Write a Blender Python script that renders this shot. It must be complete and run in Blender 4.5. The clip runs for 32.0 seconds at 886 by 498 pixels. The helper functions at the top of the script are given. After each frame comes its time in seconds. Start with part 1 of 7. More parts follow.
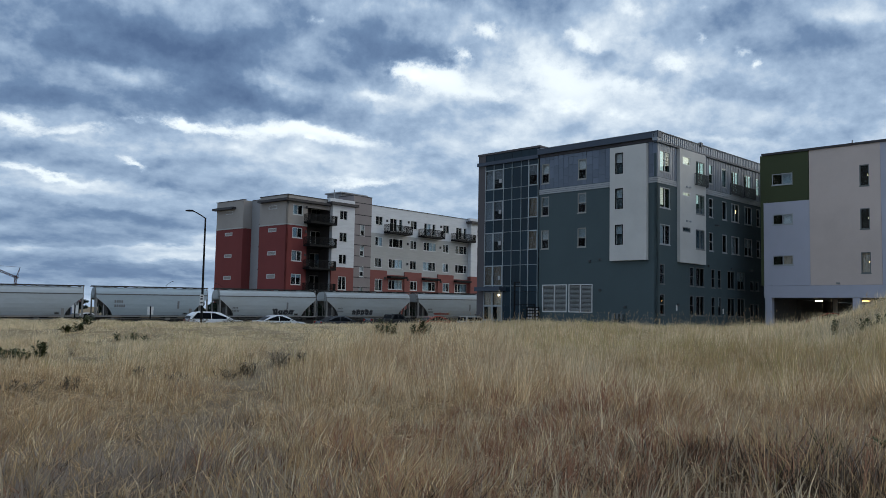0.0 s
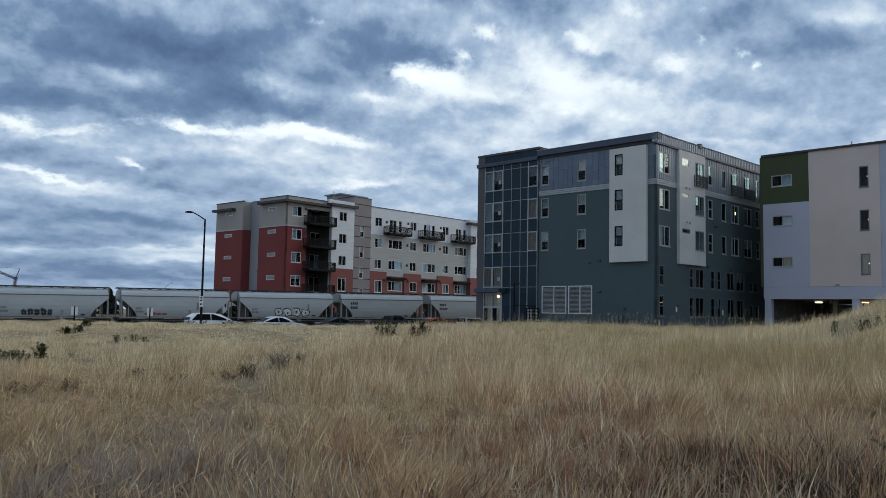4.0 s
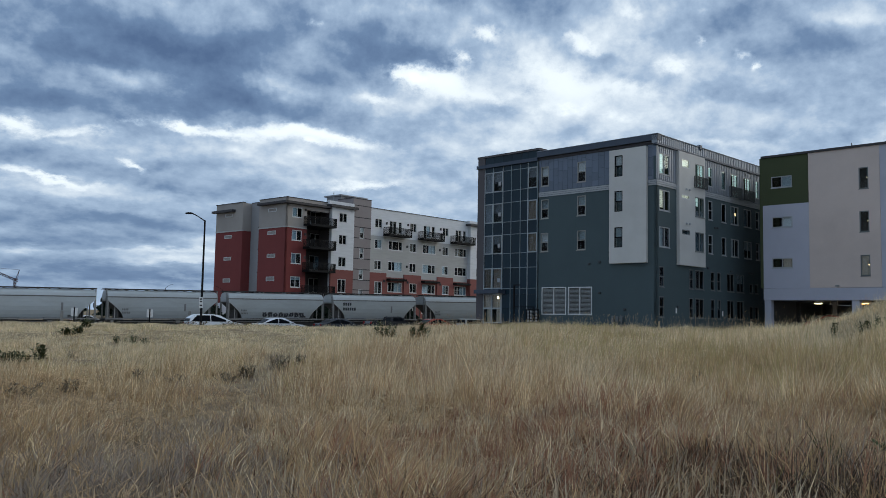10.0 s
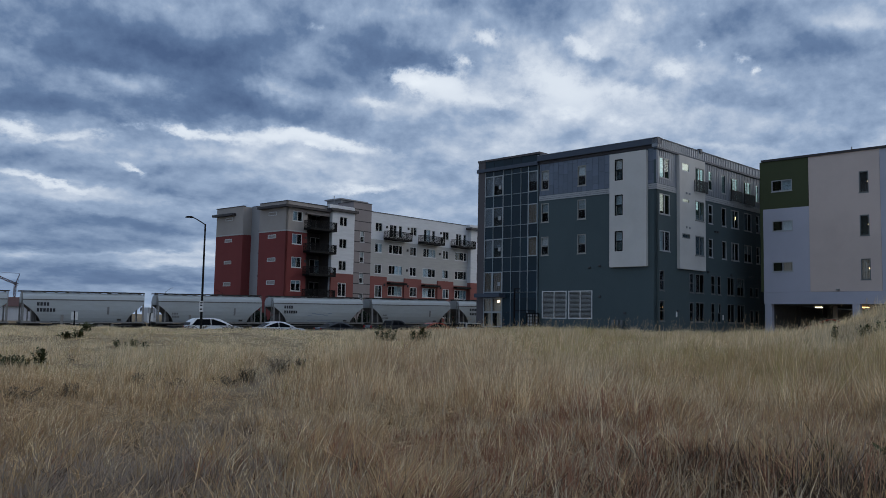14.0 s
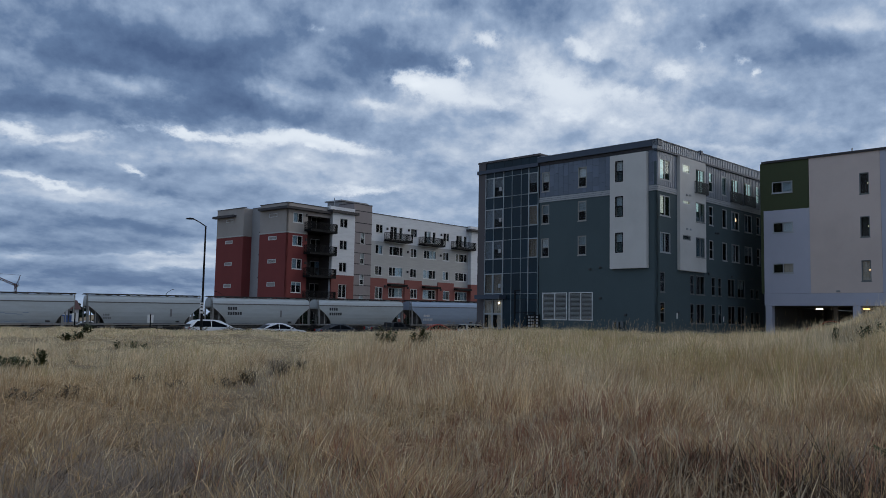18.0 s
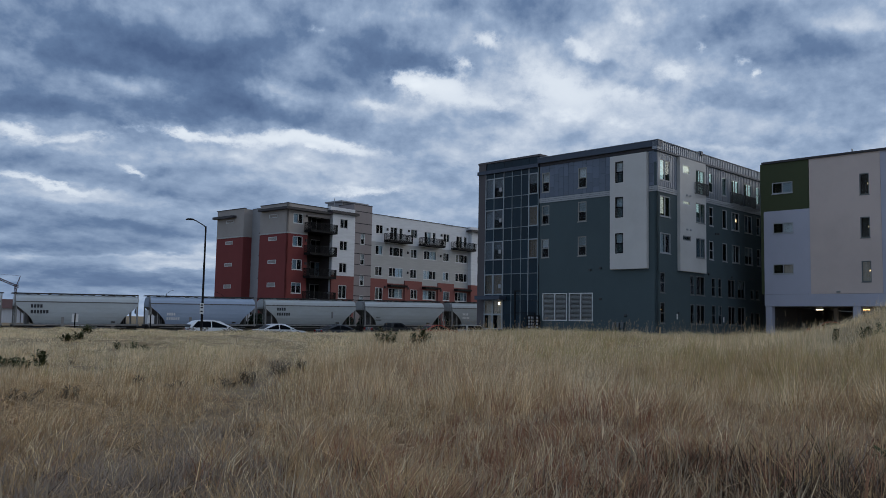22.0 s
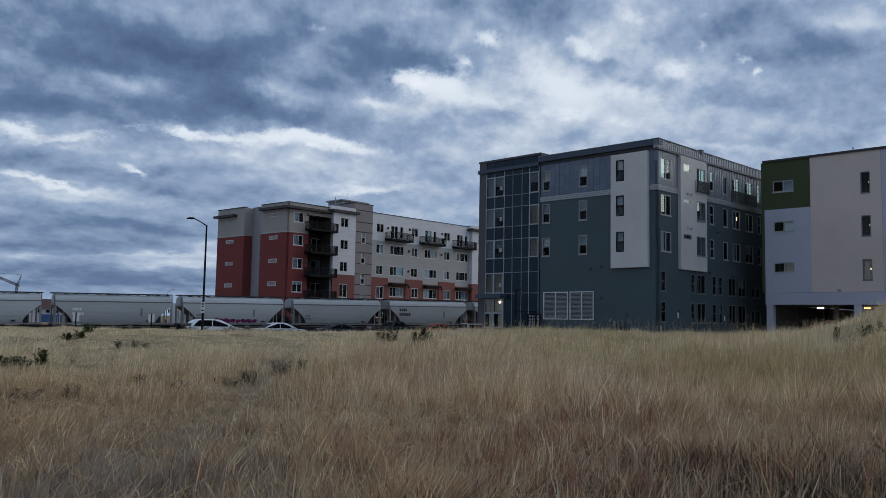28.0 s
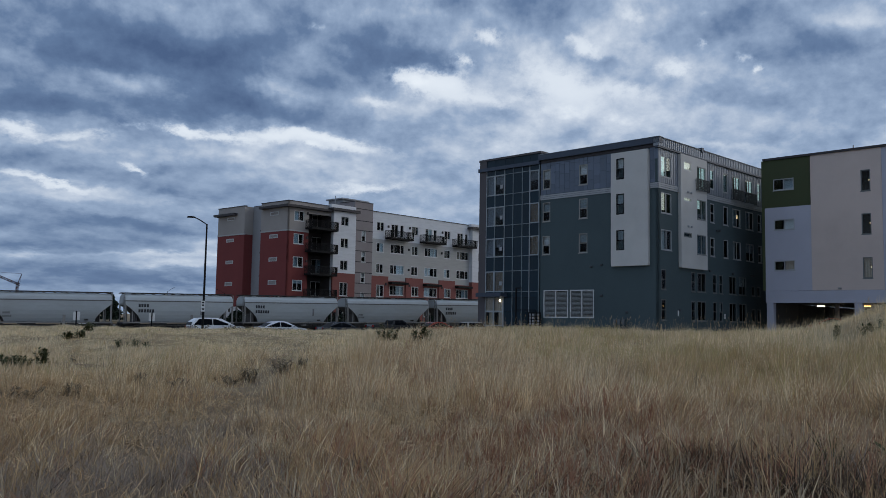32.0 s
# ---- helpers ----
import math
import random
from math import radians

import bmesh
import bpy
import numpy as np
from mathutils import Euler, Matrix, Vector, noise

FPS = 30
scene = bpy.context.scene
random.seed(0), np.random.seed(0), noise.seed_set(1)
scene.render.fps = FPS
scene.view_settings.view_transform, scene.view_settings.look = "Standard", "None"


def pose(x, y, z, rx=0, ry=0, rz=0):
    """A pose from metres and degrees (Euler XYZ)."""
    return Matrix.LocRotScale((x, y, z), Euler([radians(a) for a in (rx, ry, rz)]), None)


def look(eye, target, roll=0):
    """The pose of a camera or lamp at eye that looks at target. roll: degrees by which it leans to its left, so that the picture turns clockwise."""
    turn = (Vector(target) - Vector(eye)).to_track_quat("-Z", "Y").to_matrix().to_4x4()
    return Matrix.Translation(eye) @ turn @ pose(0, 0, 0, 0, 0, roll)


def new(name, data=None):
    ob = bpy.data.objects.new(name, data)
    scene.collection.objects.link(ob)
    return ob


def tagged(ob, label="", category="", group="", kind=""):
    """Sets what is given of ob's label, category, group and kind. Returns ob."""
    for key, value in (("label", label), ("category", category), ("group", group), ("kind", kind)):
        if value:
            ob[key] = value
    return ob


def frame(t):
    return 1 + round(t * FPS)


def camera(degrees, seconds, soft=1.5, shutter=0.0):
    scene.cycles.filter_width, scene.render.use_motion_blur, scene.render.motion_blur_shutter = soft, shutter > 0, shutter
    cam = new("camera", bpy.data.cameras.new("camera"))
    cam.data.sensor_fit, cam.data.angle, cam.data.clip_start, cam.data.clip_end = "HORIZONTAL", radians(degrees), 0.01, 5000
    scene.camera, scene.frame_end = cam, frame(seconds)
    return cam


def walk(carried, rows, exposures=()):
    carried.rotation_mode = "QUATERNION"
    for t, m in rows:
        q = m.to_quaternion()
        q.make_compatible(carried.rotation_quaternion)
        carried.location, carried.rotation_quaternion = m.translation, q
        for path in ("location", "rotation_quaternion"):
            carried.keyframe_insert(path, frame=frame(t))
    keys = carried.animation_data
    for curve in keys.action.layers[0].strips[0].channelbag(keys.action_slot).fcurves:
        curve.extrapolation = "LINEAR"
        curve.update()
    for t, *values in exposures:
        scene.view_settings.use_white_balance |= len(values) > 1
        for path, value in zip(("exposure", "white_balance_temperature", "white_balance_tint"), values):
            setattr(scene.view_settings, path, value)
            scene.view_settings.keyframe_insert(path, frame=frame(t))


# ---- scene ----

# ================= camera and its walk =================
EYE = Vector((0.0, 0.0, 1.6))
cam = camera(55.75, 32.0, soft=0.85)
K = 0.03866  # degrees in one unit of tilt


def view(right, down, roll=1.11):
    """The hand-held camera stands still; it only tilts and turns by fractions of a degree."""
    return pose(EYE.x, EYE.y, EYE.z, 90 + 4.65 + down * K, 0, right * K) @ pose(0, 0, 0, 0, 0, roll)


walk(cam, [(0.0, view(0.9, -4.6)), (1.0, view(1.0, -4.4)), (2.0, view(0.8, -3.6)), (3.0, view(0.3, -2.6)), (3.5, view(0.3, -2.4)),
           (5.5, view(0.3, -0.5)), (6.0, view(0.0, 0.0)), (7.0, view(0.0, 0.0)), (8.0, view(0.0, -0.9)), (9.0, view(0.0, 0.0)),
           (10.0, view(0.1, 0.0)), (11.0, view(0.4, -0.1)), (11.5, view(0.6, 0.2)), (12.0, view(0.5, 6.4)), (12.5, view(1.1, 7.8)),
           (13.0, view(0.9, 7.9)), (14.0, view(0.7, 6.7)), (14.5, view(1.0, 7.6)), (16.5, view(1.5, 7.9)), (17.0, view(1.5, 8.0)),
           (18.0, view(1.5, 9.5)), (19.0, view(1.5, 9.3)), (20.0, view(1.6, 9.5)), (21.0, view(1.6, 10.7)), (22.0, view(1.7, 10.6)),
           (23.0, view(2.0, 11.0)), (24.0, view(2.2, 11.0)), (25.0, view(2.2, 11.0)), (25.5, view(2.2, 10.7)), (27.5, view(2.8, 9.6)),
           (28.0, view(3.0, 8.3, 1.07)), (29.0, view(3.0, 7.9, 1.05)), (30.0, view(3.1, 7.0, 1.03)), (31.0, view(3.3, 6.0, 1.02)),
           (32.0, view(3.4, 5.6, 1.01))],
     exposures=[(0.0, 0.15, 7200, 7), (10.1, 0.15, 7200, 7), (10.8, -0.22, 7000, 5), (11.5, -0.22, 7000, 5), (12.2, -0.21, 6920, 11), (32.0, -0.21, 6920, 11)])

# ================= world, sun =================
SUN_AZ, SUN_EL = radians(74), radians(25)   # clockwise from +y
world = bpy.data.worlds.new("overcast_sky")
scene.world = world
world.use_nodes = True
wt = world.node_tree
wt.nodes.clear()


def wn(kind, **kw):
    n = wt.nodes.new(kind)
    for k, v in kw.items():
        if k == "operation":
            n.operation = v
    return n


def wmath(op, a, b=None, c=None):
    n = wn("ShaderNodeMath", operation=op)
    for i, v in enumerate((a, b, c)):
        if v is None:
            continue
        if isinstance(v, (int, float)):
            n.inputs[i].default_value = v
        else:
            wt.links.new(v, n.inputs[i])
    return n.outputs[0]


def wvec(op, a, b):
    n = wn("ShaderNodeVectorMath", operation=op)
    for i, v in enumerate((a, b)):
        if isinstance(v, tuple):
            n.inputs[i].default_value = v
        else:
            wt.links.new(v, n.inputs[i])
    return n


def wnoise(vec, scale, detail, rough, dist=0.0):
    n = wn("ShaderNodeTexNoise")
    wt.links.new(vec, n.inputs["Vector"])
    n.inputs["Scale"].default_value, n.inputs["Detail"].default_value = scale, detail
    n.inputs["Roughness"].default_value, n.inputs["Distortion"].default_value = rough, dist
    return n


coord = wn("ShaderNodeTexCoord").outputs["Generated"]
sep = wn("ShaderNodeSeparateXYZ")
wt.links.new(coord, sep.inputs[0])
azim = wmath("ARCTAN2", sep.outputs[0], sep.outputs[1])
elev = wmath("ARCSINE", sep.outputs[2])
# clouds lie in a flat layer: they shrink and flatten towards the horizon
lift = wmath("ADD", wmath("MAXIMUM", sep.outputs[2], 0.0), 0.22)
plane = wn("ShaderNodeCombineXYZ")
wt.links.new(wmath("DIVIDE", sep.outputs[0], lift), plane.inputs[0])
wt.links.new(wmath("DIVIDE", sep.outputs[1], lift), plane.inputs[1])
sheet = wn("ShaderNodeCombineXYZ")
wt.links.new(wmath("MULTIPLY", azim, 2.7), sheet.inputs[0])
wt.links.new(wmath("MULTIPLY", wmath("LOGARITHM", wmath("ADD", wmath("MAXIMUM", elev, 0.0), 0.10), math.e), 1.3), sheet.inputs[1])
layer = sheet.outputs[0]
big = wnoise(plane.outputs[0], 1.6, 3.0, 0.45, 0.1)
fine = wnoise(layer, 6.0, 6.0, 0.56, 0.1)
above = wnoise(wvec("ADD", layer, (-0.01, 0.07, 0.0)).outputs[0], 6.0, 6.0, 0.56, 0.1)
lump = wmath("SUBTRACT", fine.outputs[0], above.outputs[0])
tatter = wnoise(layer, 17.0, 8.0, 0.68, 0.1)
warpn = wnoise(layer, 10.0, 6.0, 0.62)
# slopes of a direction from the north: run to the east, rise
north = wmath("MAXIMUM", sep.outputs[1], 0.04)
slope = wn("ShaderNodeCombineXYZ")
wt.links.new(wmath("DIVIDE", sep.outputs[0], north), slope.inputs[0])
wt.links.new(wmath("DIVIDE", sep.outputs[2], north), slope.inputs[1])
shift = wvec("MULTIPLY", wvec("SUBTRACT", warpn.outputs["Color"], (0.5, 0.5, 0.5)).outputs[0], (0.055, 0.026, 0.0)).outputs[0]
where = wvec("ADD", slope.outputs[0], shift).outputs[0]
rising = wmath("MINIMUM", wmath("MAXIMUM", elev, 0.0), 0.25)
tone = wmath("MULTIPLY_ADD", wmath("SUBTRACT", big.outputs[0], 0.5), 0.10, 0.44)
tone = wmath("MULTIPLY_ADD", wmath("SUBTRACT", fine.outputs[0], 0.5), 0.20, tone)
tone = wmath("MULTIPLY_ADD", wmath("MULTIPLY", lump, wmath("MULTIPLY_ADD", rising, 2.4, 0.4)), 0.42, tone)  # lit crowns, dark bases
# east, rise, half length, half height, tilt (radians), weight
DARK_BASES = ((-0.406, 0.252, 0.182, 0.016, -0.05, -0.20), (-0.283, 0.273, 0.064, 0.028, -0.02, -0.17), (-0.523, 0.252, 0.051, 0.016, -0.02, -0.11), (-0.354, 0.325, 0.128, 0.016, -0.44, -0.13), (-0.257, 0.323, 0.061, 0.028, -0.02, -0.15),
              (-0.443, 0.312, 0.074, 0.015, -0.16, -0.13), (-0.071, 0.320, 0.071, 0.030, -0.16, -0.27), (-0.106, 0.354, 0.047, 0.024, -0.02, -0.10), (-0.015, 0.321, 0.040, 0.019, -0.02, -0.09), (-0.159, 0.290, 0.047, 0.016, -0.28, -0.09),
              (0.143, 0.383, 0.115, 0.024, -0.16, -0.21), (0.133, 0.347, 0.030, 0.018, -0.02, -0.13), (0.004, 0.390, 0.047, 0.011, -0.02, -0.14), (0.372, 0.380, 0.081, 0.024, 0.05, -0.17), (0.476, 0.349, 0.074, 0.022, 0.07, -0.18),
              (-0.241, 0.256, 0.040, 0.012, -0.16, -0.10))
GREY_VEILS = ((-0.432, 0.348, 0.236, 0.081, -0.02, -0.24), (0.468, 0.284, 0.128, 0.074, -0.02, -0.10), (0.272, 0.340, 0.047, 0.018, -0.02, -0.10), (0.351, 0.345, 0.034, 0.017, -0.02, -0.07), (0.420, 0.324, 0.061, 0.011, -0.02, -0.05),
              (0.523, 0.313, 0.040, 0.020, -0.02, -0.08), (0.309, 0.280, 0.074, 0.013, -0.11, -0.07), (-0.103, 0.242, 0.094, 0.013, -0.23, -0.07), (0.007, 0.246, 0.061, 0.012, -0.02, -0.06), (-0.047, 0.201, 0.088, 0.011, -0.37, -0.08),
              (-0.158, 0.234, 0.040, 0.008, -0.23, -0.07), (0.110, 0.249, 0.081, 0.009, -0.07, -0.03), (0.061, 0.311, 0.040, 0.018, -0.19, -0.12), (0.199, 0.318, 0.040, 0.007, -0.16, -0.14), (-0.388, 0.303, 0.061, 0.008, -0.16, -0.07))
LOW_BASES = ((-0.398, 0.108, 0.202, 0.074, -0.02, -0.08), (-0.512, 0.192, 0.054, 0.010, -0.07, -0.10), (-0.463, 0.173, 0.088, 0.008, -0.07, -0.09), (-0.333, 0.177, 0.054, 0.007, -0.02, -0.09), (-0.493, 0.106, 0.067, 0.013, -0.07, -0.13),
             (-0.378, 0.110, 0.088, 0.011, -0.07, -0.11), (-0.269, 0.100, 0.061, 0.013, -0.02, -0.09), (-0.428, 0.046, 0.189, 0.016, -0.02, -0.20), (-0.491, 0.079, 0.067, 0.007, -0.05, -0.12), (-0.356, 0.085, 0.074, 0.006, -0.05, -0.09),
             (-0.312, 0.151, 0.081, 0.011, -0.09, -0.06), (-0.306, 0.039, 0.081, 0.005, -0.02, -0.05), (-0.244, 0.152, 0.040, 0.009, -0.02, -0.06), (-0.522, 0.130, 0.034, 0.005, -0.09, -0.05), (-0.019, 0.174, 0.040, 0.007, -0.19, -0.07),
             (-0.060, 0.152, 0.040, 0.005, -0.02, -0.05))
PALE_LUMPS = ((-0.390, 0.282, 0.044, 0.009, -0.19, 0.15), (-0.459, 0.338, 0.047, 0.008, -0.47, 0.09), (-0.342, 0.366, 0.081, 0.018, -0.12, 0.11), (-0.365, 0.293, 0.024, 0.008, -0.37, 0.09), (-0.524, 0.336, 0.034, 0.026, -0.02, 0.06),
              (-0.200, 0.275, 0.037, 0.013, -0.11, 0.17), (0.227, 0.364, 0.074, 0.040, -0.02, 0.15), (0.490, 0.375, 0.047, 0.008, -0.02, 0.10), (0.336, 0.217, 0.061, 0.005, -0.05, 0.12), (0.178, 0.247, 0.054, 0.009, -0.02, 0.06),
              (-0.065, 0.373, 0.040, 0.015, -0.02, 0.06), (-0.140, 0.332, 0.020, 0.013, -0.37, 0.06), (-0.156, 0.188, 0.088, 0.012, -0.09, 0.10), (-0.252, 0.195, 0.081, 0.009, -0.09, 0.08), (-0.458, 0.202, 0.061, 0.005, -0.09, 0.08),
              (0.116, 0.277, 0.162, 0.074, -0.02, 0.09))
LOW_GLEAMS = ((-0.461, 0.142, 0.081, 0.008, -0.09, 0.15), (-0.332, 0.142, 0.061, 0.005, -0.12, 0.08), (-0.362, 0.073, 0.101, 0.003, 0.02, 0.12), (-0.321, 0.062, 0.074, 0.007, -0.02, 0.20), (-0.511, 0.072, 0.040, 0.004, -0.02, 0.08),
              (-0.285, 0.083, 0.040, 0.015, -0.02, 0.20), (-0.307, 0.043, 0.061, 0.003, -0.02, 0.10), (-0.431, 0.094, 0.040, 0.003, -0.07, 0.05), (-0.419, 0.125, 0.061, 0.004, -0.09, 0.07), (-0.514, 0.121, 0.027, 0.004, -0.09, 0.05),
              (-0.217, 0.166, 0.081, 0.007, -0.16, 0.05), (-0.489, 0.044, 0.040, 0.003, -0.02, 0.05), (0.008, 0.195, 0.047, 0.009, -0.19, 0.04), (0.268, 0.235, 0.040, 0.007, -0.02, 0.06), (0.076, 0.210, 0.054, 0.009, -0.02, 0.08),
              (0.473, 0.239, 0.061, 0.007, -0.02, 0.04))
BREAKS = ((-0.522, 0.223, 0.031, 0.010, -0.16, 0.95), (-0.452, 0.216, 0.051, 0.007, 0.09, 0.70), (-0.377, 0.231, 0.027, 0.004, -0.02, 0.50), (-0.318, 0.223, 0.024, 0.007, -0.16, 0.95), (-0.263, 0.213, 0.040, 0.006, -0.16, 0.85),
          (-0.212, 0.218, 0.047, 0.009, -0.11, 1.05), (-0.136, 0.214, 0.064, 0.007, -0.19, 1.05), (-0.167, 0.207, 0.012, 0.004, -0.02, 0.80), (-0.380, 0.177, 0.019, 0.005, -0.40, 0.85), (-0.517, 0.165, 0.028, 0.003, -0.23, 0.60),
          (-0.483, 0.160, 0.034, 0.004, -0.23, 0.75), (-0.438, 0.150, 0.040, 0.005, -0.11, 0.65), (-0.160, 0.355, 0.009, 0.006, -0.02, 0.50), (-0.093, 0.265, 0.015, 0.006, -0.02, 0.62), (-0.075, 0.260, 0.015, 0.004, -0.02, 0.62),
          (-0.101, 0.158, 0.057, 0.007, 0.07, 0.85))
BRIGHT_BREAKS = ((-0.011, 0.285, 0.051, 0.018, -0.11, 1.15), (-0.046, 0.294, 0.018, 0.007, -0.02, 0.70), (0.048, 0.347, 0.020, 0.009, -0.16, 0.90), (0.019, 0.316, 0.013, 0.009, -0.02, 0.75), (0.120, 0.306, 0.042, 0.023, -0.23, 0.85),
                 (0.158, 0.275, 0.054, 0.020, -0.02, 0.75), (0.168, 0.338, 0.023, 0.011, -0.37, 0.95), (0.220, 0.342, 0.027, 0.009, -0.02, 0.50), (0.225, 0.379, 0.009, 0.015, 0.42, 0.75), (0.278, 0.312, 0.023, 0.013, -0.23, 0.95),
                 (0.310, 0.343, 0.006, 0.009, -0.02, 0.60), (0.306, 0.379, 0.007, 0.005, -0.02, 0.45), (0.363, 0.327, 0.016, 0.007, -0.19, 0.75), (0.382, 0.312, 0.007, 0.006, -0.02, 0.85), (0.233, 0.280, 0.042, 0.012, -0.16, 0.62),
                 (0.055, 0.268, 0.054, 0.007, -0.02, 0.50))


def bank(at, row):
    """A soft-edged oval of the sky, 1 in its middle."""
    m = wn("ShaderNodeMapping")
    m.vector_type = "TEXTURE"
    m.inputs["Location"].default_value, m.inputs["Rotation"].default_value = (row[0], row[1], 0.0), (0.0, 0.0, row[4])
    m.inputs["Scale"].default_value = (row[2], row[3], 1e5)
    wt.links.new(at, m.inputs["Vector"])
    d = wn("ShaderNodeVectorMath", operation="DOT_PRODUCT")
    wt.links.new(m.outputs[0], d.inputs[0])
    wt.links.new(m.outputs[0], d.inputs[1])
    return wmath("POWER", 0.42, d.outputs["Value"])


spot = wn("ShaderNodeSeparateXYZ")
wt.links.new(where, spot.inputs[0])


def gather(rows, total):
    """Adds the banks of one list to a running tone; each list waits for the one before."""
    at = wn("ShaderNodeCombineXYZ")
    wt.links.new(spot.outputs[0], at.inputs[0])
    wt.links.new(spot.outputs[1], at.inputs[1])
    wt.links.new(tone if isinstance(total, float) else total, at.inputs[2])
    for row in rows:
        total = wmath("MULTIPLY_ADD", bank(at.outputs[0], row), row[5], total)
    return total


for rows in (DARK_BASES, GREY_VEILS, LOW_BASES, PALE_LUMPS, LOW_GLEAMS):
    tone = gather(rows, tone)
# the low sun's side, to the east, is brighter behind the clouds
angle = wn("ShaderNodeCombineXYZ")
wt.links.new(azim, angle.inputs[0])
wt.links.new(elev, angle.inputs[1])
for row in ((1.45, 0.22, 0.70, 0.30, 0.0, 0.22), (1.28, 0.15, 0.17, 0.09, 0.0, 0.34)):
    tone = wmath("MULTIPLY_ADD", bank(angle.outputs[0], row), row[5], tone)
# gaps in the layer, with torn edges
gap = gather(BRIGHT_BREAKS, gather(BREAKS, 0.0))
tone = wmath("MULTIPLY_ADD", gap, 0.08, tone)
tone = wmath("MULTIPLY_ADD", wmath("SUBTRACT", tatter.outputs[0], 0.5), 0.13, tone)
torn = wmath("MULTIPLY_ADD", wmath("SUBTRACT", tatter.outputs[0], 0.5), wmath("MINIMUM", wmath("MULTIPLY", gap, 3.0), 1.5), gap)
edge = wn("ShaderNodeMapRange")
edge.interpolation_type = "SMOOTHSTEP"
edge.inputs["From Min"].default_value, edge.inputs["From Max"].default_value = 0.14, 0.94
wt.links.new(torn, edge.inputs["Value"])
bright = wmath("MULTIPLY_ADD", wmath("MINIMUM", gap, 1.4), 0.11, 0.565)
tone = wmath("MULTIPLY_ADD", wmath("SUBTRACT", bright, tone), edge.outputs[0], tone)
ramp = wn("ShaderNodeValToRGB")  # from rain-blue bases to the bright breaks
wt.links.new(tone, ramp.inputs[0])
stops = ((0.0, (0.050, 0.092, 0.193)), (0.22, (0.092, 0.155, 0.283)), (0.42, (0.218, 0.307, 0.460)), (0.60, (0.425, 0.507, 0.632)), (0.80, (0.74, 0.82, 0.90)), (1.0, (0.90, 0.96, 0.945)))
while len(ramp.color_ramp.elements) < len(stops):
    ramp.color_ramp.elements.new(0.5)
for el, (p, c) in zip(ramp.color_ramp.elements, stops):
    el.position, el.color = p, (*c, 1)
sky = wn("ShaderNodeTexSky")
sky.sky_type, sky.sun_disc = "NISHITA", False
sky.sun_elevation, sky.sun_rotation = SUN_EL, SUN_AZ
clear = wn("ShaderNodeBackground")
clear.inputs[1].default_value = 0.05
wt.links.new(sky.outputs[0], clear.inputs[0])
cloud = wn("ShaderNodeBackground")
cloud.inputs[1].default_value = 1.53
wt.links.new(ramp.outputs[0], cloud.inputs[0])
both = wn("ShaderNodeMixShader")
both.inputs[0].default_value = 0.94
wt.links.new(clear.outputs[0], both.inputs[1])
wt.links.new(cloud.outputs[0], both.inputs[2])
wt.links.new(both.outputs[0], wn("ShaderNodeOutputWorld").inputs[0])

sun = new("sun", bpy.data.lights.new("sun", "SUN"))
sun.data.energy, sun.data.angle, sun.data.color = 0.45, radians(25), (1.0, 0.90, 0.78)
sun.matrix_world = look((0, 0, 60), Vector((0, 0, 60)) - Vector((math.sin(SUN_AZ) * math.cos(SUN_EL), math.cos(SUN_AZ) * math.cos(SUN_EL), math.sin(SUN_EL))))

# ================= materials =================


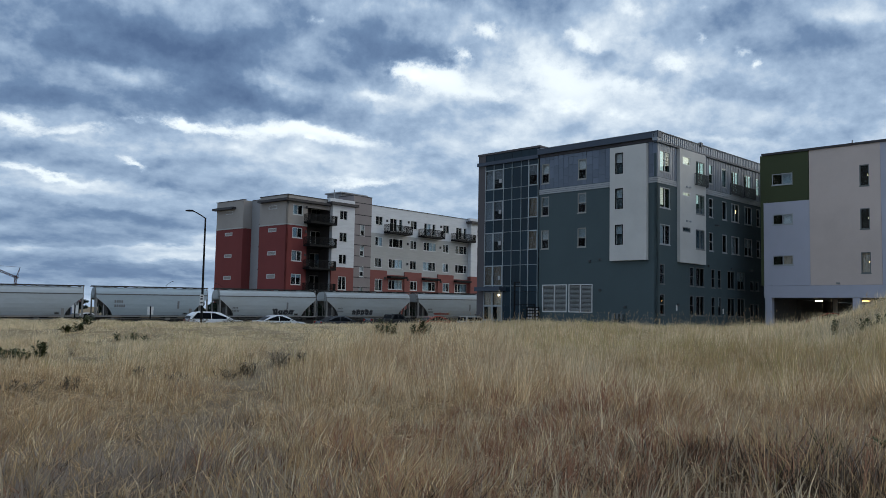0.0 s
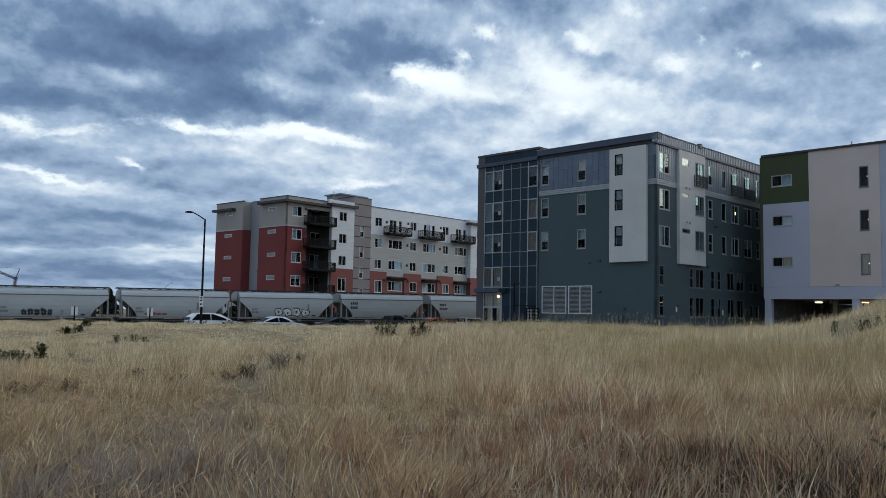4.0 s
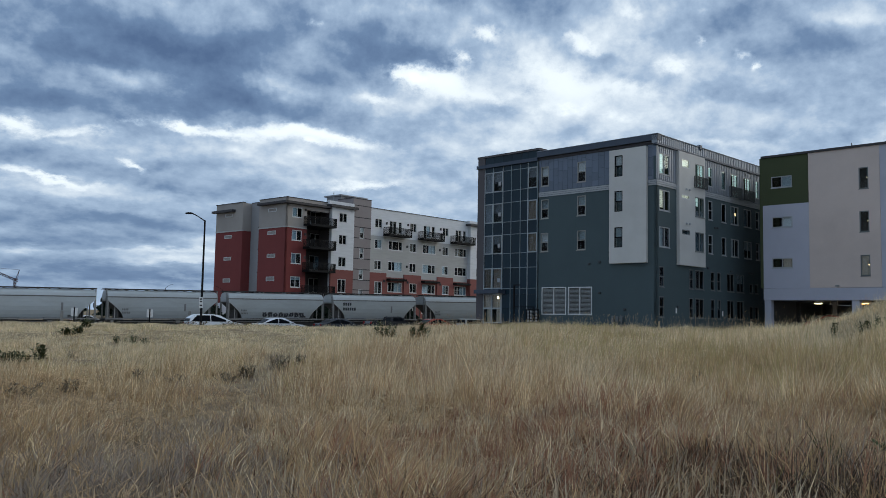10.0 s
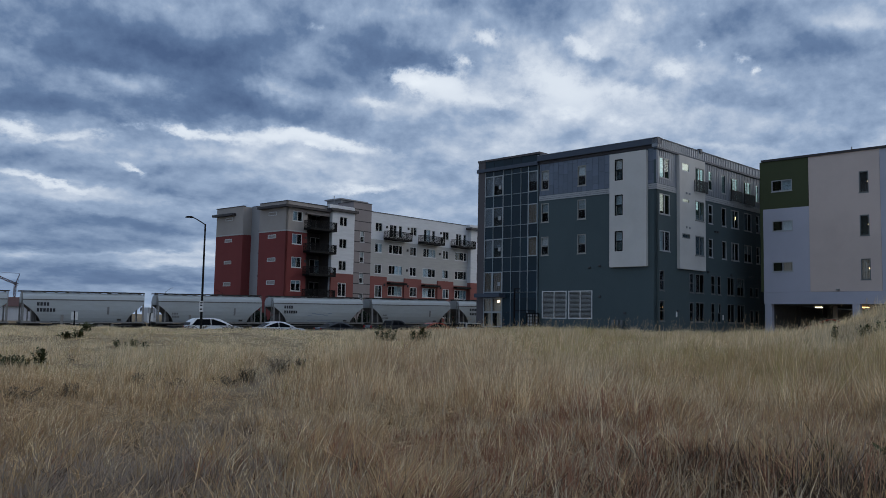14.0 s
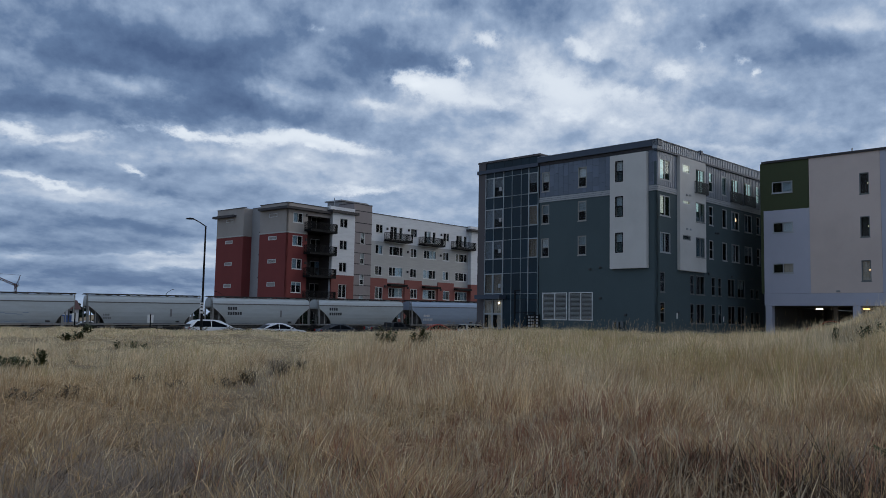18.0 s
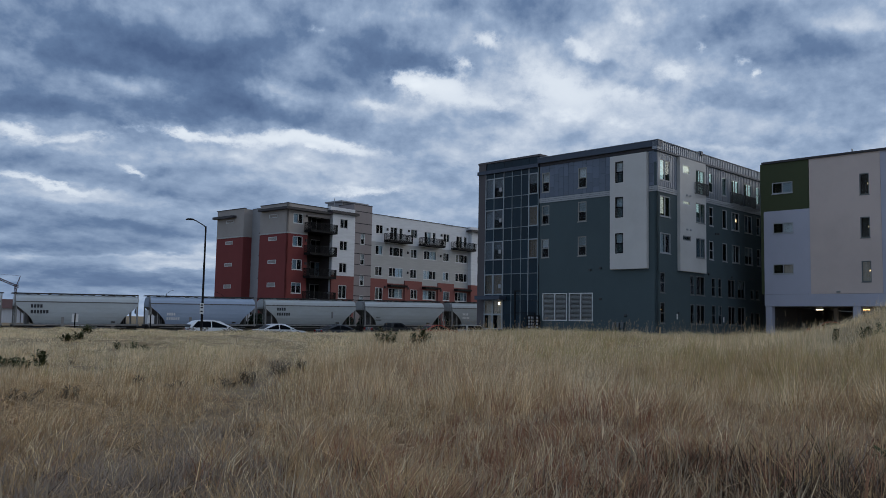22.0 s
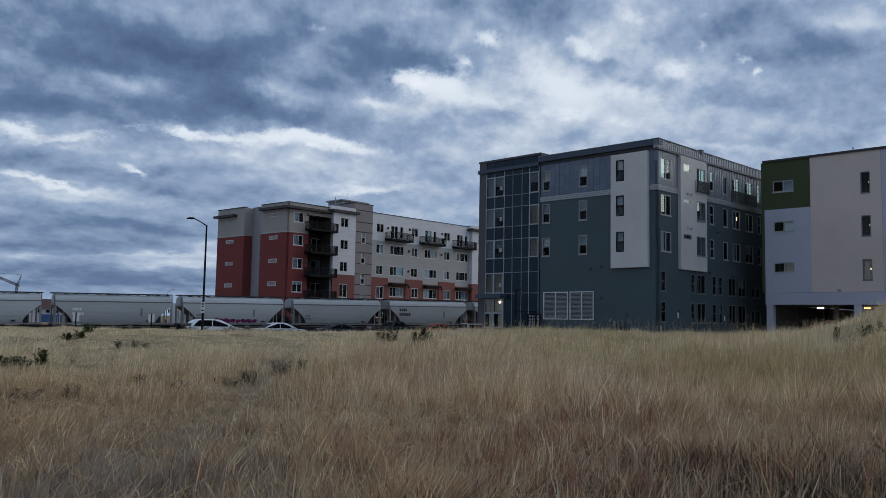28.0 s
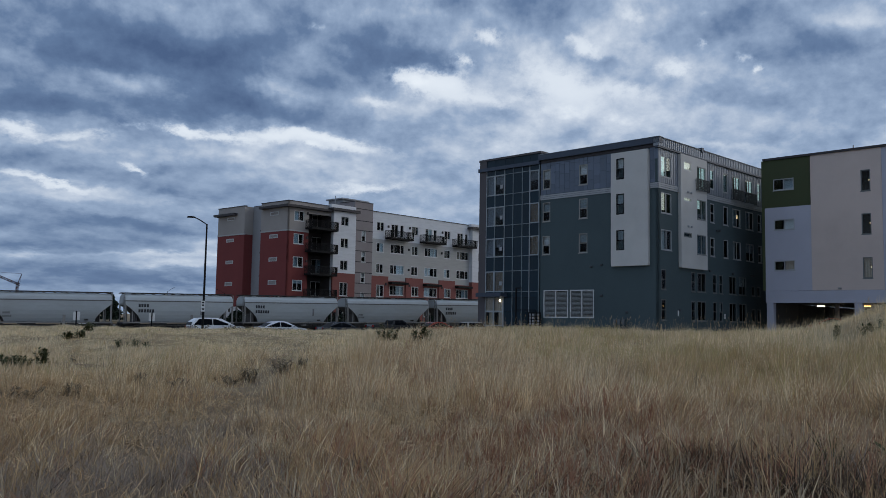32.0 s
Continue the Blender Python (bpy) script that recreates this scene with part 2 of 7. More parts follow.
def material(name, color, rough=0.75, metal=0.0, vary=0.12, grain=6.0, stain=0.5, bump=0.15, spec=0.4, second=None, rand=0.0, island=0.0, detail=6.0, stretch=(1, 1, 1), thin=0.0):
    """A procedural surface: base colour with fine grain and wide stains, and a fine relief; thin: the share of light that a blade lets through."""
    m = bpy.data.materials.new(name)
    m.use_nodes = True
    t = m.node_tree
    b = t.nodes["Principled BSDF"]
    b.inputs["Roughness"].default_value, b.inputs["Metallic"].default_value = rough, metal
    b.inputs["Specular IOR Level"].default_value = spec
    co = t.nodes.new("ShaderNodeTexCoord").outputs["Object"]
    mp = t.nodes.new("ShaderNodeMapping")
    mp.inputs["Scale"].default_value = stretch
    t.links.new(co, mp.inputs[0])
    outs = []
    for sc in (grain, stain):
        n = t.nodes.new("ShaderNodeTexNoise")
        n.inputs["Scale"].default_value, n.inputs["Detail"].default_value = sc, detail
        n.inputs["Roughness"].default_value = 0.62
        t.links.new(mp.outputs[0], n.inputs["Vector"])
        outs.append(n.outputs[0])

    def mth(op, a, bb, c=None):
        n = t.nodes.new("ShaderNodeMath")
        n.operation = op
        for i, v in enumerate((a, bb, c)):
            if v is None:
                continue
            if isinstance(v, (int, float)):
                n.inputs[i].default_value = v
            else:
                t.links.new(v, n.inputs[i])
        return n.outputs[0]
    val = mth("MULTIPLY_ADD", mth("SUBTRACT", outs[0], 0.5), vary * 2.2, 1.0)
    val = mth("MULTIPLY_ADD", mth("SUBTRACT", outs[1], 0.5), vary * 2.2, val)
    if rand:
        val = mth("MULTIPLY_ADD", mth("SUBTRACT", t.nodes.new("ShaderNodeObjectInfo").outputs["Random"], 0.5), rand * 2, val)
    isl = None
    if island:
        isl = t.nodes.new("ShaderNodeNewGeometry").outputs["Random Per Island"]
        val = mth("MULTIPLY_ADD", mth("SUBTRACT", isl, 0.5), island * 2, val)
    mix = t.nodes.new("ShaderNodeMix")
    mix.data_type, mix.blend_type = "RGBA", "MIX"
    second = second or tuple(c * 0.82 for c in color)
    mix.inputs["A"].default_value, mix.inputs["B"].default_value = (*color, 1), (*second, 1)
    fac = mth("MULTIPLY_ADD", mth("SUBTRACT", outs[1], 0.42), 3.0, 0.0)
    if isl is not None:
        fac = mth("MULTIPLY_ADD", isl, 0.6, mth("MULTIPLY", fac, 0.6))
    clampn = t.nodes.new("ShaderNodeClamp")
    t.links.new(fac, clampn.inputs[0])
    t.links.new(clampn.outputs[0], mix.inputs["Factor"])
    mul = t.nodes.new("ShaderNodeVectorMath")
    mul.operation = "SCALE"
    t.links.new(mix.outputs["Result"], mul.inputs[0])
    t.links.new(val, mul.inputs["Scale"])
    t.links.new(mul.outputs[0], b.inputs["Base Color"])
    if bump:
        bp = t.nodes.new("ShaderNodeBump")
        bp.inputs["Strength"].default_value, bp.inputs["Distance"].default_value = bump, 0.02
        t.links.new(outs[0], bp.inputs["Height"])
        t.links.new(bp.outputs[0], b.inputs["Normal"])
    if thin:
        tl, mx = t.nodes.new("ShaderNodeBsdfTranslucent"), t.nodes.new("ShaderNodeMixShader")
        t.links.new(mul.outputs[0], tl.inputs["Color"])
        mx.inputs[0].default_value = thin
        t.links.new(b.outputs[0], mx.inputs[1])
        t.links.new(tl.outputs[0], mx.inputs[2])
        t.links.new(mx.outputs[0], t.nodes["Material Output"].inputs[0])
    return m


def glow(name, color, strength):
    m = bpy.data.materials.new(name)
    m.use_nodes = True
    b = m.node_tree.nodes["Principled BSDF"]
    b.inputs["Base Color"].default_value = (*color, 1)
    b.inputs["Emission Color"].default_value = (*color, 1)
    b.inputs["Emission Strength"].default_value = strength
    return m


def glass(name, tint, mirror=0.045, rough=0.02):
    """A window pane: tinted glass whose reflection grows at grazing angles."""
    m = bpy.data.materials.new(name)
    m.use_nodes = True
    t = m.node_tree
    t.nodes.clear()
    tr = t.nodes.new("ShaderNodeBsdfTransparent")
    tr.inputs[0].default_value = (*tint, 1)
    gl = t.nodes.new("ShaderNodeBsdfGlossy")
    gl.inputs["Roughness"].default_value = rough
    lw = t.nodes.new("ShaderNodeLayerWeight")
    lw.inputs["Blend"].default_value = 0.5
    pw = t.nodes.new("ShaderNodeMath")
    pw.operation, pw.inputs[1].default_value = "POWER", 5.0
    t.links.new(lw.outputs["Facing"], pw.inputs[0])
    fr = t.nodes.new("ShaderNodeMath")
    fr.operation, fr.inputs[1].default_value, fr.inputs[2].default_value = "MULTIPLY_ADD", 1 - mirror, mirror
    t.links.new(pw.outputs[0], fr.inputs[0])
    n = t.nodes.new("ShaderNodeTexNoise")
    n.inputs["Scale"].default_value = 0.6
    t.links.new(t.nodes.new("ShaderNodeTexCoord").outputs["Object"], n.inputs["Vector"])
    bp = t.nodes.new("ShaderNodeBump")
    bp.inputs["Strength"].default_value, bp.inputs["Distance"].default_value = 0.05, 0.05
    t.links.new(n.outputs[0], bp.inputs["Height"])
    t.links.new(bp.outputs[0], gl.inputs["Normal"])
    mx = t.nodes.new("ShaderNodeMixShader")
    t.links.new(fr.outputs[0], mx.inputs[0])
    t.links.new(tr.outputs[0], mx.inputs[1])
    t.links.new(gl.outputs[0], mx.inputs[2])
    t.links.new(mx.outputs[0], t.nodes.new("ShaderNodeOutputMaterial").inputs[0])
    return m


M = dict(
    slate=material("slate_green_stucco", (0.064, 0.094, 0.104), 0.85, vary=0.10, grain=30, stain=0.25, bump=0.2),
    bluegrey=material("blue_grey_panel", (0.135, 0.168, 0.222), 0.7, vary=0.10, grain=12, stain=0.5, rand=0.12),
    metalrib=material("grey_ribbed_metal", (0.27, 0.30, 0.34), 0.45, 0.3, vary=0.08, grain=8, rand=0.06),
    palepanel=material("pale_grey_stucco", (0.575, 0.565, 0.545), 0.85, vary=0.05, grain=30, stain=0.3, bump=0.15),
    trimgrey=material("grey_trim", (0.36, 0.38, 0.40), 0.6, vary=0.06, grain=8),
    parapet=material("dark_parapet_metal", (0.055, 0.072, 0.102), 0.5, 0.2, vary=0.08, grain=5),
    navy=material("dark_navy_spandrel", (0.009, 0.026, 0.040), 0.3, 0.0, vary=0.1, grain=2, bump=0.02, spec=0.2, rand=0.2),
    mullion=material("aluminium_mullion", (0.37, 0.41, 0.43), 0.5, 0.2, vary=0.05, grain=10),
    mullion_dark=material("dark_mullion", (0.21, 0.26, 0.28), 0.5, 0.2, vary=0.05, grain=10),
    brownpier=material("dark_brown_pier", (0.10, 0.09, 0.095), 0.8, vary=0.1, grain=15),
    frame_low=material("dark_window_frame", (0.13, 0.145, 0.15), 0.5, vary=0.05),
    frame_dark=material("bronze_window_frame", (0.24, 0.25, 0.245), 0.5, 0.1, vary=0.05),
    frame_tan=material("tan_window_frame", (0.31, 0.31, 0.29), 0.5, vary=0.04),
    frame_white=material("white_vinyl_frame", (0.62, 0.63, 0.63), 0.5, vary=0.03),
    blind=material("white_window_blind", (0.70, 0.71, 0.72), 0.8, vary=0.05, grain=4, rand=0.2, stretch=(1, 1, 14)),
    curtain=material("tan_curtain", (0.25, 0.195, 0.155), 0.9, vary=0.1, grain=5, rand=0.2),
    # near-black: the dimness indoors is put into this colour
    room=material("shade_black_room", (0.032, 0.029, 0.028), 0.9, vary=0.1),
    blind_grey=material("grey_window_shade", (0.32, 0.38, 0.41), 0.8, vary=0.05, grain=4, rand=0.3, stretch=(1, 1, 14)),
    # these three emit: the brightness of lit windows is put into blind and curtain
    blind_glow_pale=glow("pale_glowing_blind", (0.60, 0.74, 0.76), 0.60),
    blind_glow_warm=glow("warm_glowing_blind", (0.78, 0.74, 0.66), 0.58),
    blind_glow_amber=glow("amber_glowing_curtain", (0.42, 0.36, 0.30), 0.045),
    blind_dim=material("dim_stair_blind", (0.17, 0.19, 0.22), 0.8, vary=0.1, grain=4, rand=0.3),
    pane=glass("window_glass", (0.88, 0.91, 0.92), 0.012),
    pane_blue=glass("blue_window_glass", (0.80, 0.88, 0.92), 0.009),
    pane_gloss=glass("reflective_window_glass", (0.84, 0.92, 0.93), 0.11),
    mauve=material("mauve_beige_stucco", (0.60, 0.505, 0.465), 0.88, vary=0.06, grain=35, stain=0.2, bump=0.2),
    lilac=material("lilac_grey_stucco", (0.44, 0.45, 0.53), 0.88, vary=0.06, grain=35, stain=0.2, bump=0.2),
    olive=material("dark_olive_stucco", (0.058, 0.072, 0.034), 0.88, vary=0.1, grain=30, stain=0.3, bump=0.2),
    concrete=material("grey_concrete", (0.26, 0.25, 0.245), 0.9, vary=0.15, grain=8, stain=0.6),
    # darker copy of the concrete; the colour carries the shade under the deck
    garage_shade=material("shaded_deck_concrete", (0.10, 0.10, 0.10), 0.9, vary=0.15, grain=3),
    red=material("brick_red_stucco", (0.205, 0.043, 0.040), 0.88, vary=0.08, grain=25, stain=0.3, bump=0.2),
    redlight=material("brick_red_siding", (0.245, 0.085, 0.074), 0.85, vary=0.10, grain=14, stain=0.5, stretch=(1, 1, 6)),
    taupe=material("warm_taupe_stucco", (0.37, 0.335, 0.31), 0.88, vary=0.06, grain=25, stain=0.3),
    greyw=material("mid_grey_stucco", (0.30, 0.30, 0.31), 0.88, vary=0.05, grain=25, stain=0.3),
    brown=material("brown_grey_panel", (0.275, 0.24, 0.238), 0.8, vary=0.08, grain=10, stain=0.5),
    lightgrey=material("light_grey_siding", (0.43, 0.425, 0.41), 0.8, vary=0.05, grain=10, stretch=(1, 1, 6)),
    white=material("white_siding", (0.68, 0.69, 0.71), 0.8, vary=0.04, grain=8, stretch=(1, 1, 6)),
    blackmetal=material("black_steel", (0.011, 0.011, 0.012), 0.7, 0.0, vary=0.1, spec=0.15),
    darkbrim=material("dark_brown_brim", (0.042, 0.038, 0.042), 0.6, vary=0.08),
    # its dark brown holds the shade that the balconies cast on the recess
    recess=material("shade_dark_recess_panel", (0.085, 0.07, 0.066), 0.85, vary=0.08, grain=10),
    roof=material("grey_roof_membrane", (0.22, 0.22, 0.23), 0.9, vary=0.1, grain=2),
    asphalt=material("asphalt", (0.05, 0.05, 0.052), 0.9, vary=0.15, grain=20, stain=0.4),
    ballast=material("railway_ballast", (0.17, 0.16, 0.15), 0.95, vary=0.3, grain=12, bump=0.8),
    rail=material("steel_rail", (0.16, 0.12, 0.10), 0.5, 0.7),
    tie=material("timber_sleeper", (0.07, 0.055, 0.045), 0.9),
    steel=material("galvanised_steel", (0.30, 0.31, 0.32), 0.5, 0.5),
    signwhite=material("white_sign_sheet", (0.75, 0.75, 0.74), 0.5, vary=0.03),
    ink=material("black_paint", (0.03, 0.03, 0.034), 0.6),
    wood=material("raw_timber", (0.42, 0.32, 0.20), 0.85, stretch=(6, 6, 1)),
    lamp_sodium=glow("sodium_light", (1.0, 0.55, 0.2), 5.0),
    railgrey=material("dark_grey_steel", (0.05, 0.055, 0.06), 0.6, vary=0.1),
    lamp_warm=glow("warm_light", (1.0, 0.66, 0.34), 3.5),
    lamp_white=glow("cool_light", (1.0, 0.88, 0.66), 5.0),
    tyre=material("black_rubber", (0.02, 0.02, 0.02), 0.9),
)

# ================= building helpers =================


def part(name, bm, mat, parent, label=""):
    """Links a bmesh as one mesh object under a thing or a part."""
    me = bpy.data.meshes.new(name)
    bm.to_mesh(me)
    bm.free()
    return put(name, me, mat, parent, label)


def put(name, me, mat, parent, label="", at=None):
    if mat is not None and not me.materials:
        me.materials.append(mat)
    ob = new(name, me)
    if parent is not None:
        ob.parent = parent
    if at is not None:
        ob.matrix_basis = at
    if label:
        ob["label"] = label
    return ob


def box(bm, x0, x1, y0, y1, z0, z1):
    v = [bm.verts.new((x, y, z)) for z in (z0, z1) for x, y in ((x0, y0), (x1, y0), (x1, y1), (x0, y1))]
    for f in ((3, 2, 1, 0), (4, 5, 6, 7), (0, 1, 5, 4), (1, 2, 6, 5), (2, 3, 7, 6), (3, 0, 4, 7)):
        bm.faces.new([v[i] for i in f])
    return v


def tube(bm, a, b, r0, r1=None, n=8):
    """A round bar from a to b."""
    a, b = Vector(a), Vector(b)
    r1 = r0 if r1 is None else r1
    q = (b - a).to_track_quat("Z", "Y")
    rings = []
    for c, r in ((a, r0), (b, r1)):
        rings.append([bm.verts.new(c + q @ Vector((math.cos(2 * math.pi * i / n) * r, math.sin(2 * math.pi * i / n) * r, 0))) for i in range(n)])
    for i in range(n):
        bm.faces.new((rings[0][i], rings[0][(i + 1) % n], rings[1][(i + 1) % n], rings[1][i]))
    bm.faces.new(rings[0][::-1])
    bm.faces.new(rings[1])


def thing(name, m, label, category, group="", kind=""):
    ob = tagged(new(name), label, category, group, kind)
    ob.matrix_basis = m
    return ob


# A facade lies in the plane x = 0 ("L", s runs along +y, outward is -x) or y = 0 ("R", s runs along +x, outward is -y).
def fpt(face, s, o, z):
    return (-o, s, z) if face == "L" else (s, -o, z)


def fbox(bm, face, s0, s1, z0, z1, o0, o1):
    a, b = fpt(face, s0, o0, z0), fpt(face, s1, o1, z1)
    box(bm, *sorted((a[0], b[0])), *sorted((a[1], b[1])), z0, z1)


def wall(name, parent, face, s0, s1, z0, z1, mat, holes=(), out=0.0, thick=0.25, label=""):
    """A wall with real openings through it."""
    bm = bmesh.new()
    holes = [h for h in holes if h[0] < s1 - 0.02 and h[1] > s0 + 0.02 and h[2] < z1 - 0.02 and h[3] > z0 + 0.02]
    holes = [(max(h[0], s0), min(h[1], s1), max(h[2], z0), min(h[3], z1)) for h in holes]
    ss = sorted({s0, s1, *(v for h in holes for v in h[:2])})
    zs = sorted({z0, z1, *(v for h in holes for v in h[2:])})
    solid = {}
    for i in range(len(ss) - 1):
        for j in range(len(zs) - 1):
            c, d = (ss[i] + ss[i + 1]) / 2, (zs[j] + zs[j + 1]) / 2
            solid[i, j] = not any(h[0] < c < h[1] and h[2] < d < h[3] for h in holes)
    made = {}

    def vert(i, j, k):
        if (i, j, k) not in made:
            made[i, j, k] = bm.verts.new(fpt(face, ss[i], out - k * thick, zs[j]))
        return made[i, j, k]
    for (i, j), yes in solid.items():
        if not yes:
            continue
        bm.faces.new([vert(i, j, 0), vert(i + 1, j, 0), vert(i + 1, j + 1, 0), vert(i, j + 1, 0)])
        bm.faces.new([vert(i, j, 1), vert(i, j + 1, 1), vert(i + 1, j + 1, 1), vert(i + 1, j, 1)])
        for di, dj, e in ((-1, 0, ((i, j), (i, j + 1))), (1, 0, ((i + 1, j), (i + 1, j + 1))), (0, -1, ((i, j), (i + 1, j))), (0, 1, ((i, j + 1), (i + 1, j + 1)))):
            if not solid.get((i + di, j + dj), False):
                (a, b), (c, d) = e
                bm.faces.new([vert(a, b, 0), vert(c, d, 0), vert(c, d, 1), vert(a, b, 1)])
    bmesh.ops.recalc_face_normals(bm, faces=bm.faces)
    return part(name, bm, mat, parent, label)


WINDOWS = {}


def window(parent, face, s0, s1, z0, z1, style="v2", frame="frame_white", out=0.0, blind=None, pane="pane", sill=True, name="window", inset=0.06, shade="blind", lit=False):
    """A framed window: frame with its bars, one pane a light, a sill, and a blind or curtain behind."""
    w, h = round(s1 - s0, 2), round(z1 - z0, 2)
    key = (face, w, h, style, frame, pane, blind, sill, shade, lit)
    if key not in WINDOWS:
        t = 0.085
        cols = {"v2": [0, w / 2, w], "v3": [0, w * 0.27, w * 0.73, w]}.get(style, [0, w])
        rows = {"h2": [0, h * 0.5, h]}.get(style, [0, h])
        bm = bmesh.new()
        for c in (0, w - t):
            fbox(bm, face, c, c + t, 0, h, -0.02, 0.05)
        for c in (0, h - t):
            fbox(bm, face, t, w - t, c, c + t, -0.02, 0.05)
        for c in cols[1:-1]:
            fbox(bm, face, c - t / 2, c + t / 2, t, h - t, -0.02, 0.045)
        for c in rows[1:-1]:
            fbox(bm, face, t, w - t, c - t / 2, c + t / 2, -0.02, 0.045)
        me = bpy.data.meshes.new(name)
        bm.to_mesh(me)
        bm.free()
        subs = []
        for i in range(len(cols) - 1):
            for j in range(len(rows) - 1):
                bm = bmesh.new()
                fbox(bm, face, cols[i] + t * 0.4, cols[i + 1] - t * 0.4, rows[j] + t * 0.4, rows[j + 1] - t * 0.4, -0.008, 0.004)
                pm = bpy.data.meshes.new("pane")
                bm.to_mesh(pm)
                bm.free()
                subs.append(("pane", pm, M[pane]))
        if sill:
            bm = bmesh.new()
            fbox(bm, face, -0.04, w + 0.04, -0.07, -0.002, -0.06, 0.11)
            pm = bpy.data.meshes.new("sill")
            bm.to_mesh(pm)
            bm.free()
            subs.append(("sill", pm, M[frame]))
        if blind:
            kind, amount = blind
            bm = bmesh.new()
            if kind == "curtain":
                n = max(4, int(w * amount / 0.12))
                for i in range(n):
                    fbox(bm, face, i * w * amount / n, (i + 0.94) * w * amount / n, 0.03, h - 0.03, -0.16 - 0.03 * (i % 2), -0.13 - 0.03 * (i % 2))
            elif kind == "left" or kind == "right":
                c0, c1 = (0.03, w / 2) if kind == "left" else (w / 2, w - 0.03)
                n = int(h * amount / 0.09)
                for i in range(n):
                    fbox(bm, face, c0, c1, h - 0.03 - (i + 0.93) * 0.09, h - 0.03 - i * 0.09, -0.15, -0.135)
            else:
                n = max(2, int(h * amount / 0.09))
                for i in range(n):
                    fbox(bm, face, 0.03, w - 0.03, h - 0.03 - (i + 0.93) * 0.09, h - 0.03 - i * 0.09, -0.15, -0.135)
            pm = bpy.data.meshes.new("blind")
            bm.to_mesh(pm)
            bm.free()
            subs.append(("blind", pm, M[("blind_glow_amber" if lit else "curtain") if kind == "curtain" else shade]))
        WINDOWS[key] = (me, subs)
    me, subs = WINDOWS[key]
    ob = put(name, me, M[frame], parent, at=pose(*fpt(face, s0, out - inset, z0)))
    for n, pm, mat in subs:
        put(n, pm, mat, ob)
    return ob


def flatbox(name, parent, mat, x0, x1, y0, y1, z0, z1, label="", bevel=0.0):
    bm = bmesh.new()
    box(bm, x0, x1, y0, y1, z0, z1)
    if bevel:
        bmesh.ops.bevel(bm, geom=bm.edges[:], offset=bevel, segments=1, affect="EDGES")
    return part(name, bm, mat, parent, label)


def fpart(name, parent, mat, face, s0, s1, z0, z1, o0, o1, label=""):
    bm = bmesh.new()
    fbox(bm, face, s0, s1, z0, z1, o0, o1)
    return part(name, bm, mat, parent, label)


# ================= the lie of the land =================
TRACK = 0.5728                                # direction of street and railway, radians from +x
ALONG = (math.cos(TRACK), math.sin(TRACK))
ACROSS = (-math.sin(TRACK), math.cos(TRACK))


def smooth(a, b, v):
    t = np.clip((v - a) / (b - a), 0, 1)
    return t * t * (3 - 2 * t)


def wave(x, y):
    return (0.05 * np.sin(x * 0.9 + 1.3) * np.sin(y * 0.55 + 0.4) + 0.035 * np.sin(x * 2.1 + y * 1.1) + 0.07 * np.sin(x * 0.31 - y * 0.23 + 2.0)
            + 0.02 * np.sin(x * 4.3 - 1.0) * np.sin(y * 3.7))


def road_level(p):
    return -0.25 + 0.0126 * (np.clip(p, -80, 160) - 22)


def ground(x, y):
    x, y = np.asarray(x, float), np.asarray(y, float)
    p, q = x * ALONG[0] + y * ALONG[1], x * ACROSS[0] + y * ACROSS[1]
    z = 0.70 * smooth(6, 40, y) + wave(x, y) * smooth(200, 60, np.hypot(x, y))
    z = z + 0.16 * smooth(45, 66, y) * smooth(-2, 10, x)
    z = z + 2.15 * np.exp(-((x - 19.8) / 5.2) ** 2 - ((y - 31) / 8.0) ** 2)
    drop = smooth(57, 66, q) * smooth(9, 2, x)
    z = z * (1 - drop) + (road_level(p) - 0.2) * drop
    low = smooth(84, 92, q)
    return z * (1 - low) + (road_level(p) - 0.5 + 1.5 * smooth(103.5, 112, q)) * low


def ground_at(x, y):
    return float(ground(x, y))

# ================= ground, street, railway =================
def axis(lo, hi, fine0, fine1, step):
    a = list(np.arange(fine0, fine1 + 1e-6, step))
    s, v = step, fine1
    while v < hi:
        s *= 1.35
        v = min(hi, v + s)
        a.append(v)
    s, v = step, fine0
    while v > lo:
        s *= 1.35
        v = max(lo, v - s)
        a.insert(0, v)
    return np.array(a)


GX, GY = axis(-2600, 2600, -45, 45, 0.6), axis(-600, 3600, -6, 120, 0.6)
gx, gy = np.meshgrid(GX, GY)
gz = ground(gx, gy)
nx, ny = len(GX), len(GY)
idx = np.arange(nx * ny).reshape(ny, nx)
quads = np.stack([idx[:-1, :-1], idx[:-1, 1:], idx[1:, 1:], idx[1:, :-1]], -1).reshape(-1, 4)


def quick_mesh(name, verts, faces):
    """A mesh from whole arrays of corners and of faces with one number of corners."""
    me = bpy.data.meshes.new(name)
    n, k = faces.shape
    me.vertices.add(len(verts))
    me.vertices.foreach_set("co", np.ascontiguousarray(verts, dtype=np.float32).ravel())
    me.loops.add(n * k)
    me.loops.foreach_set("vertex_index", np.ascontiguousarray(faces, dtype=np.int32).ravel())
    me.polygons.add(n)
    me.polygons.foreach_set("loop_start", np.arange(0, n * k, k, dtype=np.int32))
    me.update(calc_edges=True)
    return me


M["soil"] = material("dry_thatch_ground", (0.30, 0.225, 0.14), 0.95, spec=0.08, vary=0.35, grain=9, stain=0.35, bump=0.9, second=(0.17, 0.125, 0.08))
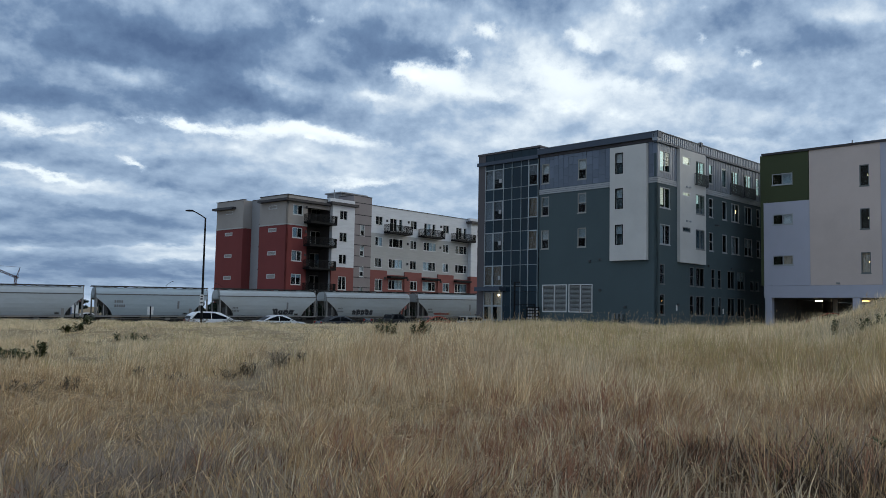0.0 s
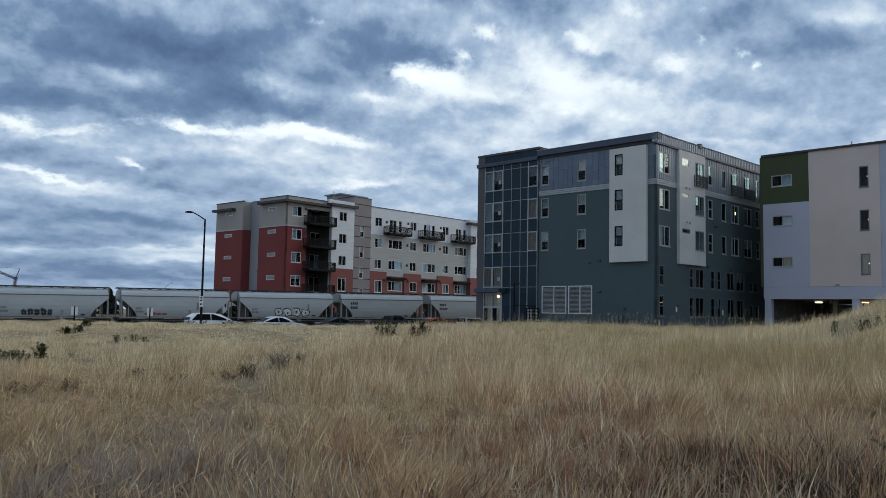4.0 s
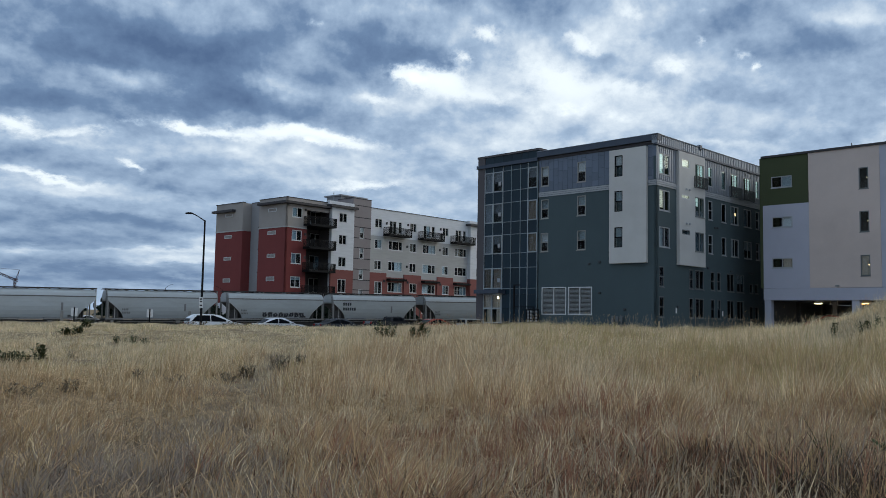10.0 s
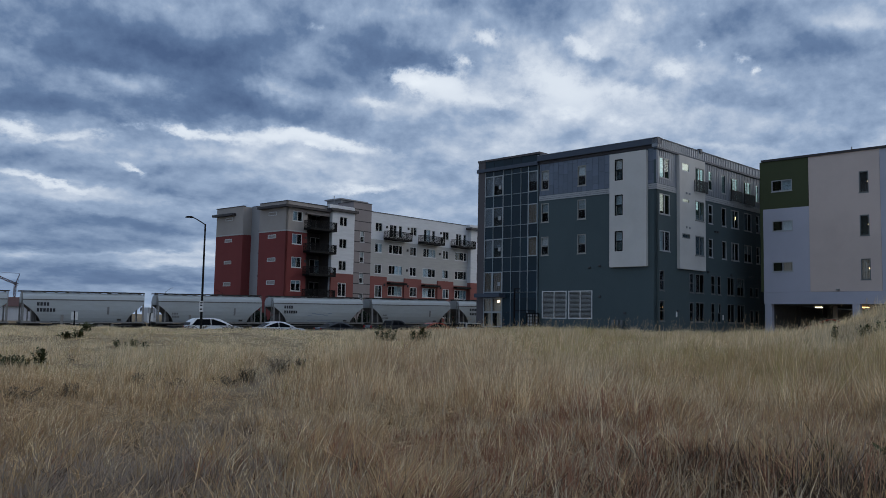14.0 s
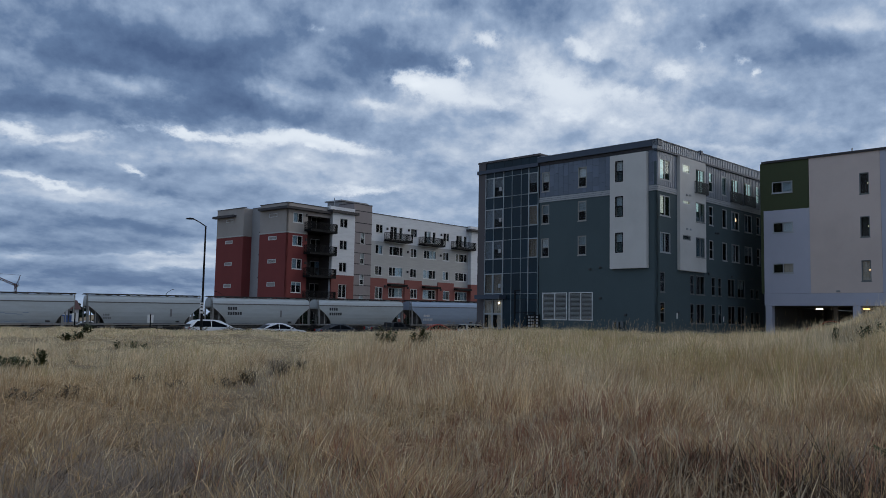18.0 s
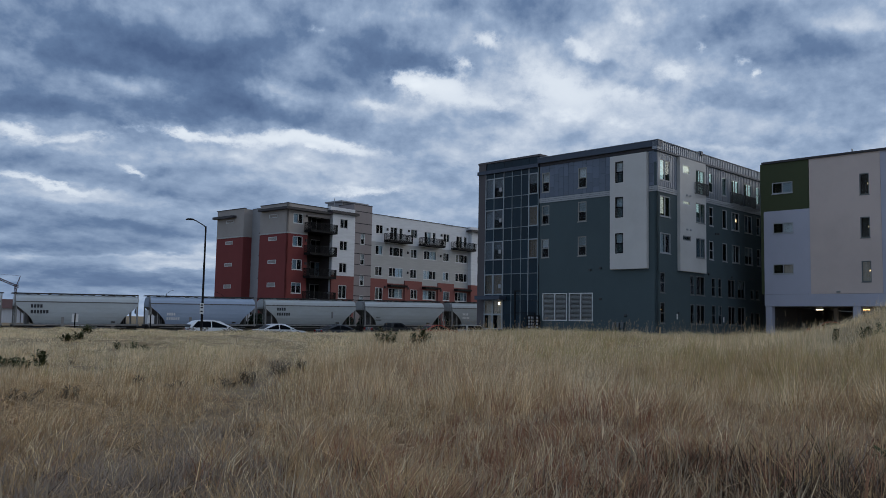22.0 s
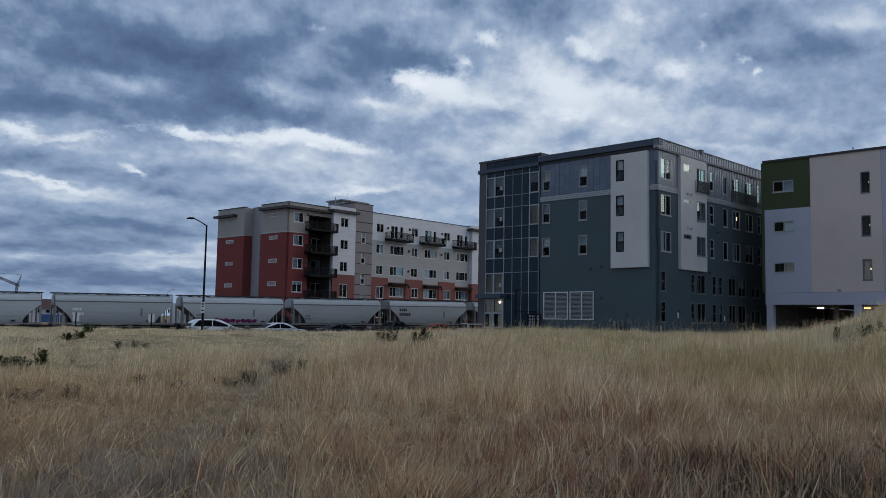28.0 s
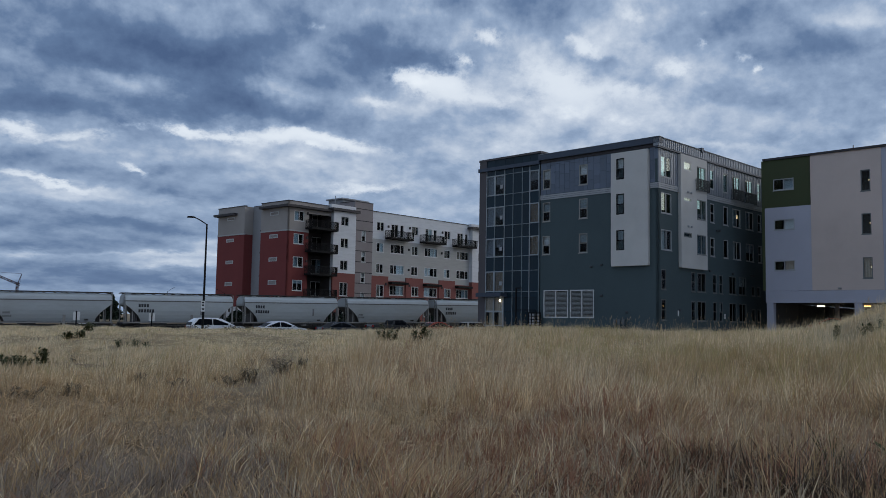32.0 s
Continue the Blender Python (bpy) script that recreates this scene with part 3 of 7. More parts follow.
tagged(put("ground", quick_mesh("ground", np.stack([gx, gy, gz], -1).reshape(-1, 3), quads), M["soil"], None),
       "dry straw-coloured field of trampled thatch and soil", "ground", kind="structure")


def strip(name, q0, q1, p0, p1, lift, mat, label, kind="structure", step=2.0, category="road"):
    """A band along street and railway, laid on the land."""
    ps = np.arange(p0, p1 + step, step)
    v, f = [], []
    for i, p in enumerate(ps):
        for q in (q0, q1):
            x, y = p * ALONG[0] + q * ACROSS[0], p * ALONG[1] + q * ACROSS[1]
            z = float(road_level(p)) + lift
            v += [(x, y, z), (x, y, z - 0.6)]
        if i:
            a = 4 * (i - 1)
            f += [(a, a + 2, a + 6, a + 4), (a, a + 4, a + 5, a + 1), (a + 2, a + 3, a + 7, a + 6)]
    ob = put(name, quick_mesh(name, np.array(v), np.array(f)), mat, None)
    return tagged(ob, label, category, kind=kind)


strip("road", 67.5, 79.5, -160, 58, 0.10, M["asphalt"], "dark grey asphalt street beside the field")
strip("kerb", 67.2, 67.5, -160, 58, 0.23, M["concrete"], "pale concrete kerb along the street", category="kerb")
strip("pavement", 79.5, 82.0, -160, 58, 0.22, M["concrete"], "concrete pavement beyond the street", category="pavement")
strip("railway_bed", 95.2, 101.6, -200, 260, -0.36, M["ballast"], "grey stone ballast of the railway", category="railway bed")
RAIL_TOP = -0.12                             # rail head, over the road's level line
TRACK_Q = 98.85
for q in (TRACK_Q - 0.75, TRACK_Q + 0.75):
    strip("rail", q - 0.035, q + 0.035, -200, 260, RAIL_TOP, M["rail"], "rusty steel rail on timber sleepers", category="rail")
bm = bmesh.new()
box(bm, -0.13, 0.13, -1.3, 1.3, -0.1, 0.06)
tie_mesh = bpy.data.meshes.new("sleeper")
bm.to_mesh(tie_mesh)
bm.free()
bed = bpy.data.objects["railway_bed"]
for i in range(300):
    p = -22 + i * 0.62
    put("sleeper", tie_mesh, M["tie"], bed, at=pose(p * ALONG[0] + TRACK_Q * ACROSS[0], p * ALONG[1] + TRACK_Q * ACROSS[1], float(road_level(p)) - 0.34, 0, 0, math.degrees(TRACK)))

# ================= the slate-green apartment house =================
ROT_G, ROT_R = 45.296, 48.134
grey = thing("apartment_building", pose(18.748, 73.345, 0, 0, 0, ROT_G),
             "five-storey dark slate-green apartment block with a glass stair corner", "building")
B = (14.70, 16.65), (11.48, 13.38), (8.21, 10.05)
LW = [(11.91, 12.85, a, b) for a, b in B] + [(7.51, 8.49, a, b) for a, b in B]
LP = [(3.25, 4.10, a, b) for a, b in B]
LOUV = [(9.68, 12.63, 2.04, 4.70), (6.74, 9.47, 2.04, 4.70)]
wall("wall", grey, "L", 0.0, 13.1, 0.2, 13.62, M["slate"], LW + LOUV)
wall("wall", grey, "L", 0.0, 13.1, 13.62, 17.6, M["slate"], LW, out=-0.03)
for i, (a, b) in enumerate(((0.0, 0.84), (4.70, 13.1))):
    for j in range(3):
        fpart("trim_board", grey, M["trimgrey"], "L", a, b, 13.64 + 0.17 * j, 13.78 + 0.17 * j, 0.0, 0.06 + 0.012 * (j == 1))
# staggered cement panels of the top floor
rng = random.Random(4)
cols = [(4.70 + i * (7.51 - 4.70) / 4, 4.70 + (i + 1) * (7.51 - 4.70) / 4) for i in range(4)] + [(7.51, 8.0), (8.0, 8.49)]
cols += [(8.49 + i * 0.57, 8.49 + (i + 1) * 0.57) for i in range(6)] + [(11.91, 12.38), (12.38, 12.85), (12.85, 13.1), (0.0, 0.42), (0.42, 0.84)]
PANELS = {}


def cladding(face, s0, s1, z0, z1, mat, out=0.0, depth=0.025, name="panel", gap=0.012):
    key = (face, round(s1 - s0, 2), round(z1 - z0, 2), depth)
    if key not in PANELS:
        bm = bmesh.new()
        fbox(bm, face, gap, s1 - s0 - gap, gap, z1 - z0 - gap, 0, depth)
        me = bpy.data.meshes.new(name)
        bm.to_mesh(me)
        bm.free()
        me.materials.append(mat)
        PANELS[key] = me
    return put(name, PANELS[key], None, grey, at=pose(*fpt(face, s0, out, z0)))


for k, (a, b) in enumerate(cols):
    inside = any(h[0] - 0.01 <= a and b <= h[1] + 0.01 for h in LW)
    spans = [(14.16, 14.70), (16.65, 17.4)] if inside else [(14.16, 17.4)]
    for z0, z1 in spans:
        z = z0
        first = (0.35, 0.75, 0.55, 0.95)[k % 4]
        while z < z1 - 0.05:
            h = min(first if z == z0 else rng.choice((0.9, 1.15, 0.75)), z1 - z)
            if z1 - z - h < 0.2:
                h = z1 - z
            cladding("L", a, b, z, z + h, M["bluegrey"], out=-0.03, depth=rng.choice((0.022, 0.03, 0.036)))
            z += h
wall("projecting_panel", grey, "L", 0.85, 4.67, 6.77, 17.2, M["palepanel"], LP, out=0.35, thick=0.36, label="pale grey stucco bay panel")
wall("fascia", grey, "L", -0.3, 13.2, 17.62, 18.16, M["parapet"], out=0.30, thick=0.6)
fpart("soffit_band", grey, M["darkbrim"], "L", 0.0, 13.1, 17.32, 17.62, -0.1, 0.06)
fpart("coping", grey, M["metalrib"], "L", -0.34, 13.2, 18.16, 18.20, -0.4, 0.34)
for i, (a, b, c, d) in enumerate(LW):
    window(grey, "L", a, b, c, d, "h2", "frame_tan", blind=("top", 0.48), shade="blind" if i in (0, 2, 3) else "blind_grey")
for i, (a, b, c, d) in enumerate(LP):
    window(grey, "L", a, b, c, d, "h2", "blackmetal", out=0.35, blind=("top", 0.49), sill=False, shade="blind" if i == 0 else "blind_grey")
for a, b, c, d in LOUV:
    lv = wall("louvre_vent", grey, "L", a, b, c, d, M["frame_white"], [(a + 0.09, (a + b) / 2 - 0.04, c + 0.09, d - 0.09), ((a + b) / 2 + 0.04, b - 0.09, c + 0.09, d - 0.09)], out=0.04, thick=0.12, label="pale metal louvre vent")
    for k in range(20):
        for s0, s1 in ((a + 0.09, (a + b) / 2 - 0.04), ((a + b) / 2 + 0.04, b - 0.09)):
            z = c + 0.12 + k * 0.121
            bm = bmesh.new()
            p = [fpt("L", s, o, zz) for s in (s0, s1) for o, zz in ((0.02, z), (-0.06, z + 0.085), (-0.06, z + 0.095), (0.02, z + 0.012))]
            vs = [bm.verts.new(v) for v in p]
            for f in ((0, 1, 2, 3), (7, 6, 5, 4), (0, 4, 5, 1), (1, 5, 6, 2), (2, 6, 7, 3), (3, 7, 4, 0)):
                bm.faces.new([vs[i] for i in f])
            part("slat", bm, M["frame_dark"], lv)
    fpart("louvre_backing", grey, M["blackmetal"], "L", a, b, c, d, -0.3, -0.2)
for s, z in ((7.05, 6.83), (5.9, 6.97), (5.9, 4.12), (3.2, 2.6)):
    bm = bmesh.new()
    fbox(bm, "L", s - 0.13, s + 0.13, z - 0.09, z + 0.11, 0, 0.14)
    bmesh.ops.bevel(bm, geom=bm.edges[:], offset=0.03, segments=1, affect="EDGES")
    part("vent_hood", bm, M["railgrey"], grey)
for s in (3.3, 3.75, 4.2):
    bm = bmesh.new()
    fbox(bm, "L", s, s + 0.26, 1.5, 1.95, 0.1, 0.32)
    fbox(bm, "L", s + 0.1, s + 0.16, 1.0, 1.5, 0.18, 0.24)
    fbox(bm, "L", s - 0.1, s + 0.3, 1.95, 2.0, 0.18, 0.24)
    part("gas_meter", bm, M["frame_low"], grey, "grey gas meter on the wall")
fpart("notice_plate", grey, M["signwhite"], "R", 3.3, 3.5, 2.35, 2.85, 0.0, 0.03)
fpart("notice_plate", grey, M["signwhite"], "R", 12.3, 12.5, 2.2, 2.7, 0.0, 0.03)
# glass stair corner
TS = [13.22, 14.43, 15.39, 16.60, 17.74, 19.06, 20.24]
TZ = [1.1, 2.6, 4.04, 4.63, 6.73, 8.21, 10.15, 11.45, 13.45, 14.67, 16.76, 17.62, 18.5]
vision = {(5, 3), (5, 5), (5, 7), (5, 9), (4, 3), (4, 5), (4, 7), (4, 9), (0, 5), (0, 7), (0, 9), (4, 0), (5, 0), (4, 1), (5, 1)}
fpart("pier", grey, M["brownpier"], "L", 20.24, 21.22, 0.2, 18.5, -0.3, 0.12, "dark brown corner pier")
for i in range(len(TS) - 1):
    for j in range(len(TZ) - 1):
        a, b, c, d = TS[i], TS[i + 1], TZ[j], TZ[j + 1]
        if (i, j) in vision:
            if j > 1:
                window(grey, "L", a + 0.01, b - 0.01, c, d, "v1", "mullion", out=0.15, blind=("curtain", 0.97) if (i, j) in ((0, 5), (0, 7), (5, 3), (4, 3)) else ("top", 0.97 if i == 5 else 0.5), pane="pane", sill=False, shade="blind_dim")
                if i == 4:
                    fpart("notice_plate", grey, M["trimgrey"], "L", a + 0.25, a + 0.6, c + 0.65, c + 1.05, 0.10, 0.115)
            else:
                # glowing curtain stands in for the lit stair hall behind the door
                window(grey, "L", a + 0.01, b - 0.01, c, d, "v1", "mullion", out=0.15, sill=False, name="glass_door" if j == 0 else "window", blind=("curtain", 0.97) if j else ("curtain", 0.6), lit=True)
        else:
            cladding("L", a, b, c, d, M["navy"], out=0.0, depth=0.05)
for s in TS:
    part_bm = bmesh.new()
    fbox(part_bm, "L", s - 0.035, s + 0.035, 1.0, 17.62, 0.0, 0.12)
    part("mullion", part_bm, M["mullion_dark"] if s not in (20.24, 17.74, 14.43) else M["mullion"], grey)
for z in TZ[3:-1]:
    fpart("transom", grey, M["mullion_dark"], "L", 13.22, 20.24, z - 0.03, z + 0.03, 0.0, 0.105)
fpart("canopy", grey, M["parapet"], "L", 17.3, 20.7, 4.10, 4.50, 0.0, 1.1, "dark flat door canopy")
fpart("door_lamp", grey, M["lamp_white"], "L", 18.0, 18.16, 3.6, 3.82, 0.18, 0.26, "lit lamp beside the glass door")
fpart("fascia", grey, M["parapet"], "L", 13.15, 21.3, 17.30, 17.66, 0.0, 0.30)
fpart("tower_parapet", grey, M["brownpier"], "L", 13.0, 21.3, 18.42, 18.62, -3.0, 0.16)
wall("tower_side_wall", grey, "R", 0.0, 3.0, 17.4, 18.45, M["parapet"], out=-13.05, thick=0.1)
# pierced screen beside the tower
screen = fpart("pierced_screen", grey, M["blackmetal"], "L", 12.75, 14.35, 0.9, 2.55, 0.28, 0.34, "dark screen pierced by square openings")
for i in range(4):
    for j in range(5):
        fpart("opening", screen, M["trimgrey"], "L", 12.92 + i * 0.34, 13.12 + i * 0.34, 1.02 + j * 0.3, 1.21 + j * 0.3, 0.34, 0.35)
bm = bmesh.new()
fbox(bm, "L", 15.3, 15.42, 0.8, 4.98, 0.9, 1.02)
fbox(bm, "L", 14.7, 15.3, 4.86, 4.98, 0.9, 1.02)
fbox(bm, "L", 14.7, 15.3, 4.50, 4.58, 0.9, 1.02)
fbox(bm, "L", 12.9, 15.3, 2.72, 2.80, 0.9, 0.98)
fbox(bm, "L", 12.82, 12.9, 0.8, 2.80, 0.9, 0.98)
part("pergola_frame", bm, M["blackmetal"], grey, "black steel frame at the stair foot")

# right-hand facade
DEEP = 34.0
RB = (14.72, 16.62), (11.46, 13.32), (8.19, 10.0), (4.66, 6.46), (1.95, 3.80)
RW = []          # s0, s1, z0, z1, style
for k in range(3):
    RW += [(0.49, 2.30, *RB[k], "v2"), (9.60, 10.45, *RB[k], "h2"), (12.33, 13.30, *RB[k], "v1"), (20.05, 20.9, *RB[k], "h2")]
    z0 = RB[k][0] if k else 14.2
    RW += [(14.30, 16.05, z0, RB[k][1], "v2"), (17.20, 19.0, z0, RB[k][1], "v2")]
for k in (3, 4):
    RW += [(0.46, 1.32, *RB[k], "h2"), (5.81, 6.60, *RB[k], "h2"), (6.95, 8.62, *RB[k], "v2"), (10.0, 10.8, *RB[k], "h2"), (11.32, 12.05, *RB[k], "h2"),
           (13.38, 14.94, *RB[k], "v2"), (15.50, 17.17, *RB[k], "v2"), (18.43, 19.25, RB[k][0], RB[k][0] + 1.0 + 0.35 * (k == 4), "v1"), (19.70, 20.5, RB[k][0], RB[k][0] + 1.0 + 0.35 * (k == 4), "v1")]
PW = [(3.98, 5.45, 15.75, 16.60, "v1"), (3.98, 5.45, 12.86, 13.28, "v1"), (3.98, 5.45, 9.56, 10.02, "v1"),
      (6.48, 8.20, 14.15, 16.45, "v2"), (6.46, 8.18, 11.45, 13.30, "v2"), (6.42, 8.15, 8.15, 10.0, "v2")]
wall("wall", grey, "R", 0.0, DEEP, 0.2, 13.6, M["slate"], [w[:4] for w in RW])
wall("wall", grey, "R", 0.0, DEEP, 13.6, 17.6, M["slate"], [w[:4] for w in RW], out=-0.03)
wall("projecting_panel", grey, "R", 3.52, 8.42, 6.75, 17.2, M["palepanel"], [w[:4] for w in PW], out=0.30, thick=0.31, label="pale grey stucco bay panel")
for a, b in ((0.0, 3.5), (8.44, DEEP)):
    for j in range(3):
        fpart("trim_board", grey, M["trimgrey"], "R", a, b, 13.62 + 0.18 * j, 13.77 + 0.18 * j, 0.0, 0.06 + 0.012 * (j == 1))
    wall("metal_siding", grey, "R", a, b, 14.18, 17.3, M["metalrib"], [w[:4] for w in RW], out=0.01, thick=0.03)
wall("fascia", grey, "R", -0.3, DEEP, 17.36, 18.10, M["metalrib"], out=0.22, thick=0.5)
fpart("coping", grey, M["parapet"], "R", -0.34, DEEP, 18.10, 18.18, -0.4, 0.30)
fpart("soffit_band", grey, M["parapet"], "R", -0.28, DEEP, 17.22, 17.36, -0.1, 0.20)
rib = bmesh.new()
fbox(rib, "R", 0, 0.05, 0, 0.70, 0, 0.045)
rib_a = bpy.data.meshes.new("rib")
rib.to_mesh(rib_a)
rib.free()
for i in range(64):
    put("rib", rib_a, M["metalrib"], grey, at=pose(*fpt("R", -0.2 + i * 0.36, 0.22, 17.38)))
RIBS = {}
for i in range(62):
    s = 0.12 + i * 0.36
    if 3.4 < s < 8.44:
        continue
    spans = [(14.18, 17.22)]
    for w in RW:
        if w[0] - 0.06 < s < w[1] + 0.01 and w[3] > 14.2:
            spans = [(14.18, w[2] - 0.1), (w[3] + 0.02, 17.22)]
    for a, b in spans:
        if b - a < 0.08:
            continue
        k = round(b - a, 2)
        if k not in RIBS:
            bm = bmesh.new()
            fbox(bm, "R", 0, 0.05, 0, k, 0, 0.04)
            RIBS[k] = bpy.data.meshes.new("rib")
            bm.to_mesh(RIBS[k])
            bm.free()
        put("rib", RIBS[k], M["metalrib"], grey, at=pose(*fpt("R", s, 0.012, a)))
for i, (a, b, c, d, st) in enumerate(RW):
    bl, sh, pn = None, "blind", "pane_gloss" if c > 14 else "pane_blue" if c > 11 else "pane"
    if c > 14:
        # self-glowing blinds make the bright halves of the top-floor windows
        bl = {9.60: ("top", 0.5), 12.33: ("top", 0.97), 14.30: ("right", 1.0), 17.20: ("right", 1.0), 20.05: ("top", 1.0)}.get(a)
        sh = "blind_grey" if a == 12.33 else "blind_glow_pale"
    elif (i * 5) % 7 == 1 and c < 11:
        bl, sh = ("top", 0.5), "blind_grey"
    elif c > 8 and st == "v2":
        bl, sh = ("left", 1.0), "blind_grey"
    if (a, c) == (0.49, 14.72) or (a, c) == (0.49, 11.46):
        bl, sh, pn = (("left", 0.85) if c < 14 else ("left", 1.0)), "blind_glow_warm" if c < 14 else "blind_glow_pale", "pane_gloss"
    window(grey, "R", a, b, c, d, st, "frame_low" if c < 7 else "trimgrey", blind=bl, pane=pn, shade=sh)
for i, (a, b, c, d, st) in enumerate(PW):
    window(grey, "R", a, b, c, d, st, "frame_white" if i < 2 else "frame_dark", out=0.30, blind=("top", 1.0) if i < 2 else ("right", 1.0) if i == 3 else ("left", 0.45) if i == 4 else None, sill=i > 3, pane="pane_gloss" if i in (0, 1, 3, 4) else "pane_blue", shade="blind_glow_warm" if i < 2 else "blind_glow_pale")


BARS = {}


def railing(parent, face, s0, s1, z0, z1, o0, o1, name="balcony_railing", step=0.16, label="black steel bar railing", mat="blackmetal", under=None):
    """A rail round three sides of a balcony, each bar a piece of its own."""
    bm = bmesh.new()
    for z in (z0, z1 - 0.07):
        fbox(bm, face, s0, s1, z, z + 0.05, o1 - 0.05, o1)
        for s in (s0, s1 - 0.05):
            fbox(bm, face, s, s + 0.05, z, z + 0.05, o0, o1 - 0.052)
    for s in (s0, s1 - 0.06):
        fbox(bm, face, s, s + 0.06, z0 + 0.05, z1 - 0.07, o1 - 0.055, o1 + 0.005)
    frame_part = part(name, bm, M[mat], parent, label)
    key = (face, round(z1 - z0, 2), mat)
    if key not in BARS:
        bm = bmesh.new()
        fbox(bm, face, 0, 0.046, 0.05, z1 - z0 - 0.07, 0, 0.046)
        BARS[key] = bpy.data.meshes.new("baluster")
        bm.to_mesh(BARS[key])
        bm.free()
    spots = []
    n = max(2, int((s1 - s0) / step))
    spots += [(s0 + (s1 - s0 - 0.03) * i / n, o1 - 0.04) for i in range(1, n)]
    m = max(1, int((o1 - o0) / step))
    spots += [(s, o0 + (o1 - o0) * i / m) for i in range(m) for s in (s0 + 0.01, s1 - 0.04)]
    for s, o in spots:
        put("baluster", BARS[key], M[mat], under or frame_part, at=pose(*fpt(face, s, o, z0)))
    return frame_part


for a, b, z, o in ((6.25, 8.50, 14.15, 0.30), (14.08, 16.36, 14.2, 0.0), (16.98, 19.40, 14.2, 0.0)):
    railing(grey, "R", a, b, z - 0.02, z + 1.1, o, o + 0.26, step=0.15, mat="railgrey")
for s, z in ((4.75, 13.78), (5.35, 13.78), (4.75, 10.6), (5.35, 10.6)):
    fpart("vent_hood", grey, M["trimgrey"], "R", s - 0.1, s + 0.1, z - 0.08, z + 0.08, 0.30, 0.40)
for s, z in ((10.9, 10.75), (11.4, 10.78), (9.4, 6.75), (14.2, 6.7), (18.3, 6.72), (18.9, 6.72), (3.6, 2.9)):
    fpart("vent_hood", grey, M["railgrey"], "R", s - 0.13, s + 0.13, z - 0.08, z + 0.08, 0.0, 0.13)
fpart("vent_hood", grey, M["parapet"], "R", 7.4, 7.8, 17.95, 18.35, 0.0, 0.35)
fpart("room_lamp", grey, M["lamp_warm"], "R", 15.46, 15.68, 12.40, 12.72, -0.2, -0.15, "warm lit room lamp")
# back walls, floors and roof close the house
flatbox("roof", grey, M["roof"], 0.1, DEEP - 0.1, 0.1, 21.1, 17.45, 17.6)
flatbox("back_wall", grey, M["slate"], DEEP - 0.25, DEEP, 0.0, 21.2, 0.2, 17.44)
flatbox("back_wall", grey, M["slate"], 0.3, DEEP - 0.3, 20.95, 21.2, 0.2, 17.44)
# floors and inner walls coloured near-black to make the rooms look unlit
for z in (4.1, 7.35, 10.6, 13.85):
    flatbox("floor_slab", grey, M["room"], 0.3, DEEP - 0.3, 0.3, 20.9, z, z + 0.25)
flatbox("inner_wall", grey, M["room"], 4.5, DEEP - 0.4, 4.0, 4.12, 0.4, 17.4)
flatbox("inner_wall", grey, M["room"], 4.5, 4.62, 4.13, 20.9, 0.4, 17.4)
bm = bmesh.new()
box(bm, 3.0, 4.2, 14.6, 16.4, 17.6, 19.0)
box(bm, 3.3, 3.9, 15.0, 15.6, 19.0, 19.25)
part("roof_unit", bm, M["steel"], grey, "grey roof-top ventilation unit")

# ================= the mauve house over the car port =================
garage = thing("apartment_building", pose(31.091, 80.992, 0, 0, 0, ROT_G), "mauve and lilac stucco house over an open parking deck", "building")
HW = [(-2.83, -0.85, 14.66, 15.75, "v2"), (-2.85, -0.88, 10.80, 11.82, "v2"), (-2.83, -0.85, 6.90, 7.85, "v2")]
HT = [(-9.66, -8.84, 13.85, 15.78, "v1"), (-9.66, -8.84, 9.95, 11.82, "v1"), (-9.68, -8.86, 6.0, 7.87, "v1")]
wall("wall", garage, "L", -4.34, 0.0, 13.0, 17.66, M["olive"], [w[:4] for w in HW])
wall("wall", garage, "L", -4.38, 0.0, 4.97, 12.996, M["lilac"], [w[:4] for w in HW], out=0.004)
wall("wall", garage, "L", -10.6, -4.39, 4.97, 17.66, M["mauve"], [w[:4] for w in HT], out=0.01)
wall("wall", garage, "L", -24.0, -10.61, 4.97, 17.66, M["lilac"], out=-0.02)
fpart("beam", garage, M["lilac"], "L", -24.0, 0.0, 3.82, 4.95, -0.5, 0.06)
fpart("coping", garage, M["darkbrim"], "L", -24.1, 0.12, 17.66, 17.86, -0.5, 0.14)
for s in (-0.70, -8.70, -16.7):
    flatbox("column", garage, M["lilac"], -0.02, 0.6, s, s + 0.64, 0.3, 3.81, bevel=0.02)
    for x in (7.0, 14.0):
        flatbox("column", garage, M["garage_shade"], x, x + 0.5, s, s + 0.5, 0.3, 3.81)
for i, (a, b, c, d, st) in enumerate(HW):
    window(garage, "L", a, b, c, d, st, "trimgrey", blind=[("left", 0.97), ("left", 0.97), ("curtain", 0.5)][i], shade="blind_grey" if i == 0 else "blind", sill=True, lit=i == 2)
for i, (a, b, c, d, st) in enumerate(HT):
    window(garage, "L", a, b, c, d, st, "frame_low", blind=("curtain", 0.97) if i == 2 else None, lit=i == 2)
    fpart("room_lamp", garage, M["lamp_warm"], "L", a + 0.15, a + 0.21, c + 0.94, c + 1.06, -0.26, -0.2, "warm lit lamp behind the pane")
wall("side_wall", garage, "R", 0.0, 24.0, 4.97, 17.66, M["olive"], out=-0.001, thick=0.3)
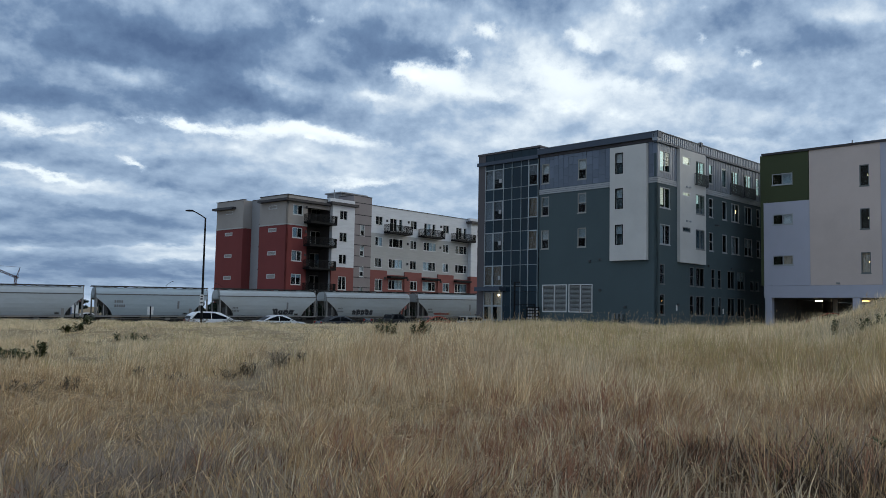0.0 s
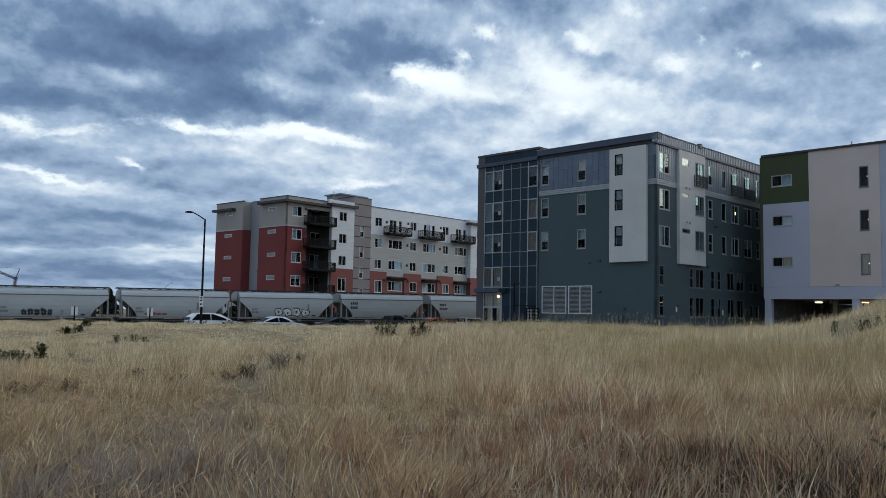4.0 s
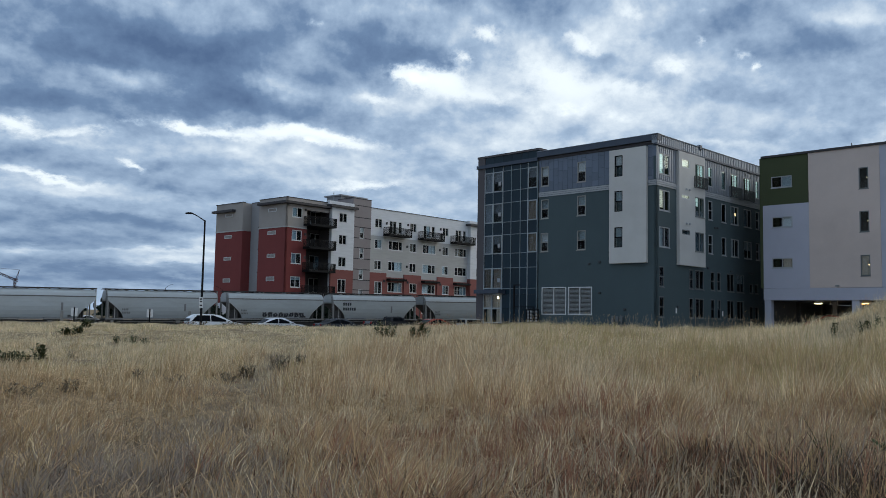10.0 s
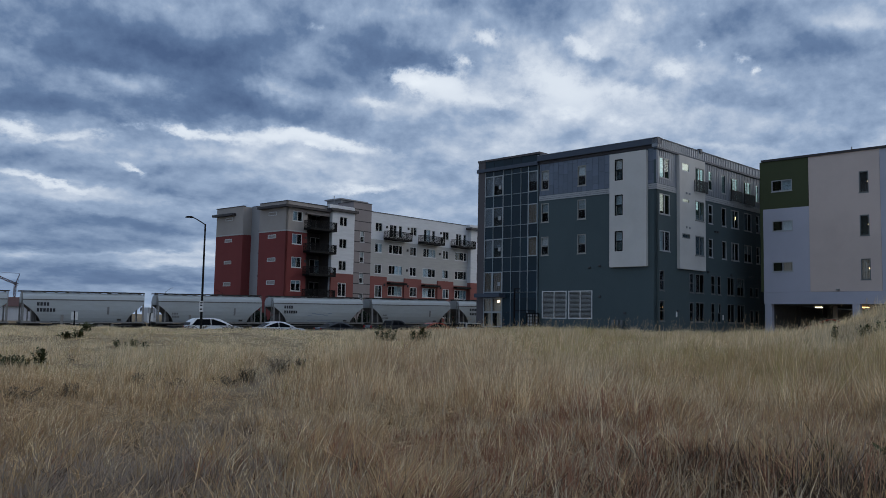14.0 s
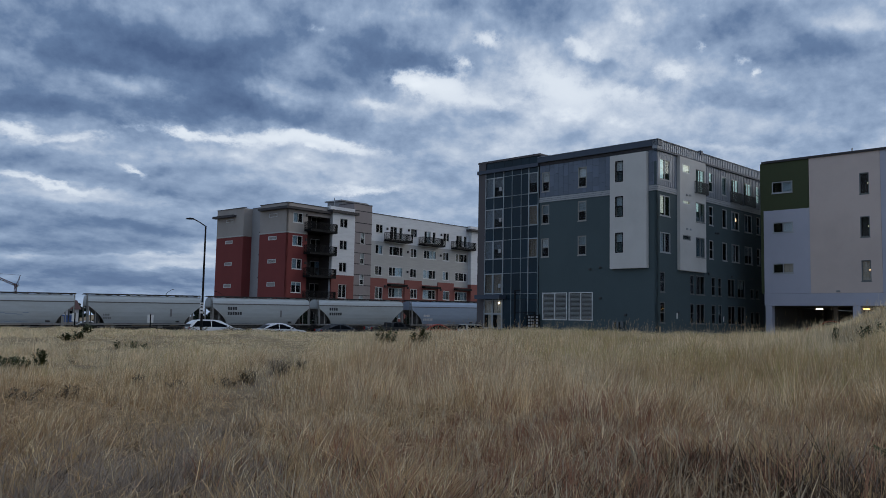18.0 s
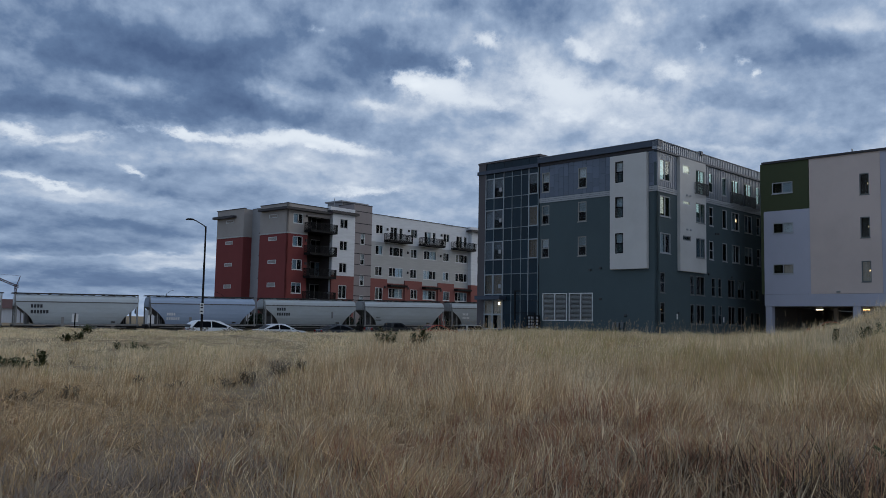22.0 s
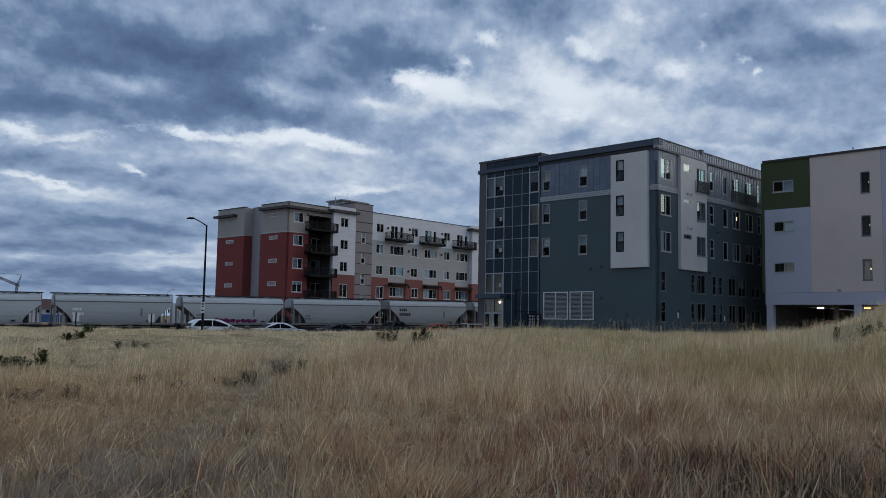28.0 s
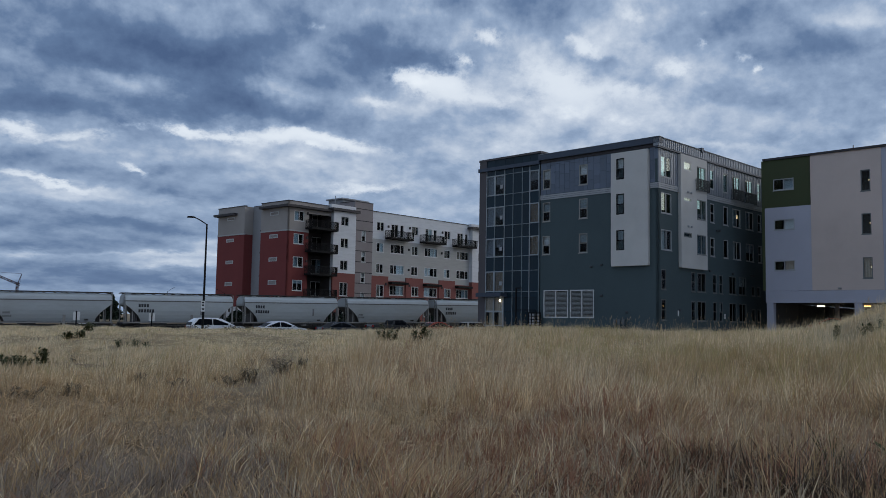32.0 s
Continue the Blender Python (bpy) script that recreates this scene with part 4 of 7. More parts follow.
# deck ceiling and walls in the concrete darkened for shade
flatbox("ceiling_slab", garage, M["garage_shade"], 0.6, 24.0, -24.0, -0.02, 3.84, 4.94)
flatbox("side_wall", garage, M["garage_shade"], 0.7, 23.6, -0.3, -0.02, 0.3, 3.8)
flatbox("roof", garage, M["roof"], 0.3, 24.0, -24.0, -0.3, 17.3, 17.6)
flatbox("back_wall", garage, M["garage_shade"], 23.7, 24.0, -24.0, -0.02, 0.3, 17.3)
# near-black sheet that gives the panes a dim interior
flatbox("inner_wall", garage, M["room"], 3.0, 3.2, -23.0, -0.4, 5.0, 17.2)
flatbox("parking_floor", garage, M["concrete"], 0.0, 23.6, -24.0, 0.0, 0.6, 1.02)
for x, s, mat in ((5.5, -3.45, "lamp_white"), (5.5, -7.75, "lamp_sodium")):
    bm = bmesh.new()
    box(bm, x, x + 0.2, s + 0.1, s + 0.75, 3.60, 3.70)
    bmesh.ops.bevel(bm, geom=bm.edges[:], offset=0.03, segments=1, affect="EDGES")
    part("ceiling_lamp", bm, M[mat], garage, "lit tube lamp under the deck")
flatbox("partition_wall", garage, M["concrete"], 7.4, 7.6, -23.9, -7.0, 1.02, 3.83)
flatbox("column", garage, M["concrete"], 6.6, 6.9, -4.35, -4.0, 1.02, 3.83)
fpart("vent_hood", garage, M["frame_dark"], "L", -7.0, -6.7, 5.06, 5.2, 0.01, 0.15)
bm = bmesh.new()
box(bm, 2.0, 2.8, -9.0, -8.0, 17.6, 18.1)
box(bm, 2.2, 2.3, -7.6, -7.5, 17.6, 18.6)
part("roof_unit", bm, M["steel"], garage)

# ================= the red, grey and white house beyond the railway =================
redh = thing("apartment_building", pose(-21.80, 115.568, 0, 0, 0, ROT_R), "five-storey apartment house in brick red, taupe and white", "building")
ROWS = (15.18, 16.58), (11.92, 13.36), (8.66, 10.12), (5.36, 6.86), (2.1, 3.6)
C4, C1 = 13.80, 8.22                # storey lines where the colours change
# left front: two red volumes with a grey recess between
SL = [(2.32, 4.22, a + b, a + c) for a, b, c in ((15.18, 0.8, 1.32), (11.92, 0.82, 1.36), (8.66, 0.8, 1.36), (5.36, 0.82, 1.45), (2.1, 0.8, 1.4))]
S1 = [(13.02, 14.9, c - 0.05, d - 0.1) for _, _, c, d in SL]
wall("wall", redh, "L", 0.0, 6.35, 0.0, 13.66, M["red"], SL)
wall("wall", redh, "L", 0.0, 6.35, 13.84, 17.85, M["taupe"], SL)
fpart("string_course", redh, M["lightgrey"], "L", -0.03, 6.38, 13.66, 13.84, -0.2, 0.05)
wall("wall", redh, "L", 10.4, 17.3, 0.0, 13.66, M["red"], S1)
wall("wall", redh, "L", 10.4, 17.3, 13.84, 17.9, M["taupe"], S1)
fpart("string_course", redh, M["lightgrey"], "L", 10.37, 17.33, 13.66, 13.84, -0.2, 0.05)
wall("wall", redh, "L", 6.3, 10.5, 0.0, 17.9, M["greyw"], out=-1.5)
for s in (6.2, 10.4):
    wall("wall", redh, "R", 0.25, 1.5, 0.0, 13.7, M["red"], out=-s - (0.15 if s < 7 else 0.0), thick=0.15)
    wall("wall", redh, "R", 0.25, 1.5, 13.7, 17.85, M["taupe"], out=-s - (0.15 if s < 7 else 0.0), thick=0.15)
fpart("roof_brim", redh, M["darkbrim"], "L", 12.3, 17.6, 16.62, 16.95, 0.0, 0.7, "dark projecting roof brim")
fpart("coping", redh, M["darkbrim"], "L", 10.3, 17.4, 17.88, 17.98, -0.4, 0.08)
fpart("coping", redh, M["darkbrim"], "L", 6.4, 10.3, 17.88, 17.96, -1.9, -1.44)
# the brim goes round the front corner
bm = bmesh.new()
box(bm, -0.75, 0.0, -0.75, 6.0, 16.98, 17.3)
box(bm, 0.0, 7.5, -0.75, 0.0, 16.98, 17.3)
part("roof_brim", bm, M["darkbrim"], redh, "dark projecting roof brim round the corner")
fpart("coping", redh, M["darkbrim"], "L", -0.06, 6.4, 17.85, 17.95, -0.4, 0.06)
fpart("coping", redh, M["darkbrim"], "R", 0.42, 7.6, 17.86, 17.95, -0.4, 0.06)
for i, (a, b, c, d) in enumerate(SL + S1):
    grille = wall("air_grille", redh, "L", a, b, c, d, M["frame_white"], [(a + 0.09, b - 0.09, c + 0.08, d - 0.08)], out=0.03, thick=0.12, label="pale air grille in the wall")
    for k in range(5):
        z = c + 0.10 + k * (d - c - 0.18) / 5
        fpart("slat", grille, M["taupe"], "L", a + 0.09, b - 0.09, z, z + (d - c) * 0.105, -0.05, -0.01)
# right front: corner bay, balconies, white bay, stair tower, long wing
VW = [(1.0, 2.72, a, b, "v2") for a, b in ROWS]
wall("wall", redh, "R", 0.0, 3.6, 0.0, 13.66, M["red"], [w[:4] for w in VW])
wall("wall", redh, "R", 0.0, 3.6, 13.84, 17.85, M["taupe"], [w[:4] for w in VW])
fpart("string_course", redh, M["lightgrey"], "R", 0.0, 3.6, 13.66, 13.84, -0.2, 0.05)
DW = [(6.0, 8.0, a - 0.6, b + 0.05, "v2") for a, b in ROWS]
DW += [(4.3, 5.3, a, b, "v1") for a, b in ROWS]
# recess walls, coloured dark for the shade behind the balconies
wall("wall", redh, "R", 3.4, 8.6, 0.0, 17.0, M["recess"], [w[:4] for w in DW], out=-2.2)
wall("wall", redh, "R", 3.6, 8.0, 16.4, 17.84, M["taupe"], out=-0.02)
wall("wall", redh, "L", 0.25, 2.19, 0.0, 17.0, M["recess"], out=-3.6, thick=0.2)
# added near-black sheet; darkens the view through the corner windows
wall("inner_wall", redh, "L", 0.3, 4.1, 0.2, 16.9, M["room"], out=-3.2, thick=0.15)
BW = [(9.1, 10.64, a, b, "v2") for a, b in ROWS[:3]] + [(9.08, 10.66, 4.9, 6.86, "v2"), (9.08, 10.66, 1.6, 3.6, "v2")]
wall("wall", redh, "R", 7.72, 12.05, C1, 17.25, M["white"], [w[:4] for w in BW], out=0.6)
wall("wall", redh, "R", 7.72, 12.05, 0.0, C1 - 0.01, M["redlight"], [w[:4] for w in BW], out=0.62)
wall("wall", redh, "L", -0.34, 0.0, 0.0, 17.25, M["white"], out=-7.72, thick=0.2)
# inner length of the white side wall, darkened to imitate its shade
wall("wall", redh, "L", 0.0, 2.2, 0.0, 17.0, M["recess"], out=-7.724, thick=0.19)
fpart("roof_brim", redh, M["darkbrim"], "R", 7.15, 12.4, 17.26, 17.62, -0.2, 1.15, "dark projecting roof brim")
fpart("parapet", redh, M["white"], "R", 7.3, 12.1, 17.63, 18.2, -0.2, 0.5)
TW = [(13.50, 14.36, a, b, "h2") for a, b in ((13.2, 14.9), (10.12, 11.75), (7.0, 8.6), (3.9, 5.5))]
wall("stair_tower", redh, "R", 12.06, 15.75, 0.0, 19.1, M["brown"], [w[:4] for w in TW], out=0.3, thick=0.3, label="brown panelled stair tower")
wall("wall", redh, "L", -0.0, 3.2, 17.5, 19.1, M["brown"], out=-12.06, thick=0.2)
for z in (18.1, 16.3, 14.85, 13.2, 11.75, 10.1, 8.5, 6.9, 5.4):
    fpart("panel_joint", redh, M["darkbrim"], "R", 12.04, 15.77, z - 0.06, z + 0.06, 0.28, 0.325)
fpart("coping", redh, M["darkbrim"], "R", 12.0, 15.8, 19.1, 19.2, -3.2, 0.36)
bm = bmesh.new()
box(bm, 12.6, 17.6, 3.2, 6.5, 17.5, 19.8)
box(bm, 12.3, 17.9, 2.9, 6.8, 19.8, 20.0)
part("roof_house", bm, M["greyw"], redh, "grey lift house on the roof")
bm = bmesh.new()
tube(bm, (11.0, 3.0, 17.5), (11.0, 3.0, 20.1), 0.06)
part("vent_pipe", bm, M["steel"], redh)
WS, WE = 15.78, 39.0
NW, XW = [], []
for k, s in enumerate((16.88, 24.62, 32.46)):
    NW += [(s, s + 1.56, a, b, "v2") for a, b in ROWS[:3]] + [(s, s + 1.6, ROWS[3][0] - (0.35 if k == 0 else 0), ROWS[3][1], "v2"), (s, s + 1.6, *ROWS[4], "v2")]
for s in (19.88, 27.7, 35.65):
    XW += [(s, s + 3.1, a, b, "v3") for a, b in ROWS[1:]]
    NW += [(s + 0.1, s + 1.7, 14.45, 16.5, "v2"), (s + 2.1, s + 2.9, 14.6, 16.5, "v1")]
HO = [w[:4] for w in NW + XW]
wall("wall", redh, "R", WS, WE, 13.9, 18.06, M["white"], HO)
wall("wall", redh, "R", WS, WE, C1, 13.9, M["lightgrey"], HO, out=-0.004)
prev = WS
for s in (19.45, 27.3, 35.2):
    wall("wall", redh, "R", prev, s, 0.0, C1 - 0.005, M["redlight"], HO, out=0.16, thick=0.4)
    wall("wall", redh, "R", s, s + 3.9, 0.0, C1 - 0.6, M["redlight"], HO, out=0.0)
    wall("wall", redh, "R", s, s + 3.9, C1 - 0.6, C1, M["lightgrey"], out=-0.004)
    prev = s + 3.9
    fpart("awning", redh, M["blackmetal"], "R", s + 0.1, s + 3.85, 7.1, 7.42, 0.0, 0.9, "black metal awning")
fpart("cap_strip", redh, M["redlight"], "R", WS, 39.0, C1 - 0.75, C1 - 0.62, 0.0, 0.03)
fpart("coping", redh, M["darkbrim"], "R", WS, WE, 18.06, 18.16, -0.4, 0.08)
wall("wall", redh, "R", WE, 48.0, C1, 17.4, M["white"], [(40.6, 42.2, a, b) for a, b in ROWS[:3]], out=0.7, thick=0.9)
wall("wall", redh, "R", WE, 48.0, 0.0, C1 - 0.01, M["redlight"], out=0.72, thick=0.9)
fpart("roof_brim", redh, M["darkbrim"], "R", WE - 0.6, 48.2, 17.4, 17.75, -0.2, 1.3, "dark projecting roof brim")
fpart("parapet", redh, M["white"], "R", WE - 0.2, 48.0, 17.76, 18.3, -0.2, 0.6)
for a, b in ROWS[:3]:
    window(redh, "R", 40.6, 42.2, a, b, "v2", "frame_white", out=0.7)
rr = random.Random(9)
for a, b, c, d, st in VW:
    window(redh, "R", a, b, c, d, st, "frame_white", blind=("left", 1.0) if rr.random() < 0.7 else ("top", 0.35), pane="pane_blue", shade="blind_grey")
for a, b, c, d, st in DW:
    window(redh, "R", a, b, c, d, st, "frame_white", out=-2.2, blind=("right", 1.0) if rr.random() < 0.5 else None, sill=False, name="balcony_door" if b - a > 1.5 else "window", pane="pane_blue", shade="blind_grey")
for a, b, c, d, st in BW:
    window(redh, "R", a, b, c, d, st, "frame_white", out=0.6, blind=rr.choice((None, ("left", 1.0), ("left", 1.0))), pane="pane_blue", shade="blind_grey")
for a, b, c, d, st in TW:
    window(redh, "R", a, b, c, d, st, "frame_white", out=0.3, blind=("top", 0.5))
for a, b, c, d, st in NW + XW:
    window(redh, "R", a, b, c, d, st, "frame_white", out=0.16 if d < C1 and st == "v2" else 0.0, blind=rr.choice((None, None, None, ("left", 1.0), ("right", 1.0), ("curtain", 0.5))), pane="pane_blue", shade=rr.choice(("blind", "blind_grey", "blind_grey")))


def balcony(s0, s1, z, o0, depth, deep=1.9):
    """A balcony slab with its joist band and bar railing."""
    bm = bmesh.new()
    fbox(bm, "R", s0, s1, z - 0.26, z, o0 - 0.02, o0 + depth)
    slab = part("balcony", bm, M["blackmetal"], redh, "black balcony with a bar railing")
    railing(slab, "R", s0, s1, z + 0.02, z + 1.1, o0, o0 + depth, name="railing", step=0.15, under=slab)
    return slab


for k, z in enumerate((14.35, 11.1, 7.85, 4.6, 1.4)):
    balcony(3.0, 7.9, z, 0.0, 1.5)
    fpart("balcony_floor", redh, M["blackmetal"], "R", 3.62, 7.70, z - 0.3, z - 0.01, -2.2, -0.03)
for s in (18.7, 26.5, 34.5):
    balcony(s, s + 5.0, 14.28, 0.0, 1.4)
for s, z in ((3.2, 16.35), (8.1, 16.4), (3.2, 12.9), (3.2, 9.6), (19.3, 16.0), (24.0, 12.7), (31.8, 12.7), (24.0, 9.5), (24.1, 16.2), (31.9, 16.2), (24.1, 7.0), (31.9, 7.0), (18.9, 7.0)):
    fpart("wall_lamp", redh, M["darkbrim"], "R", s - 0.12, s + 0.12, z - 0.18, z + 0.18, 0.0 if s > 9 and z > 7.9 else 0.17, 0.2 if s > 9 and z > 7.9 else 0.32)
for s, z in ((8.2, 14.2), (8.2, 10.95), (8.2, 7.6), (6.9, 10.9), (6.9, 7.6)):
    fpart("vent_hood", redh, M["darkbrim"], "L", s - 0.15, s + 0.15, z - 0.08, z + 0.1, -1.5, -1.34)
flatbox("roof", redh, M["roof"], 1.6, 48.0, 0.02, 17.0, 17.2, 17.4)
flatbox("roof", redh, M["roof"], 0.02, 1.66, 0.02, 6.34, 17.0, 17.19)
flatbox("roof", redh, M["roof"], 0.02, 1.66, 10.42, 17.28, 17.0, 17.19)
flatbox("back_wall", redh, M["taupe"], 47.7, 48.0, -0.6, 17.2, 0.0, 17.1)
flatbox("back_wall", redh, M["taupe"], 0.3, 47.6, 17.05, 17.3, 0.0, 17.1)
# slabs in the near-black that stands for unlit rooms
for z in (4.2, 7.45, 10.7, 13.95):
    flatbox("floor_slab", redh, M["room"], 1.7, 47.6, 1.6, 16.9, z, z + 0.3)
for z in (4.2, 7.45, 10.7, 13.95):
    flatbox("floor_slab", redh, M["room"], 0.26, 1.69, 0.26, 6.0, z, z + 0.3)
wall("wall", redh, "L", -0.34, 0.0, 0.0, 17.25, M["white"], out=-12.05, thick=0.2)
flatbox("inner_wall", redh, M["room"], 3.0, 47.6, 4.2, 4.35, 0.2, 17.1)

# ================= the freight train =================
CAR = 13.6
M["car_grey"] = material("weathered_pale_grey_car_paint", (0.395, 0.435, 0.455), 0.4, spec=0.6, vary=0.12, grain=1.6, stain=0.25, bump=0.05, second=(0.315, 0.33, 0.325), rand=0.07, stretch=(0.7, 1, 2.2))
M["car_blue"] = material("weathered_pale_blue_car_paint", (0.31, 0.39, 0.51), 0.5, vary=0.10, grain=1.6, stain=0.25, bump=0.05, rand=0.03, stretch=(0.7, 1, 2.2))
M["car_steel"] = material("weathered_blue_grey_car_paint", (0.36, 0.43, 0.47), 0.55, vary=0.12, grain=1.6, stain=0.25, bump=0.05, stretch=(0.7, 1, 2.2))
M["car_dark"] = material("sooty_underframe", (0.045, 0.042, 0.04), 0.85, vary=0.2, grain=3)
M["car_post"] = material("dirty_grey_steel", (0.24, 0.235, 0.225), 0.7, vary=0.15, grain=3)
M["car_end"] = material("dark_end_sheet", (0.13, 0.125, 0.12), 0.8, vary=0.2, grain=2)
M["paint_black"] = material("black_lettering", (0.035, 0.038, 0.045), 0.7)
M["paint_faint"] = material("faded_lettering", (0.20, 0.205, 0.21), 0.8)
M["paint_white"] = material("white_lettering", (0.72, 0.73, 0.74), 0.7)
M["paint_red"] = material("red_spray_paint", (0.36, 0.11, 0.09), 0.7, vary=0.3)
M["paint_pink"] = material("magenta_spray_paint", (0.17, 0.022, 0.10), 0.7, vary=0.3)
M["paint_green"] = material("dark_green_spray_paint", (0.04, 0.07, 0.03), 0.7, vary=0.3)
M["paint_smudge"] = material("blue_grey_paint_patch", (0.28, 0.34, 0.42), 0.7, vary=0.15)

SECTION = ((0.0, 4.30), (0.75, 4.24), (1.18, 4.10), (1.42, 3.90), (1.55, 3.66), (1.58, 3.58), (1.50, 3.57), (1.50, 3.50), (1.585, 3.49), (1.60, 2.95), (1.59, 2.45), (1.53, 2.0), (1.42, 1.60), (1.26, 1.22))


def half_length(z):
    f = max(0.0, (3.15 - z) / 1.93)
    return 6.1 - 1.75 * (0.30 * f + 0.70 * math.sin(f * math.pi / 2))


def side_y(z):
    zs = [b for a, b in SECTION[8:]][::-1]
    return float(np.interp(z, zs, [a for a, b in SECTION[8:]][::-1]))


def hopper_body():
    bm = bmesh.new()
    prof = list(SECTION)
    dense = []
    for (y0, z0), (y1, z1) in zip(prof, prof[1:]):
        n = 3 if z1 < 3.4 else 1
        dense += [(y0 + (y1 - y0) * i / n, z0 + (z1 - z0) * i / n) for i in range(n)]
    dense.append(prof[-1])
    rows = []
    for y, z in dense:
        h = half_length(z)
        rows.append([bm.verts.new((x, s * y, z)) for s in (-1, 1) for x in (-h, -h / 3, h / 3, h)])
    for a, b in zip(rows, rows[1:]):
        for i in (0, 1, 2):
            bm.faces.new((a[i], a[i + 1], b[i + 1], b[i]))
            bm.faces.new((a[i + 5], a[i + 4], b[i + 4], b[i + 5]))
        bm.faces.new((a[4], a[0], b[0], b[4]))
        bm.faces.new((a[3], a[7], b[7], b[3]))
    bm.faces.new((rows[-1][0], rows[-1][1], rows[-1][2], rows[-1][3], rows[-1][7], rows[-1][6], rows[-1][5], rows[-1][4]))
    bmesh.ops.remove_doubles(bm, verts=bm.verts, dist=0.0005)
    bmesh.ops.recalc_face_normals(bm, faces=bm.faces)
    return bm


def mesh_of(name, bm):
    me = bpy.data.meshes.new(name)
    bm.to_mesh(me)
    bm.free()
    return me


CARPARTS = []


def car_piece(name, mat, build, at=None, label="", under=None):
    bm = bmesh.new()
    build(bm)
    CARPARTS.append((name, mesh_of(name, bm), M[mat], at, label, under))


def build_walk(bm):
    box(bm, -6.38, 6.38, -0.38, 0.38, 4.44, 4.48)
    for i in range(12):
        x = -6.0 + i * 12.0 / 11
        box(bm, x - 0.04, x + 0.04, -0.7, 0.7, 4.30, 4.44)
    for y in (-0.72, 0.72):
        box(bm, -6.38, 6.38, y - 0.12, y + 0.12, 4.36, 4.43)


def build_truck(bm):
    for y in (-1.0, 1.0):
        v = box(bm, -1.25, 1.25, y - 0.09, y + 0.09, 0.35, 0.72)
        box(bm, -0.35, 0.35, y - 0.13, y + 0.13, 0.2, 0.85)
    box(bm, -0.2, 0.2, -1.1, 1.1, 0.45, 0.9)


def build_wheel(bm):
    n = 20
    for y0, y1, r in ((-0.07, 0.0, 0.46), (0.0, 0.07, 0.42)):
        tube(bm, (0, y0, 0), (0, y1, 0), r, r, n)


car_piece("roof_walk", "car_dark", build_walk, label="grey grated roof walkway")
for sgn in (-1, 1):
    car_piece("side_sill", "car_post", lambda bm: box(bm, -6.3, 6.3, sgn * 1.50 - 0.08, sgn * 1.50 + 0.08, 1.04, 1.19))
for sx in (-1, 1):
    for sy in (-1, 1):
        car_piece("corner_post", "car_post", lambda bm: box(bm, sx * 6.05 - 0.07, sx * 6.05 + 0.07, sy * 1.50 - 0.06, sy * 1.50 + 0.06, 1.2, 3.6))
        car_piece("inner_post", "car_post", lambda bm: box(bm, sx * 5.30 - 0.05, sx * 5.30 + 0.05, sy * 1.42 - 0.05, sy * 1.42 + 0.05, 1.2, 2.35 + 0.15))

    def ladder(bm):
        for y in (-1.42, -0.98):
            box(bm, sx * 6.16 - 0.03, sx * 6.16 + 0.03, y - 0.02, y + 0.02, 0.9, 4.35)
        for i in range(8):
            box(bm, sx * 6.16 - 0.02, sx * 6.16 + 0.02, -1.42, -0.98, 1.05 + i * 0.4, 1.08 + i * 0.4)
    car_piece("ladder", "car_post", ladder)
    car_piece("end_platform", "car_dark", lambda bm: box(bm, min(sx * 4.4, sx * 6.3), max(sx * 4.4, sx * 6.3), -1.4, 1.4, 0.92, 1.10))
    def slope(bm):
        rows = []
        for i in range(9):
            z = 3.10 - 1.86 * i / 8
            x, y = sx * (half_length(z) + 0.025), side_y(z) - 0.02
            rows.append([bm.verts.new((x, -y, z)), bm.verts.new((x, y, z)), bm.verts.new((x - sx * 0.02, y, z - 0.01)), bm.verts.new((x - sx * 0.02, -y, z - 0.01))])
        for a, b in zip(rows, rows[1:]):
            for k in range(4):
                bm.faces.new((a[k], a[(k + 1) % 4], b[(k + 1) % 4], b[k]))
        for i in range(3):
            yy = -0.9 + 0.9 * i
            box(bm, min(sx * 4.7, sx * 4.8), max(sx * 4.7, sx * 4.8), yy - 0.05, yy + 0.05, 1.1, 1.9)
    car_piece("slope_plate", "car_end", slope)
    car_piece("slope_sheet", "car_end", lambda bm: box(bm, min(sx * 4.9, sx * 5.0), max(sx * 4.9, sx * 5.0), -1.1, 1.1, 1.1, 2.3))
    car_piece("coupler", "car_dark", lambda bm: (box(bm, min(sx * 6.3, sx * 6.82), max(sx * 6.3, sx * 6.82), -0.14, 0.14, 0.72, 1.0)))
    car_piece("truck_frame", "car_dark", build_truck, pose(sx * 4.85, 0, 0))
    for ax in (-0.85, 0.85):
        for y in (-0.78, 0.78):
            car_piece("wheel", "car_dark", build_wheel, pose(sx * 4.85 + ax, y, 0.44))
    car_piece("hopper_outlet", "car_dark", lambda bm: [bmesh.ops.create_cone(bm, cap_ends=True, segments=4, radius1=0.7, radius2=1.35, depth=0.7, matrix=pose(sx * 2.1, 0, 0.88, 0, 0, 45))])
for i, x in enumerate((-4.5, -1.5, 1.5, 4.5)):
    car_piece("roof_hatch", "car_grey", lambda bm: tube(bm, (x, 0.0, 4.25), (x, 0.0, 4.40), 0.36, 0.32, 12))
for sgn in (-1, 1):
    car_piece("eave_seam", "car_end", lambda bm: box(bm, -6.08, 6.08, min(sgn * 1.50, sgn * 1.60), max(sgn * 1.50, sgn * 1.60), 3.47, 3.575))
car_piece("underframe", "car_dark", lambda bm: (box(bm, -6.3, 6.3, -0.45, 0.45, 0.42, 0.97), box(bm, -3.6, 3.6, -1.0, 1.0, 0.52, 0.9)))
